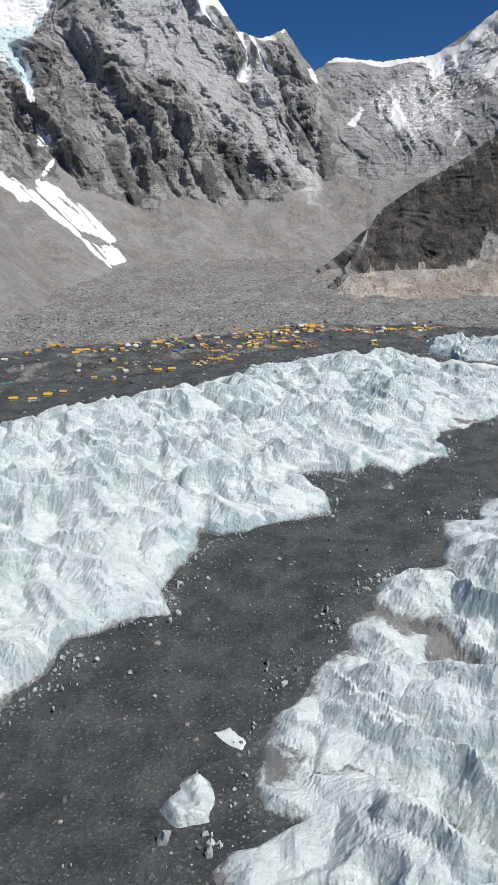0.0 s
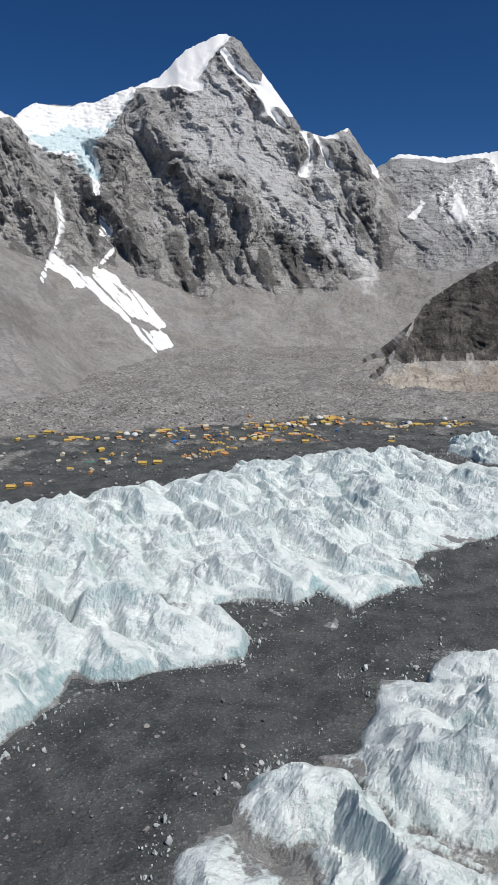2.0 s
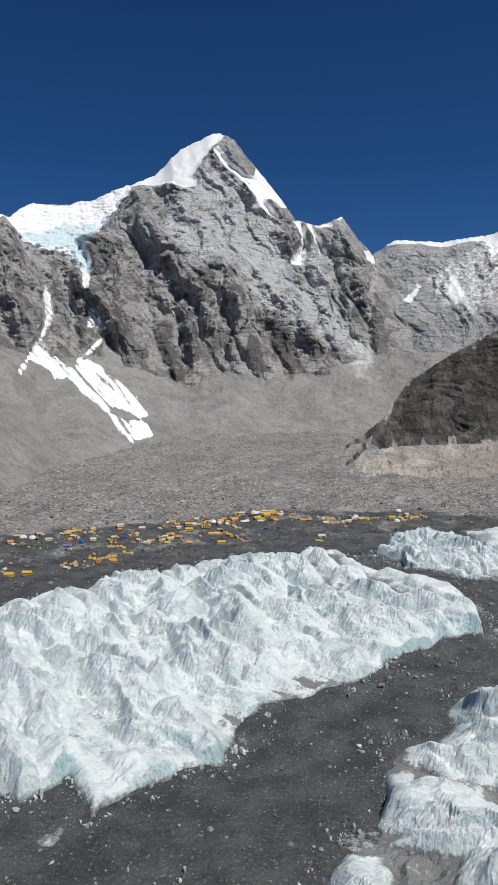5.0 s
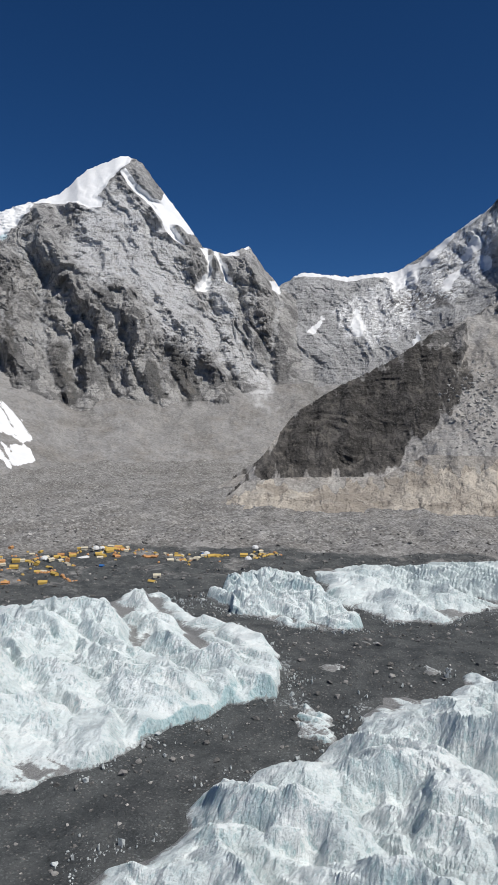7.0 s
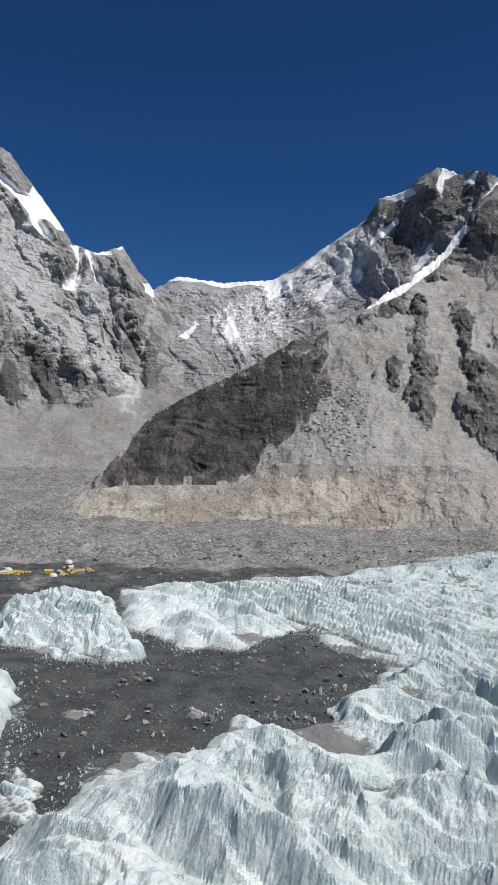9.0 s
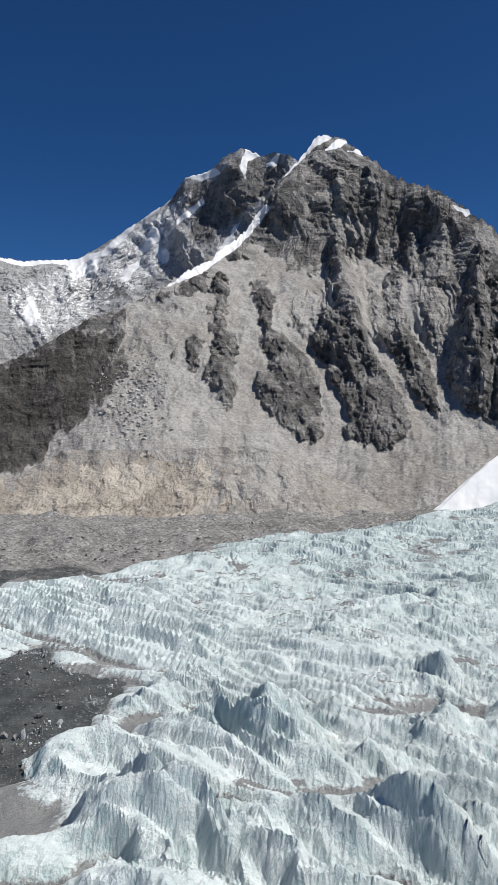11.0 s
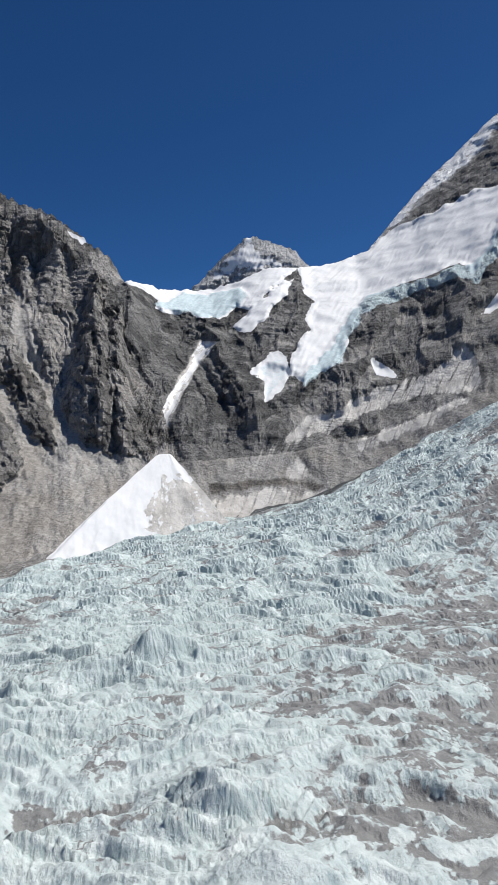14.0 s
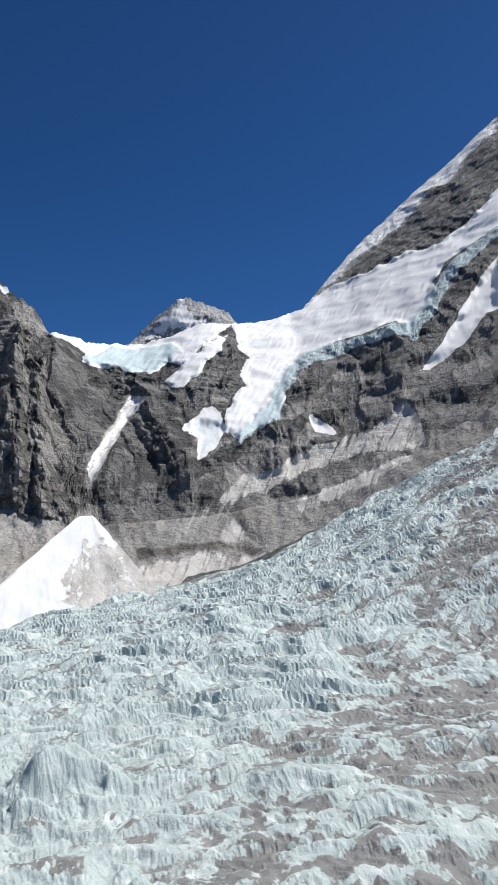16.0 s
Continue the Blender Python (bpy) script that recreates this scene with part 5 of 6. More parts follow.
cream = np.clip(np.clip(cream * 1.35, 0, 1) * (0.78 + 0.5 * lines) + patches(g["A"], g["z"], SHOULDER_STREAKS, 1.2, 6.0, 37) * (0.4 + 0.22 * lines), 0, 1)
# the cleft is recessed, and its shade also painted in through the dark cover
cleft = patches(g["A"], g["z"], SHOULDER_CLEFT, 0.4, 3.0, 40)
worn_gully = patches(g["A"], g["z"], SHOULDER_GULLIES[1:], 0.5, 3.0, 35)
cream, snow = np.maximum(cream * (1 - cleft), worn_gully), snow - 0.5 * worn_gully * smooth(-0.4, 0.2, lines)
g["talus"] = np.maximum(g["talus"], 0.5 * smooth(0.4, 0.55, step) * smooth(46, 50, g["A"]) * smooth(360, 260, g["z"]))
names, kinds = with_scree(g, names, kinds, "grey scree")
wall_mesh(shoulder, g, SLATE_ROCK, names, kinds,
          dict(talus=g["talus"], snow=np.maximum(snow, 0.57 * frost), cream=cream, blue=blue * 0.9, dark=0.8 * cleft, dust=np.maximum(0.04, 0.95 * patches(g["A"], g["z"], SHOULDER_DUST, 1.0, 10.0, 39))))

# the avalanche cone at the foot of the gully: a fan from its apex to its curved base
fa, fb = np.meshgrid(np.linspace(0, 1, 110), np.linspace(0, 1.35, 100))
base_a = np.interp(fa, [0, 0.35, 0.8, 1], [37.3, 39.8, 44.5, 47.0])
base_r = np.interp(fa, [0, 0.35, 0.8, 1], [806, 818, 838, 850])
base_z = np.interp(fa, [0, 0.35, 0.8, 1], [8, 9, 10, 20])
cone_a = 43.5 + (base_a - 43.5) * fb + 0.05 * fbm(fb * 9, fa * 4, 3, 42)
cone_r = 918 + (base_r - 918) * fb
cone_z = 84 + (base_z - 84) * fb + 0.9 * fbm(cone_a * 1.1, cone_r / 18, 4, 41) * fb + 3.0 * smooth(0, 0.12, fb) * smooth(0, 0.08, fa) * smooth(1, 0.85, fa) - 5 * smooth(0.1, 0, fb)
flank = smooth(0.42, 0.66, fa + 0.12 * fbm(fa * 6, fb * 5, 4, 43)) * smooth(0.3, 0.5, fb + 0.1 * fbm(fa * 7, fb * 7, 4, 46)) * (0.85 + 0.25 * fbm(fa * 24, fb * 3, 3, 47))
cone = thing("snow_cone", "white avalanche snow cone below a gully, one side dirty", "snow cone")
cone_v = np.stack([CX + cone_r * np.sin(np.radians(cone_a)), CY + cone_r * np.cos(np.radians(cone_a)), cone_z], -1).reshape(-1, 3)
cone_f = quads(*fa.shape)
dirty = flank.ravel()[cone_f].min(1) > 0.5
cover = dict(talus=np.ones_like(fa), snow=1 - 0.72 * flank - 0.12 * smooth(0.1, 0.6, fbm(cone_a * 1.5, cone_r / 40, 4, 44)), dark=fa * 0, dust=fa * 0, blue=fa * 0, cream=flank)
sheet("snow_slope", cone_v, cone_f[~dirty], SLATE_ROCK, cover, cone)
sheet("dirty_flank", cone_v, cone_f[dirty], SLATE_ROCK, cover, cone, "dirty cream side of the cone")

# the distant peak over the pass
FAR_CREST = [(42, 3500, 700), (45.4, 3500, 844), (47.1, 3500, 958), (49.3, 3500, 1057), (51.3, 3500, 1013), (52.6, 3500, 983), (53.2, 3500, 930), (56, 3500, 800)]
g = wall_grid(42, 56, 150, 90, FAR_CREST, [(42, 3000, 300), (56, 3000, 300)], [(42, 2), (56, 2)], [(42, 100), (56, 100)], 1.0, 600, 0.9, 10.0)
far_peak = thing("distant_peak", "distant dark rock peak streaked with snow", "mountain")
snow = patches(g["A"] * 2, g["z"], [[(93, 850), (95, 930), (97.5, 1010), (98.5, 1040), (100, 960), (103, 900), (99, 880), (96, 870)]], 2.5, 40.0, 45) * 0.95
wall_mesh(far_peak, g, FROSTED_ROCK, [("rock_face", "dark rock with snow streaks"), ("snow_field", "white snow streaks")], (snow > 0.55).astype(int), dict(talus=g["talus"] * 0, snow=snow, dust=0 * snow + 0.6))


# ---- glacier ice ----
def streaks(h, step, seed, length=14):
    """Fine ribs that run down the fall line of a height map."""
    gy, gx = np.gradient(h)
    n = np.hypot(gx, gy) + 1e-6
    gx, gy = gx / n, gy / n
    rows, cols = h.shape
    iy, ix = np.meshgrid(np.arange(rows, dtype=float), np.arange(cols, dtype=float), indexing="ij")
    rng = np.random.default_rng(seed)
    base = rng.random(h.shape)
    base = (base + np.roll(base, 1, 0)) / 2
    total = np.zeros_like(h)
    for sign in (-1, 1):
        px, py = ix.copy(), iy.copy()
        for _ in range(length):
            qx, qy = np.clip(px.astype(int), 0, cols - 1), np.clip(py.astype(int), 0, rows - 1)
            total += base[qy, qx]
            px += sign * step * gx[qy, qx]
            py += sign * step * gy[qy, qx]
    total /= 2 * length
    wide = total.copy()
    for shift in (-3, -2, -1, 1, 2, 3):
        wide += np.roll(total, shift, 0) + np.roll(total, shift, 1)
    total = total - wide / 13
    return (total - total.mean()) / (total.std() + 1e-9)


UNSEEN = ([-60, -40, 0, 40, 60, 80, 100, 120, 140, 160, 180, 200, 240, 280, 320, 400, 440, 480, 520, 560, 600], [150, 90, 80, 90, 130, 160, 200, 225, 240, 260, 275, 290, 315, 325, 335, 340, 350, 370, 385, 400, 415])


def open_side(x, y):
    """Positive where the ice lies open to the valley flight line; the lee behind it is kept coarse."""
    return np.minimum(y - np.interp(x, *UNSEEN) + 8, (x - 12 + 0.48 * y) * 0.8)


def joined_pieces(piece, keep):
    """Labels for the connected areas of a grid of pieces; slivers go to a neighbour."""
    rows, cols = piece.shape
    p, k = np.where(keep, piece, -99999).ravel().tolist(), keep.ravel().tolist()
    label, areas = [-1] * (rows * cols), []
    for start in range(rows * cols):
        if not k[start] or label[start] >= 0:
            continue
        n, stack, area, beside = len(areas), [start], [], -1
        label[start] = n
        while stack:
            c = stack.pop()
            area.append(c)
            x = c % cols
            for q in (c - 1 if x else -1, c + 1 if x < cols - 1 else -1, c - cols, c + cols):
                if 0 <= q < rows * cols and k[q]:
                    if p[q] == p[c]:
                        if label[q] < 0:
                            label[q] = n
                            stack.append(q)
                    elif label[q] >= 0:
                        beside = label[q]
        areas.append(area)
        if len(area) < 1500 and beside >= 0:
            for c in area:
                label[c] = beside
    return np.array(label)


def ice_field(parent, name, label, outline, box, cell, tall, wide, rise, seed, soft=9.0, clean=None, flutes=0.22, toe=0.32, skip=None, steps=None, split=0, lee=0, spiky=0.8, lanes=(), peaks=(), pace=0.56, rough=1.1, sharp=True, dirty=1.0, knobs=0.26):
    """Seracs within an outline: steep fluted sides, sharp crests and hollows down to the rubble."""
    x0, y0, x1, y1 = box
    x, y = np.meshgrid(np.arange(x0, x1 + cell, cell), np.arange(y0, y1 + cell, cell))
    wx = x + 6.0 * fbm(x / 30, y / 30, 3, seed) + 0.7 * fbm(x / 6, y / 6, 3, seed + 3)
    wy = y + 6.0 * fbm(x / 30, y / 30, 3, seed + 5) + 0.7 * fbm(x / 6, y / 6, 3, seed + 8)
    d = inside_distance(0.3 * x + 0.7 * wx, 0.3 * y + 0.7 * wy, outline)
    t, w = tall(x, y), wide(x, y)
    env = toe * smooth(0, 3.2, d) + (1 - toe) * (1 - np.exp(-np.clip(d, 0, None) / (1.5 * soft)))
    along, over = 0.62 * wx + 0.78 * wy, 0.78 * wx - 0.62 * wy
    big = fins(along / (pace * w), over / (1.45 * pace * w), seed + 11) ** 1.2
    curl = 0.16 * w * fbm(x / 19, y / 19, 3, seed + 15)
    small = fins((along + curl) / (0.25 * w), (over - curl) / (0.33 * w), seed + 17)
    bent = 2.6 * fbm(x / 8, y / 8, 3, seed + 18)
    chunks = fins((along + bent) / 2.7, (over + 2.6 * fbm(x / 8, y / 8, 3, seed + 20)) / 3.2, seed + 19)
    h = env * t * (rise + spiky * 1.15 * (big - 0.38) + knobs * (small - 0.42)) + env * rough * (chunks - 0.4)
    if steps is not None:
        share = steps(x, y)
        hold = 1 - 0.35 * (clean(x, y) if clean is not None else 0)
        bend = 16 * fbm(x / 120, y / 120, 2, seed + 31) + 5 * fbm(x / 34, y / 34, 3, seed + 32)
        rows = fins((along + bend) / 27.0, over / 62.0, seed + 35, 0.5, 0.35, 1.0)
        blocks = fins((along + bend) / 8.5, over / 15.0, seed + 37, 0.4, 0.7)
        teeth = fins(wx / 4.0, wy / 4.4, seed + 39, 0.25, 1.5)
        swell = 0.5 + 0.5 * smooth(-0.35, 0.45, fbm(x / 70, y / 70, 2, seed + 41))
        h = h * (1 - share) + share * env * (1.6 + hold * (2.6 * fbm(x / 75, y / 75, 2, seed + 43) + (4.2 * rows + 2.6 * smooth(0.3, 0.7, rows)) * swell + (1.5 * blocks + 1.2 * smooth(0.3, 0.6, blocks)) * (0.3 + swell) + 1.3 * (teeth - 0.35) + 0.7 * (chunks - 0.4)))
    for tx, ty, reach, tall in peaks:
        away = np.hypot((wx - tx) * 0.9 + (wy - ty) * 0.3, (wy - ty) * 0.8 - (wx - tx) * 0.2) / reach * (1.25 - 0.75 * small)
        h = h + 0.72 * tall * np.clip(1 - away, 0, 1) ** 1.25
    for line, reach in lanes:
        gap = np.exp(-(line_distance(wx, wy, line)[0] / (1.15 * reach)) ** 2)
        h = h * (1 - 0.9 * gap)
    h = h - 0.5
    gy, gx = np.gradient(h, cell)
    slope = np.hypot(gx, gy)
    rib = streaks(h, 1.0, seed + 23, max(5, int(5.0 / cell)))
    h = h + flutes * min(1.0, 0.5 / cell) * rib * smooth(0.3, 0.9, slope) * env * (1 - 0.7 * (share if steps is not None else 0))
    ground = floor_height(x, y)
    z = ground + np.where(d > -2, h, -3.0)
    dirt = smooth(3.2, -0.2, h) * 0.8 + (0.35 + 0.3 * smooth(230, 320, x)) * smooth(0.5, 0.15, slope) * smooth(-0.2, 0.5, fbm(x / 25, y / 25, 3, seed + 29)) - 0.05 * rib
    if steps is not None:
        dirt = dirt + share * 0.44 * smooth(1.0, 0.25, slope) * smooth(-0.4, 0.4, fbm(x / 18, y / 18, 3, seed + 43))
    if clean is not None:
        dirt = np.maximum(dirt, clean(x, y) * smooth(5.6, 2.2, h + 5.0 * fbm(x / 9, y / 9, 5, seed + 47, 0.7)))
    dirt = dirt * dirty
    blue = 0.4 * smooth(16, 3, d) * smooth(0.35, 0.9, slope) + smooth(0.7, 1.5, slope) * 0.6 * smooth(-0.4, 0.5, fbm(x / 40, y / 40, 2, seed + 41)) - 0.1 * rib * smooth(0.4, 0.9, slope)
    V = np.stack([x, y, z], -1).reshape(-1, 3)
    F = quads(*x.shape)
    keep = (d > -2).ravel()[F].any(1)
    for a0, b0, a1, b1 in skip or ():
        keep &= ~((x > a0) & (y > b0) & (x < a1) & (y < b1)).ravel()[F].all(1)
    if lee:
        keep &= ((open_side(x, y) > -9) if lee > 0 else (open_side(x, y) < 0)).ravel()[F].all(1)
    F = F[keep]
    if split:
        line = (0.62 * x + 0.78 * y + 14 * fbm(x / 60, y / 60, 3, seed + 51)) / split
        piece = np.floor(line[:-1, :-1]).astype(int)
        piece = joined_pieces(piece, keep.reshape(piece.shape))[keep]
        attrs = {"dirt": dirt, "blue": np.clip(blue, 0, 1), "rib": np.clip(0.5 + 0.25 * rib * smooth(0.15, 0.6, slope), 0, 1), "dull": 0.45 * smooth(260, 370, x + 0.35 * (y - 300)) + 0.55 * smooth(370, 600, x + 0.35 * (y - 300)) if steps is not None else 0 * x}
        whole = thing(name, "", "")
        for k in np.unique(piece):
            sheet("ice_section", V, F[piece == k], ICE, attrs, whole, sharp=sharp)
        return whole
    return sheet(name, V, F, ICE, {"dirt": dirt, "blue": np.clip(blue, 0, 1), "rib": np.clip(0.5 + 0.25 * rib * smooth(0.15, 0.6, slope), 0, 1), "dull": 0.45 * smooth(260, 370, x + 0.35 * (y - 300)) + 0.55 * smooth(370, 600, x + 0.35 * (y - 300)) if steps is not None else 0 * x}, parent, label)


def grime(x, y):
    s = side_of(x, y, DEBRIS_LINE)
    return smooth(34, -34, s + 22 * fbm(x / 42, y / 42, 4, 91)) * 0.92 * (x > 260)


def in_sections(fine, box, cell, outline, tall, wide, rise, seed, soft, **more):
    """The coarse lee of an ice field, as one more section of it."""
    lee = ice_field(None, "ice_section", "", outline, box, cell, tall, wide, rise, seed, soft, lee=-1, **more)
    lee.parent = fine


def one_tall(x, y):
    return 17.0 + 0 * x


def one_wide(x, y):
    return 26.0 + 0 * x


LANES = [([(78, 550), (84, 530), (92, 500), (104, 462), (114, 446)], 5.5), ([(102, 532), (107, 514), (123, 475), (141, 438)], 6.0), ([(-50, 328), (-46, 319)], 4.0), ([(-42, 256), (-24, 249)], 3.5), ([(-10, 269), (-3, 264)], 4.0), ([(40, 470), (52, 440)], 3.0),
         ([(-68, 370), (-60, 356)], 4.5), ([(-46, 405), (-40, 397)], 4.0), ([(-23, 412), (-16, 404)], 4.0), ([(-6, 288), (-1, 281)], 3.0)]
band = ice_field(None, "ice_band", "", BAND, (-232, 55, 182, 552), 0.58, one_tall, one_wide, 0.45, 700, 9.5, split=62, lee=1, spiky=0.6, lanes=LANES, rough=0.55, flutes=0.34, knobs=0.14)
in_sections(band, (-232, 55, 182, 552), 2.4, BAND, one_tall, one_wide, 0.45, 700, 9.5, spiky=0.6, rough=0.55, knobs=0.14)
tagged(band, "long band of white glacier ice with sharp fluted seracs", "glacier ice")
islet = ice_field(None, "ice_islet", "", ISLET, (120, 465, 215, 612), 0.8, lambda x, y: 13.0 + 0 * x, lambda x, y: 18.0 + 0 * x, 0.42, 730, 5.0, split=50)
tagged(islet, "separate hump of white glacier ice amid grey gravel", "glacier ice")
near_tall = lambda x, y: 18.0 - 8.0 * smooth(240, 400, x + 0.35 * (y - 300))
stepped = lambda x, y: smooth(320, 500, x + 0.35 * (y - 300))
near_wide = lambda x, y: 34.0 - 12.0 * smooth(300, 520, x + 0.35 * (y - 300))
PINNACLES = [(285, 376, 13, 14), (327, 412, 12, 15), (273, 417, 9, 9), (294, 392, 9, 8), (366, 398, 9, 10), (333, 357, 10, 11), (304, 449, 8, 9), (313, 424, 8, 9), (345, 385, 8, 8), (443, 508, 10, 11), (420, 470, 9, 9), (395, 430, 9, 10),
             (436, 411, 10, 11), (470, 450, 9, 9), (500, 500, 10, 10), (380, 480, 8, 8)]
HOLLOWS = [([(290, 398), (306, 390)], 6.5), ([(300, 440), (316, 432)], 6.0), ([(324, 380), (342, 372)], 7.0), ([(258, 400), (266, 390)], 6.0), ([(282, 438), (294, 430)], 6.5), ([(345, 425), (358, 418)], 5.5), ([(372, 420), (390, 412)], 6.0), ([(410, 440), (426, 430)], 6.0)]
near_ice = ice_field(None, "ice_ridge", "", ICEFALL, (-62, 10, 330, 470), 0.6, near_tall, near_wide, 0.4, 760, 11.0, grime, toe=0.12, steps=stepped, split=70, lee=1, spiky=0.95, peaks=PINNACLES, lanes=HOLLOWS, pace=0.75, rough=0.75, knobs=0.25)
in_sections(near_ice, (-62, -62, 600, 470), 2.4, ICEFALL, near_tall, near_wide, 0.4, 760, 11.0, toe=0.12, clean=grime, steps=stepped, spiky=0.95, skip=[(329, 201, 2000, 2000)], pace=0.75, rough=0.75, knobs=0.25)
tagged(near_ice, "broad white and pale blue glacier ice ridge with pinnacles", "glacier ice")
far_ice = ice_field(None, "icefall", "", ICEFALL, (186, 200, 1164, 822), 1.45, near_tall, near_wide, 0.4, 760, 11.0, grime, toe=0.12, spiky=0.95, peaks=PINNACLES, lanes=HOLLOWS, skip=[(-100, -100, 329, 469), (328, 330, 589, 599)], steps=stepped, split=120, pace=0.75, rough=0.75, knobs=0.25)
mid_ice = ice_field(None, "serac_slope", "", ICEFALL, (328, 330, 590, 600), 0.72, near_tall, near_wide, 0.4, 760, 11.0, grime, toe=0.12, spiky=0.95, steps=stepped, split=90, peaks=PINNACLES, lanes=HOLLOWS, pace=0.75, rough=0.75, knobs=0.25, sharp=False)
tagged(mid_ice, "lower icefall of fluted white seracs and grey debris", "icefall")
tagged(far_ice, "broken icefall of countless white seracs climbing between the mountains", "icefall")

SNOW_PATCH = [(-11, 124), (-5, 129), (-3, 124), (0, 120), (-2, 115), (-8, 120)]
HUMP = [(-16, 102), (-12, 108), (-7, 114), (-4, 109), (-5, 98), (-13, 98)]
hump = ice_field(None, "ice_hump", "", HUMP, (-20, 94, 0, 118), 0.4, lambda x, y: 5.5 + 0 * x, lambda x, y: 12.0 + 0 * x, 0.85, 780, 3.0, dirty=0.35)
tagged(hump, "small white hump of ice on dark gravel", "ice hump", "ice humps")
patch = ice_field(None, "snow_patch", "", SNOW_PATCH, (-14, 112, 3, 132), 0.4, lambda x, y: 1.6 + 0 * x, lambda x, y: 20.0 + 0 * x, 0.9, 785, 1.0, flutes=0.02, dirty=0.0, rough=0.1)
tagged(patch, "flat patch of old white snow on the gravel", "snow patch")
hummock = ice_field(None, "ice_hump", "", HUMMOCK, (160, 356, 194, 396), 0.45, lambda x, y: 4.0 + 0 * x, lambda x, y: 9.0 + 0 * x, 0.55, 790, 3.0, clean=lambda x, y: 0.42 + 0 * x)
tagged(hummock, "low hump of dirty grey ice on dark gravel", "ice hump", "ice humps")

for k, (hx, hy, hr) in enumerate([(205, 455, 7), (222, 425, 6), (186, 423, 6), (196, 402, 4), (36, 262, 5), (52, 258, 5), (88, 300, 6), (30, 178, 4), (16, 207, 2)]):
    ring = [(hx + hr * (1 + 0.35 * math.sin(3 * a + k)) * math.cos(a), hy + hr * 0.75 * (1 + 0.3 * math.cos(2 * a + 2 * k)) * math.sin(a)) for a in (i * math.pi / 5 for i in range(10))]
    small = ice_field(None, "ice_hump", "", ring, (hx - 13, hy - 12, hx + 13, hy + 12), 0.45, lambda x, y: 2.2 + 0 * x, lambda x, y: 6.0 + 0 * x, 0.5, 800 + k * 10, 2.2, clean=lambda x, y: 0.5 + 0 * x)
    tagged(small, "low patch of dirty grey glacier ice in gravel", "ice hump", "ice humps")

# ---- loose rocks ----
def stone_material(name, a, b, c):
    m, t = nodes_of(name)
    p = position(t)
    r = node(t, "ShaderNodeNewGeometry").outputs["Random Per Island"]
    n, f = noise_node(t, p, 1.3, 5), noise_node(t, p, 7.0, 4)
    k = mix(t, ramp(t, r, 0.3, 0.75), col(*a), col(*b))
    k = mix(t, ramp(t, r, 0.86, 0.97), k, col(*c))
    k = mix(t, calc(t, "MULTIPLY", ramp(t, n, 0.45, 0.7), 0.5), k, mix(t, 1.0, k, col(0.55, 0.54, 0.52), "MULTIPLY"))
    finish(t, k, 0.85, [(n, 0.3, 0.7), (f, 0.06, 0.6)], 0.2)
    return m


STONE = stone_material("rubble_stone", (0.13, 0.127, 0.122), (0.26, 0.25, 0.24), (0.46, 0.445, 0.42))
PALE_STONE = stone_material("fan_stone", (0.34, 0.332, 0.318), (0.46, 0.45, 0.432), (0.58, 0.57, 0.55))
CHIP = stone_material("ice_rubble", (0.42, 0.45, 0.455), (0.55, 0.585, 0.59), (0.22, 0.22, 0.215))
PHI = (1 + 5 ** 0.5) / 2
ICO_V = np.array([(-1, PHI, 0), (1, PHI, 0), (-1, -PHI, 0), (1, -PHI, 0), (0, -1, PHI), (0, 1, PHI), (0, -1, -PHI), (0, 1, -PHI), (PHI, 0, -1), (PHI, 0, 1), (-PHI, 0, -1), (-PHI, 0, 1)]) / 1.9
ICO_F = np.array([(0, 11, 5), (0, 5, 1), (0, 1, 7), (0, 7, 10), (0, 10, 11), (1, 5, 9), (5, 11, 4), (11, 10, 2), (10, 7, 6), (7, 1, 8),
                  (3, 9, 4), (3, 4, 2), (3, 2, 6), (3, 6, 8), (3, 8, 9), (4, 9, 5), (2, 4, 11), (6, 2, 10), (8, 6, 7), (9, 8, 1)])


def surface_height(x, y):
    """The ground sheet's own height away from the ice."""
    z = floor_height(x, y) + 0.8 * ridged(x / 34, y / 34, 4, 70) + 0.35 * fbm(x / 7, y / 7, 3, 75)
    return z + rubble(x, y)[2]


def scatter(name, label, category, x, y, size, tall, material, rng, sink=0.25, base=None):
    """One mesh of many loose angular pieces lying on the ground."""
    n = len(x)
    turn = rng.random(n) * 6.283
    shape = ICO_V[None] * (1 + 0.35 * rng.normal(size=(n, 12, 1))) * np.stack([size * (0.7 + 0.6 * rng.random(n)), size, tall], -1)[:, None]
    cx, sx = np.cos(turn)[:, None], np.sin(turn)[:, None]
    px = shape[..., 0] * cx - shape[..., 1] * sx + x[:, None]
    py = shape[..., 0] * sx + shape[..., 1] * cx + y[:, None]
    pz = shape[..., 2] + ((surface_height(x, y) if base is None else base) + tall * (0.8 - sink))[:, None]
    V = np.stack([px, py, pz], -1).reshape(-1, 3)
    F = (ICO_F[None] + 12 * np.arange(n)[:, None, None]).reshape(-1, 3)
    ob = sheet(name, V, F, material)
    ob.data.polygons.foreach_set("use_smooth", np.zeros(len(F), bool))
    return tagged(ob, label, category, kind="stuff")


rng = np.random.default_rng(5)


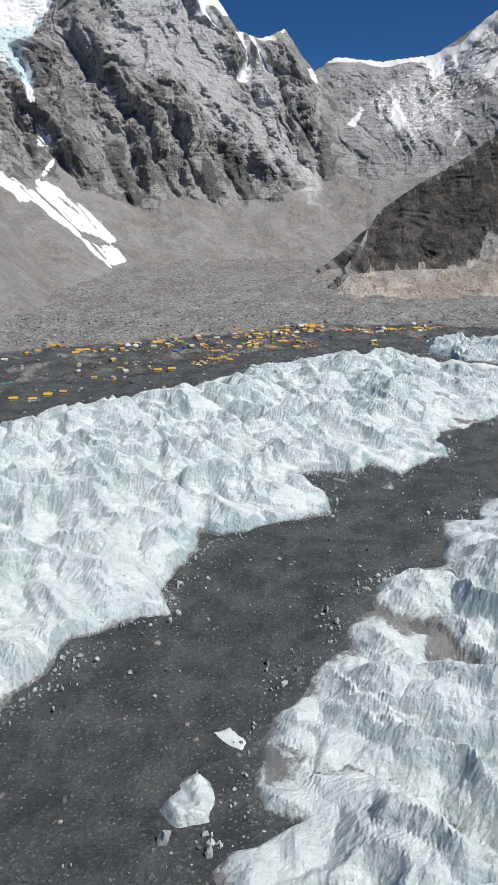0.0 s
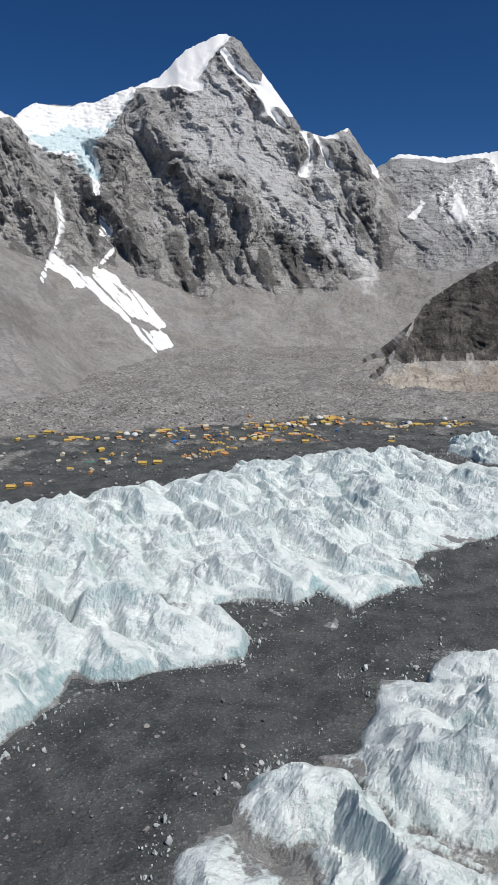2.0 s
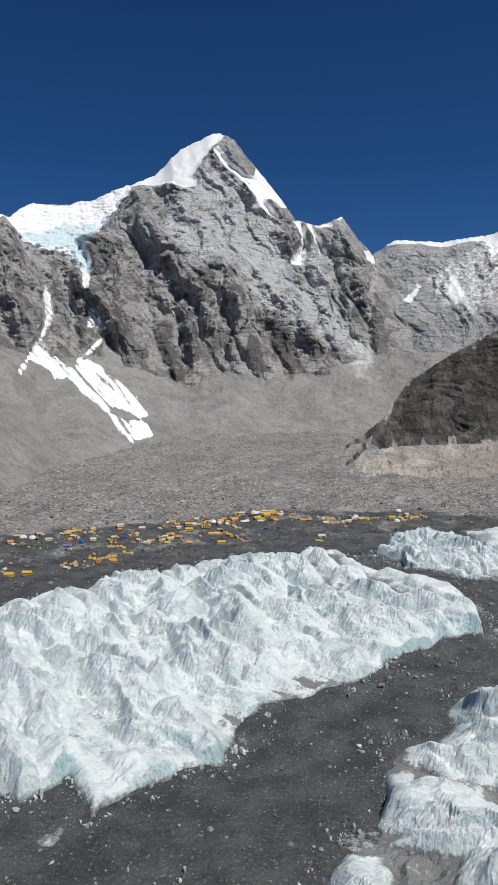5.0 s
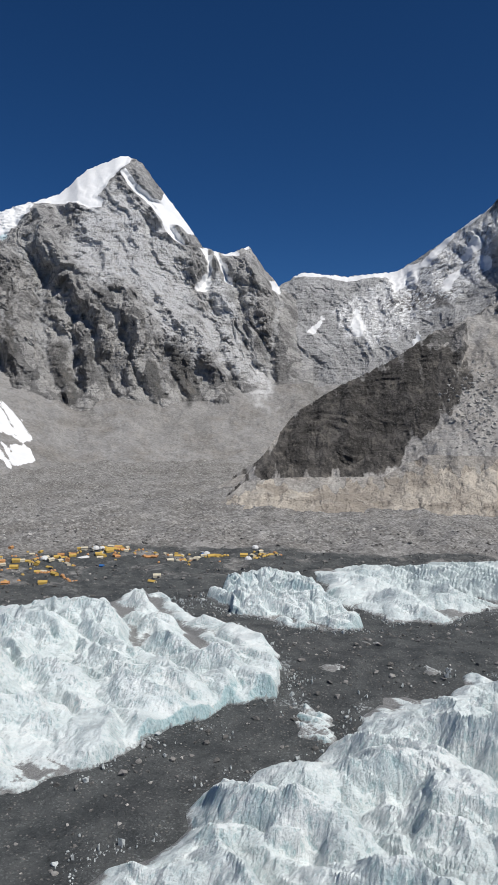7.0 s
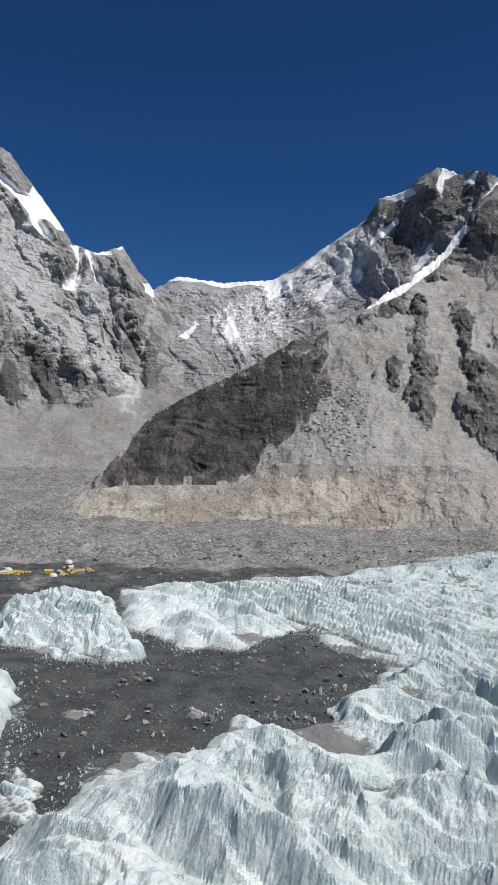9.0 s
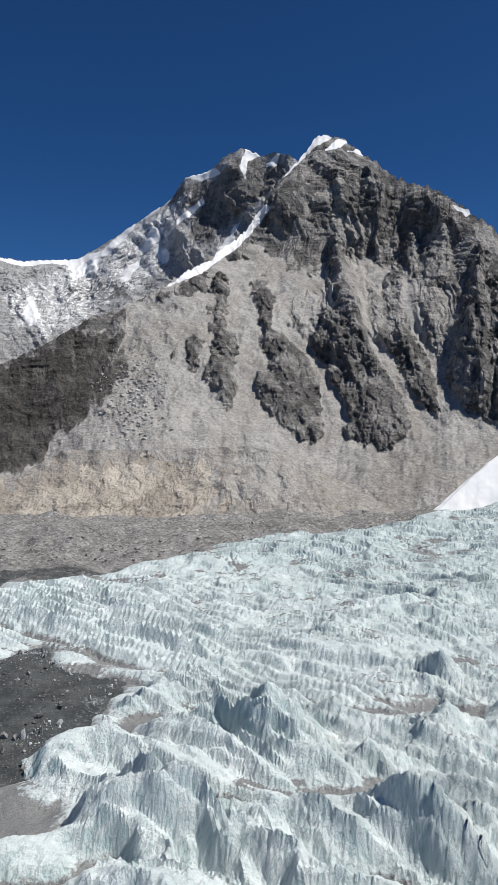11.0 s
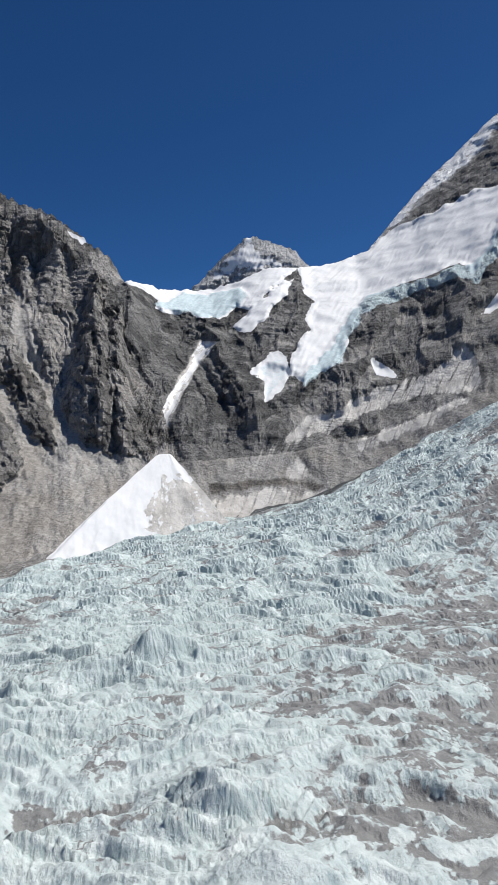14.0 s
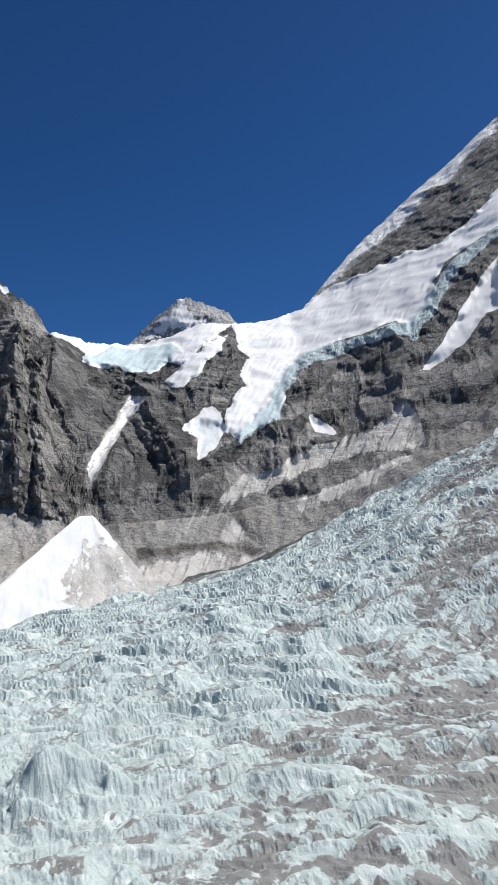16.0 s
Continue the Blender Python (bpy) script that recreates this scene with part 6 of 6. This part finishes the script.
def on_gravel(n, box, margin=1.5):
    x = rng.uniform(box[0], box[2], n)
    y = rng.uniform(box[1], box[3], n)
    ice = np.maximum(np.maximum(inside_distance(x, y, BAND), inside_distance(x, y, ICEFALL)), inside_distance(x, y, ISLET))
    clump = fbm(x / 40, y / 40, 3, 51) + 0.6 * rng.normal(size=n)
    keep = (ice < -margin) & (clump > -0.25)
    return x[keep], y[keep], ice[keep]


x, y, ice = on_gravel(16000, (-60, 60, 330, 540))
size = 0.16 + 0.42 * rng.random(len(x)) ** 3
scatter("gravel_stones", "loose grey and pale stones strewn over dark gravel", "stones", x, y, size, size * 0.7, STONE, rng)
x, y, ice = on_gravel(9000, (-330, 330, 420, 760))
size = 0.35 + 0.9 * rng.random(len(x)) ** 3
scatter("camp_stones", "loose boulders and stones around the tent camp", "stones", x, y, size, size * 0.7, STONE, rng)
a = np.radians(rng.uniform(-42, 36, 13000))
r = rng.uniform(560, 1420, 13000)
x, y = CX + r * np.sin(a), CY + r * np.cos(a)
far = (side_of(x, y, CAMP_EDGE) > 0) & (fbm(x / 90, y / 90, 3, 53) + 0.5 * rng.normal(size=len(x)) > -0.1)
x, y = x[far], y[far]
size = 0.45 + 1.3 * rng.random(len(x)) ** 5
scatter("fan_boulders", "grey boulders scattered over the broad rubble fan", "boulders", x, y, size, size * 0.75, PALE_STONE, rng)
size = 0.7 + 2.0 * rng.random(len(field_a)) ** 3
scatter("slope_boulders", "grey blocks strewn over the scree below the dark spur", "boulders", CX + field_r * np.sin(np.radians(field_a)), CY + field_r * np.cos(np.radians(field_a)), size, size * 0.8, PALE_STONE, rng, 0.4, field_z)
x, y = rng.uniform(-70, 330, 110000), rng.uniform(60, 540, 110000)
ice = np.maximum(np.maximum(inside_distance(x, y, BAND), inside_distance(x, y, ICEFALL)), inside_distance(x, y, ISLET))
rim = (ice < 0.5) & (ice > -13) & (fbm(x / 22, y / 22, 3, 57) - 0.11 * np.abs(ice) + 0.25 * rng.normal(size=len(x)) > -0.15)
x, y = x[rim], y[rim]
size = np.where(rng.random(len(x)) < 0.09, 0.3 + 0.5 * rng.random(len(x)), 0.08 + 0.3 * rng.random(len(x)) ** 3)
scatter("ice_rubble", "broken white ice chips along the glacier's edge", "ice rubble", x, y, size, size * (0.6 + 1.6 * rng.random(len(x)) ** 2), CHIP, rng)


x, y = rng.uniform(-70, 330, 60000), rng.uniform(60, 540, 60000)
ice = np.maximum(np.maximum(inside_distance(x, y, BAND), inside_distance(x, y, ICEFALL)), inside_distance(x, y, ISLET))
lean = (ice < 0.3) & (ice > -24) & (fbm(x / 16, y / 16, 3, 59) - 0.045 * np.abs(ice) + 0.18 * rng.normal(size=len(x)) > 0.3)
x, y = x[lean], y[lean]
size = 0.1 + 0.28 * rng.random(len(x)) ** 2
scatter("ice_shards", "upright white ice shards left standing on dark gravel", "ice shards", x, y, size, size * (1.2 + 2.2 * rng.random(len(x)) ** 2), CHIP, rng)


def boulder_mesh(seed):
    bm = bmesh.new()
    bmesh.ops.create_icosphere(bm, subdivisions=2, radius=1.0)
    for v in bm.verts:
        k = 1 + 0.34 * noise.noise(v.co * 1.1 + Vector((seed * 7.1, 0, 0))) + 0.12 * noise.noise(v.co * 3.0 + Vector((0, seed * 3.3, 0)))
        v.co = Vector((v.co.x * k * 1.15, v.co.y * k, max(v.co.z * k * 0.72, -0.35)))
    me = bpy.data.meshes.new("boulder")
    bm.to_mesh(me)
    bm.free()
    me.materials.append(BOULDER)
    return me


BOULDER = plain("boulder_stone", (0.33, 0.32, 0.305), 0.85, 0.55, 0.8, 0.2)
shapes = [boulder_mesh(k) for k in range(6)]
bx, by, ice = on_gravel(420, (-50, 85, 320, 530), 3.0)
for k in range(min(110, len(bx))):
    ob = new("boulder", shapes[k % 6])
    d = 0.3 + 0.6 * rng.random() ** 2
    ob.matrix_world = pose(bx[k], by[k], float(surface_height(bx[k:k + 1], by[k:k + 1])[0]) + 0.12 * d, 0, 0, rng.random() * 360) @ Matrix.Diagonal((d, d, d, 1))
    tagged(ob, "pale grey angular boulder lying on dark gravel", "boulder", "boulders on the gravel")


# ---- the tent camp ----
def part(name, bm, material, parent, label=""):
    me = bpy.data.meshes.new(name)
    bm.to_mesh(me)
    bm.free()
    me.materials.append(material)
    ob = new(name, me)
    ob.parent = parent
    if label:
        ob["label"] = label
    return ob


def solid(points, faces):
    bm = bmesh.new()
    vs = [bm.verts.new(p) for p in points]
    for f in faces:
        bm.faces.new([vs[i] for i in f])
    bmesh.ops.recalc_face_normals(bm, faces=bm.faces)
    return bm


YELLOW = plain("yellow_tent_cloth", (0.62, 0.42, 0.11), 0.65, 0.3, 0.9)
ORANGE = plain("orange_tent_cloth", (0.60, 0.31, 0.13), 0.65, 0.3, 0.9)
CREAM_CLOTH = plain("cream_tent_cloth", (0.66, 0.60, 0.46), 0.7, 0.25, 0.9)
WHITE_CLOTH = plain("white_tent_cloth", (0.72, 0.73, 0.73), 0.6, 0.15, 0.9)
BLUE_CLOTH = plain("blue_tarpaulin", (0.04, 0.16, 0.42), 0.6, 0.3, 0.9)
GREEN_CLOTH = plain("green_tarpaulin", (0.05, 0.28, 0.20), 0.6, 0.3, 0.9)
DARK_CLOTH = plain("dark_mesh_cloth", (0.10, 0.08, 0.06), 0.8, 0.3, 0.9)
POLE = plain("grey_tent_pole", (0.35, 0.35, 0.36), 0.4, 0.2, 2.0)


def ridge_tent(label, cloth, length, width, eave, top, wall=None):
    """A walled tent with a pitched roof that overhangs, a door flap and ridge pole ends."""
    e = thing("ridge_tent", label, "tent", "tents of the camp")
    l, w = length / 2, width / 2
    part("wall", solid([(-l, -w, -0.3), (l, -w, -0.3), (l, w, -0.3), (-l, w, -0.3), (-l, -w, eave), (l, -w, eave), (l, w, eave), (-l, w, eave), (-l, 0, top - 0.06), (l, 0, top - 0.06)],
                       [(0, 1, 5, 4), (3, 2, 6, 7), (0, 3, 7, 8, 4), (1, 2, 6, 9, 5), (0, 1, 2, 3)]), wall or cloth, e)
    o, d = 0.22, 0.05
    part("roof", solid([(-l - o, -w - o, eave - 0.12), (l + o, -w - o, eave - 0.12), (l + o, 0, top), (-l - o, 0, top), (l + o, w + o, eave - 0.12), (-l - o, w + o, eave - 0.12),
                        (-l - o, -w - o, eave - 0.12 - d), (l + o, -w - o, eave - 0.12 - d), (l + o, 0, top - d), (-l - o, 0, top - d), (l + o, w + o, eave - 0.12 - d), (-l - o, w + o, eave - 0.12 - d)],
                       [(0, 1, 2, 3), (3, 2, 4, 5), (6, 7, 8, 9), (9, 8, 10, 11), (0, 1, 7, 6), (5, 4, 10, 11), (0, 3, 9, 6), (3, 5, 11, 9), (1, 2, 8, 7), (2, 4, 10, 8)]), cloth, e)
    part("door", solid([(l + 0.03, -0.5, -0.1), (l + 0.06, 0.5, -0.1), (l + 0.06, 0.4, eave + 0.1), (l + 0.03, -0.4, eave + 0.1), (l + 0.0, 0.0, -0.1)], [(0, 1, 2, 3), (0, 3, 2, 1, 4)]), DARK_CLOTH, e, "dark door opening")
    return e


def dome_tent(label, cloth, radius, height, ribs=4, name="dome_tent", long=1.0):
    """A round tent with a drawn cloth between its poles, an entrance and pole sleeves."""
    e = thing(name, label, "tent", "tents of the camp")
    bm = bmesh.new()
    rings, segs = 6, ribs * 4
    grid = []
    for i in range(rings):
        f = i / (rings - 1) * math.pi / 2 * 0.94
        row = []
        for j in range(segs):
            a = 2 * math.pi * j / segs
            pull = 1 - 0.05 * (1 - abs(math.cos(a * ribs)))
            row.append(bm.verts.new((radius * long * math.cos(f) * math.cos(a) * pull, radius * math.cos(f) * math.sin(a) * pull, height * math.sin(f) * pull - (0.15 if i == 0 else 0))))
        grid.append(row)
    for i in range(rings - 1):
        for j in range(segs):
            bm.faces.new((grid[i][j], grid[i][(j + 1) % segs], grid[i + 1][(j + 1) % segs], grid[i + 1][j]))
    bm.faces.new(grid[-1])
    part("canopy", bm, cloth, e)
    k = radius * long
    part("entrance", solid([(k * 0.99, -0.3 * radius, -0.1), (k * 0.99, 0.3 * radius, -0.1), (k * 0.9, 0.2 * radius, 0.48 * height), (k * 0.9, -0.2 * radius, 0.48 * height), (k * 1.12, 0, -0.1), (k * 0.98, 0, 0.5 * height)],
                           [(0, 4, 5, 3), (4, 1, 2, 5), (3, 5, 2), (0, 3, 2, 1)]), DARK_CLOTH if ribs < 6 else cloth, e, "small entrance flap")
    for q in range(2):
        bm = bmesh.new()
        prev = None
        for i in range(9):
            f = math.pi * i / 8
            c, sn = math.cos(f), math.sin(f)
            a = math.pi * (0.25 + 0.5 * q)
            p = Vector((radius * long * c * math.cos(a), radius * c * math.sin(a), height * sn * 1.005)) * 1.012
            ring = [bm.verts.new(p + Vector(o) * 0.04) for o in ((1, 0, 0.6), (-0.5, 0.9, 0.6), (-0.5, -0.9, -0.6))]
            if prev:
                for m in range(3):
                    bm.faces.new((prev[m], prev[(m + 1) % 3], ring[(m + 1) % 3], ring[m]))
            prev = ring
        part("pole", bm, POLE, e)
    return e


def tunnel_tent(label, cloth, length, radius):
    e = thing("tunnel_tent", label, "tent", "tents of the camp")
    n = max(3, round(length / 1.6))
    bm = bmesh.new()
    prev = None
    for i in range(n * 2 + 1):
        k = radius * (1.0 if i % 2 == 0 else 0.93) * (0.6 if i in (0, n * 2) else 1)
        row = [bm.verts.new((-length / 2 + length * i / (n * 2), k * math.cos(math.pi * j / 8), k * 0.95 * math.sin(math.pi * j / 8) - (0.2 if j in (0, 8) else 0))) for j in range(9)]
        if prev:
            for j in range(8):
                bm.faces.new((prev[j], prev[j + 1], row[j + 1], row[j]))
        else:
            first = row
        prev = row
    bm.faces.new(first)
    bm.faces.new(list(reversed(prev)))
    part("canopy", bm, cloth, e)
    for i in range(0, n + 1, 2):
        bm = bmesh.new()
        x = -length / 2 + length * i / n
        a = [bm.verts.new((x - 0.05, radius * 1.02 * math.cos(math.pi * j / 8), radius * 0.98 * math.sin(math.pi * j / 8))) for j in range(9)]
        b = [bm.verts.new((x + 0.05, radius * 1.02 * math.cos(math.pi * j / 8), radius * 0.98 * math.sin(math.pi * j / 8))) for j in range(9)]
        c = [bm.verts.new((x, radius * 0.97 * math.cos(math.pi * j / 8), radius * 0.93 * math.sin(math.pi * j / 8))) for j in range(9)]
        for j in range(8):
            bm.faces.new((a[j], a[j + 1], b[j + 1], b[j]))
            bm.faces.new((b[j], b[j + 1], c[j + 1], c[j]))
            bm.faces.new((c[j], c[j + 1], a[j + 1], a[j]))
        part("hoop", bm, cloth, e)
    return e


def pitch(model, x, y, turn, scale=1.0):
    """Set a tent on the ground; the first copy is the model itself."""
    z = float(surface_height(np.array([x]), np.array([y]))[0])
    m = pose(x, y, z + 0.05, 0, 0, turn)
    ob = copy_thing(model, m)
    ob.scale = (scale, scale, scale)
    return ob


MODELS = {
    "box_yellow": ridge_tent("yellow walled tent with a pitched roof on the rubble", YELLOW, 5.6, 3.4, 1.5, 2.5),
    "box_cream": ridge_tent("long yellow tent with cream walls on the rubble", YELLOW, 5.2, 3.2, 1.4, 2.3, CREAM_CLOTH),
    "box_orange": ridge_tent("orange walled tent with a pitched roof on the rubble", ORANGE, 4.8, 3.2, 1.4, 2.3),
    "box_white": ridge_tent("off-white walled tent with a pitched roof", CREAM_CLOTH, 5.0, 3.2, 1.4, 2.3),
    "box_blue": ridge_tent("blue tarpaulin tent among yellow ones", BLUE_CLOTH, 4.0, 3.2, 1.5, 2.4),
    "dome_yellow": dome_tent("small yellow dome tent on the rubble", YELLOW, 1.35, 1.35),
    "dome_orange": dome_tent("small orange dome tent on the rubble", ORANGE, 1.35, 1.35),
    "dome_white": dome_tent("large white round dome tent", WHITE_CLOTH, 2.9, 2.7, 6),
    "tunnel_white": tunnel_tent("long white tunnel tent with ribbed hoops", WHITE_CLOTH, 11.0, 2.1),
    "tunnel_yellow": tunnel_tent("long low yellow tunnel tent", YELLOW, 13.0, 1.5),
    "tarp_green": tunnel_tent("low green tarpaulin shelter", GREEN_CLOTH, 9.0, 0.7),
}
BOX_TENTS = {
    "box_yellow": [(-131, 396, 10), (-115, 408, 5), (-59, 469, 8), (-50, 471, 2), (-146, 543, 0), (-126, 528, 12), (37, 561, 8), (6, 608, 4), (9, 595, 6), (125, 646, 15), (129, 650, -20), (56, 648, 20), (58, 668, 0), (147, 643, 5)],
    "box_cream": [(-121, 398, 20), (-157, 541, 5), (-118, 530, 0), (-100, 565, 15), (-22, 573, 80), (98, 564, -30)],
    "box_orange": [(-107, 412, 0), (-54, 536, 30), (-7, 556, 10), (2, 569, -10), (18, 555, 0), (25, 640, 8), (33, 640, 0), (83, 641, 10), (88, 638, -15), (58, 664, 5)],
}
OTHER_TENTS = {
    "box_white": [(-169, 501, 10), (-42, 603, 30), (-26, 603, 5), (-11, 620, 0), (35, 663, 10), (52, 672, -10), (100, 624, 30), (99, 575, 10)],
    "box_blue": [(-53, 534, 20)],
    "dome_white": [(-93, 559, 0), (-87, 560, 40), (22, 613, 200), (150, 640, 220), (154, 684, 210), (121, 657, 190), (48, 660, 200), (46, 650, 230)],
    "tunnel_white": [(41, 634, 55)],
    "tunnel_yellow": [(-74, 594, 45)],
    "tarp_green": [(-91, 467, 25), (-147, 435, 10)],
}
for key, rows in list(BOX_TENTS.items()) + list(OTHER_TENTS.items()):
    for x, y, turn in rows:
        pitch(MODELS[key], x, y, turn, 0.86)
# rows of small dome tents, and looser ones between them
for x0, y0, x1, y1, n, key in ((-27, 502, -15, 511, 8, "dome_yellow"), (-27, 533, -19, 539, 6, "dome_yellow"), (-14, 523, -8, 518, 4, "dome_yellow"), (154, 643, 164, 648, 7, "dome_yellow"), (153, 647, 163, 652, 7, "dome_yellow"),
                               (26, 586, 36, 588, 6, "dome_orange"), (44, 574, 53, 570, 6, "dome_orange"), (106, 644, 114, 611, 6, "dome_yellow"), (12, 622, 22, 634, 6, "dome_orange"), (-38, 487, -32, 492, 4, "dome_orange"), (130, 640, 137, 639, 4, "dome_yellow")):
    for k in range(n):
        f = k / max(n - 1, 1)
        pitch(MODELS[key], x0 + (x1 - x0) * f + rng.normal() * 0.3, y0 + (y1 - y0) * f + rng.normal() * 0.3, rng.random() * 360, 0.75 + 0.25 * rng.random())
CLUSTERS = [(15, 605, 26, 22, 30), (60, 655, 18, 12, 22), (115, 640, 22, 14, 22), (-10, 560, 24, 14, 18), (-130, 535, 30, 14, 14), (-30, 500, 18, 14, 12), (160, 660, 16, 14, 12), (-90, 480, 40, 25, 14), (-60, 590, 30, 15, 14),
            (80, 650, 60, 16, 30), (-40, 560, 70, 40, 34), (30, 640, 40, 14, 20)]
for cx, cy, sx, sy, n in CLUSTERS:
    for k in range(n):
        key = ("dome_yellow", "dome_orange", "dome_yellow", "box_orange", "box_white", "box_white", "dome_orange", "box_yellow", "box_cream", "box_blue", "tarp_green")[int(rng.random() * 9.4)]
        pitch(MODELS[key], cx + rng.normal() * sx * 0.6, cy + rng.normal() * sy * 0.6, rng.random() * 360, 0.6 + 0.25 * rng.random())
for model in MODELS.values():
    for child in list(model.children_recursive):
        bpy.data.objects.remove(child)
    bpy.data.objects.remove(model)
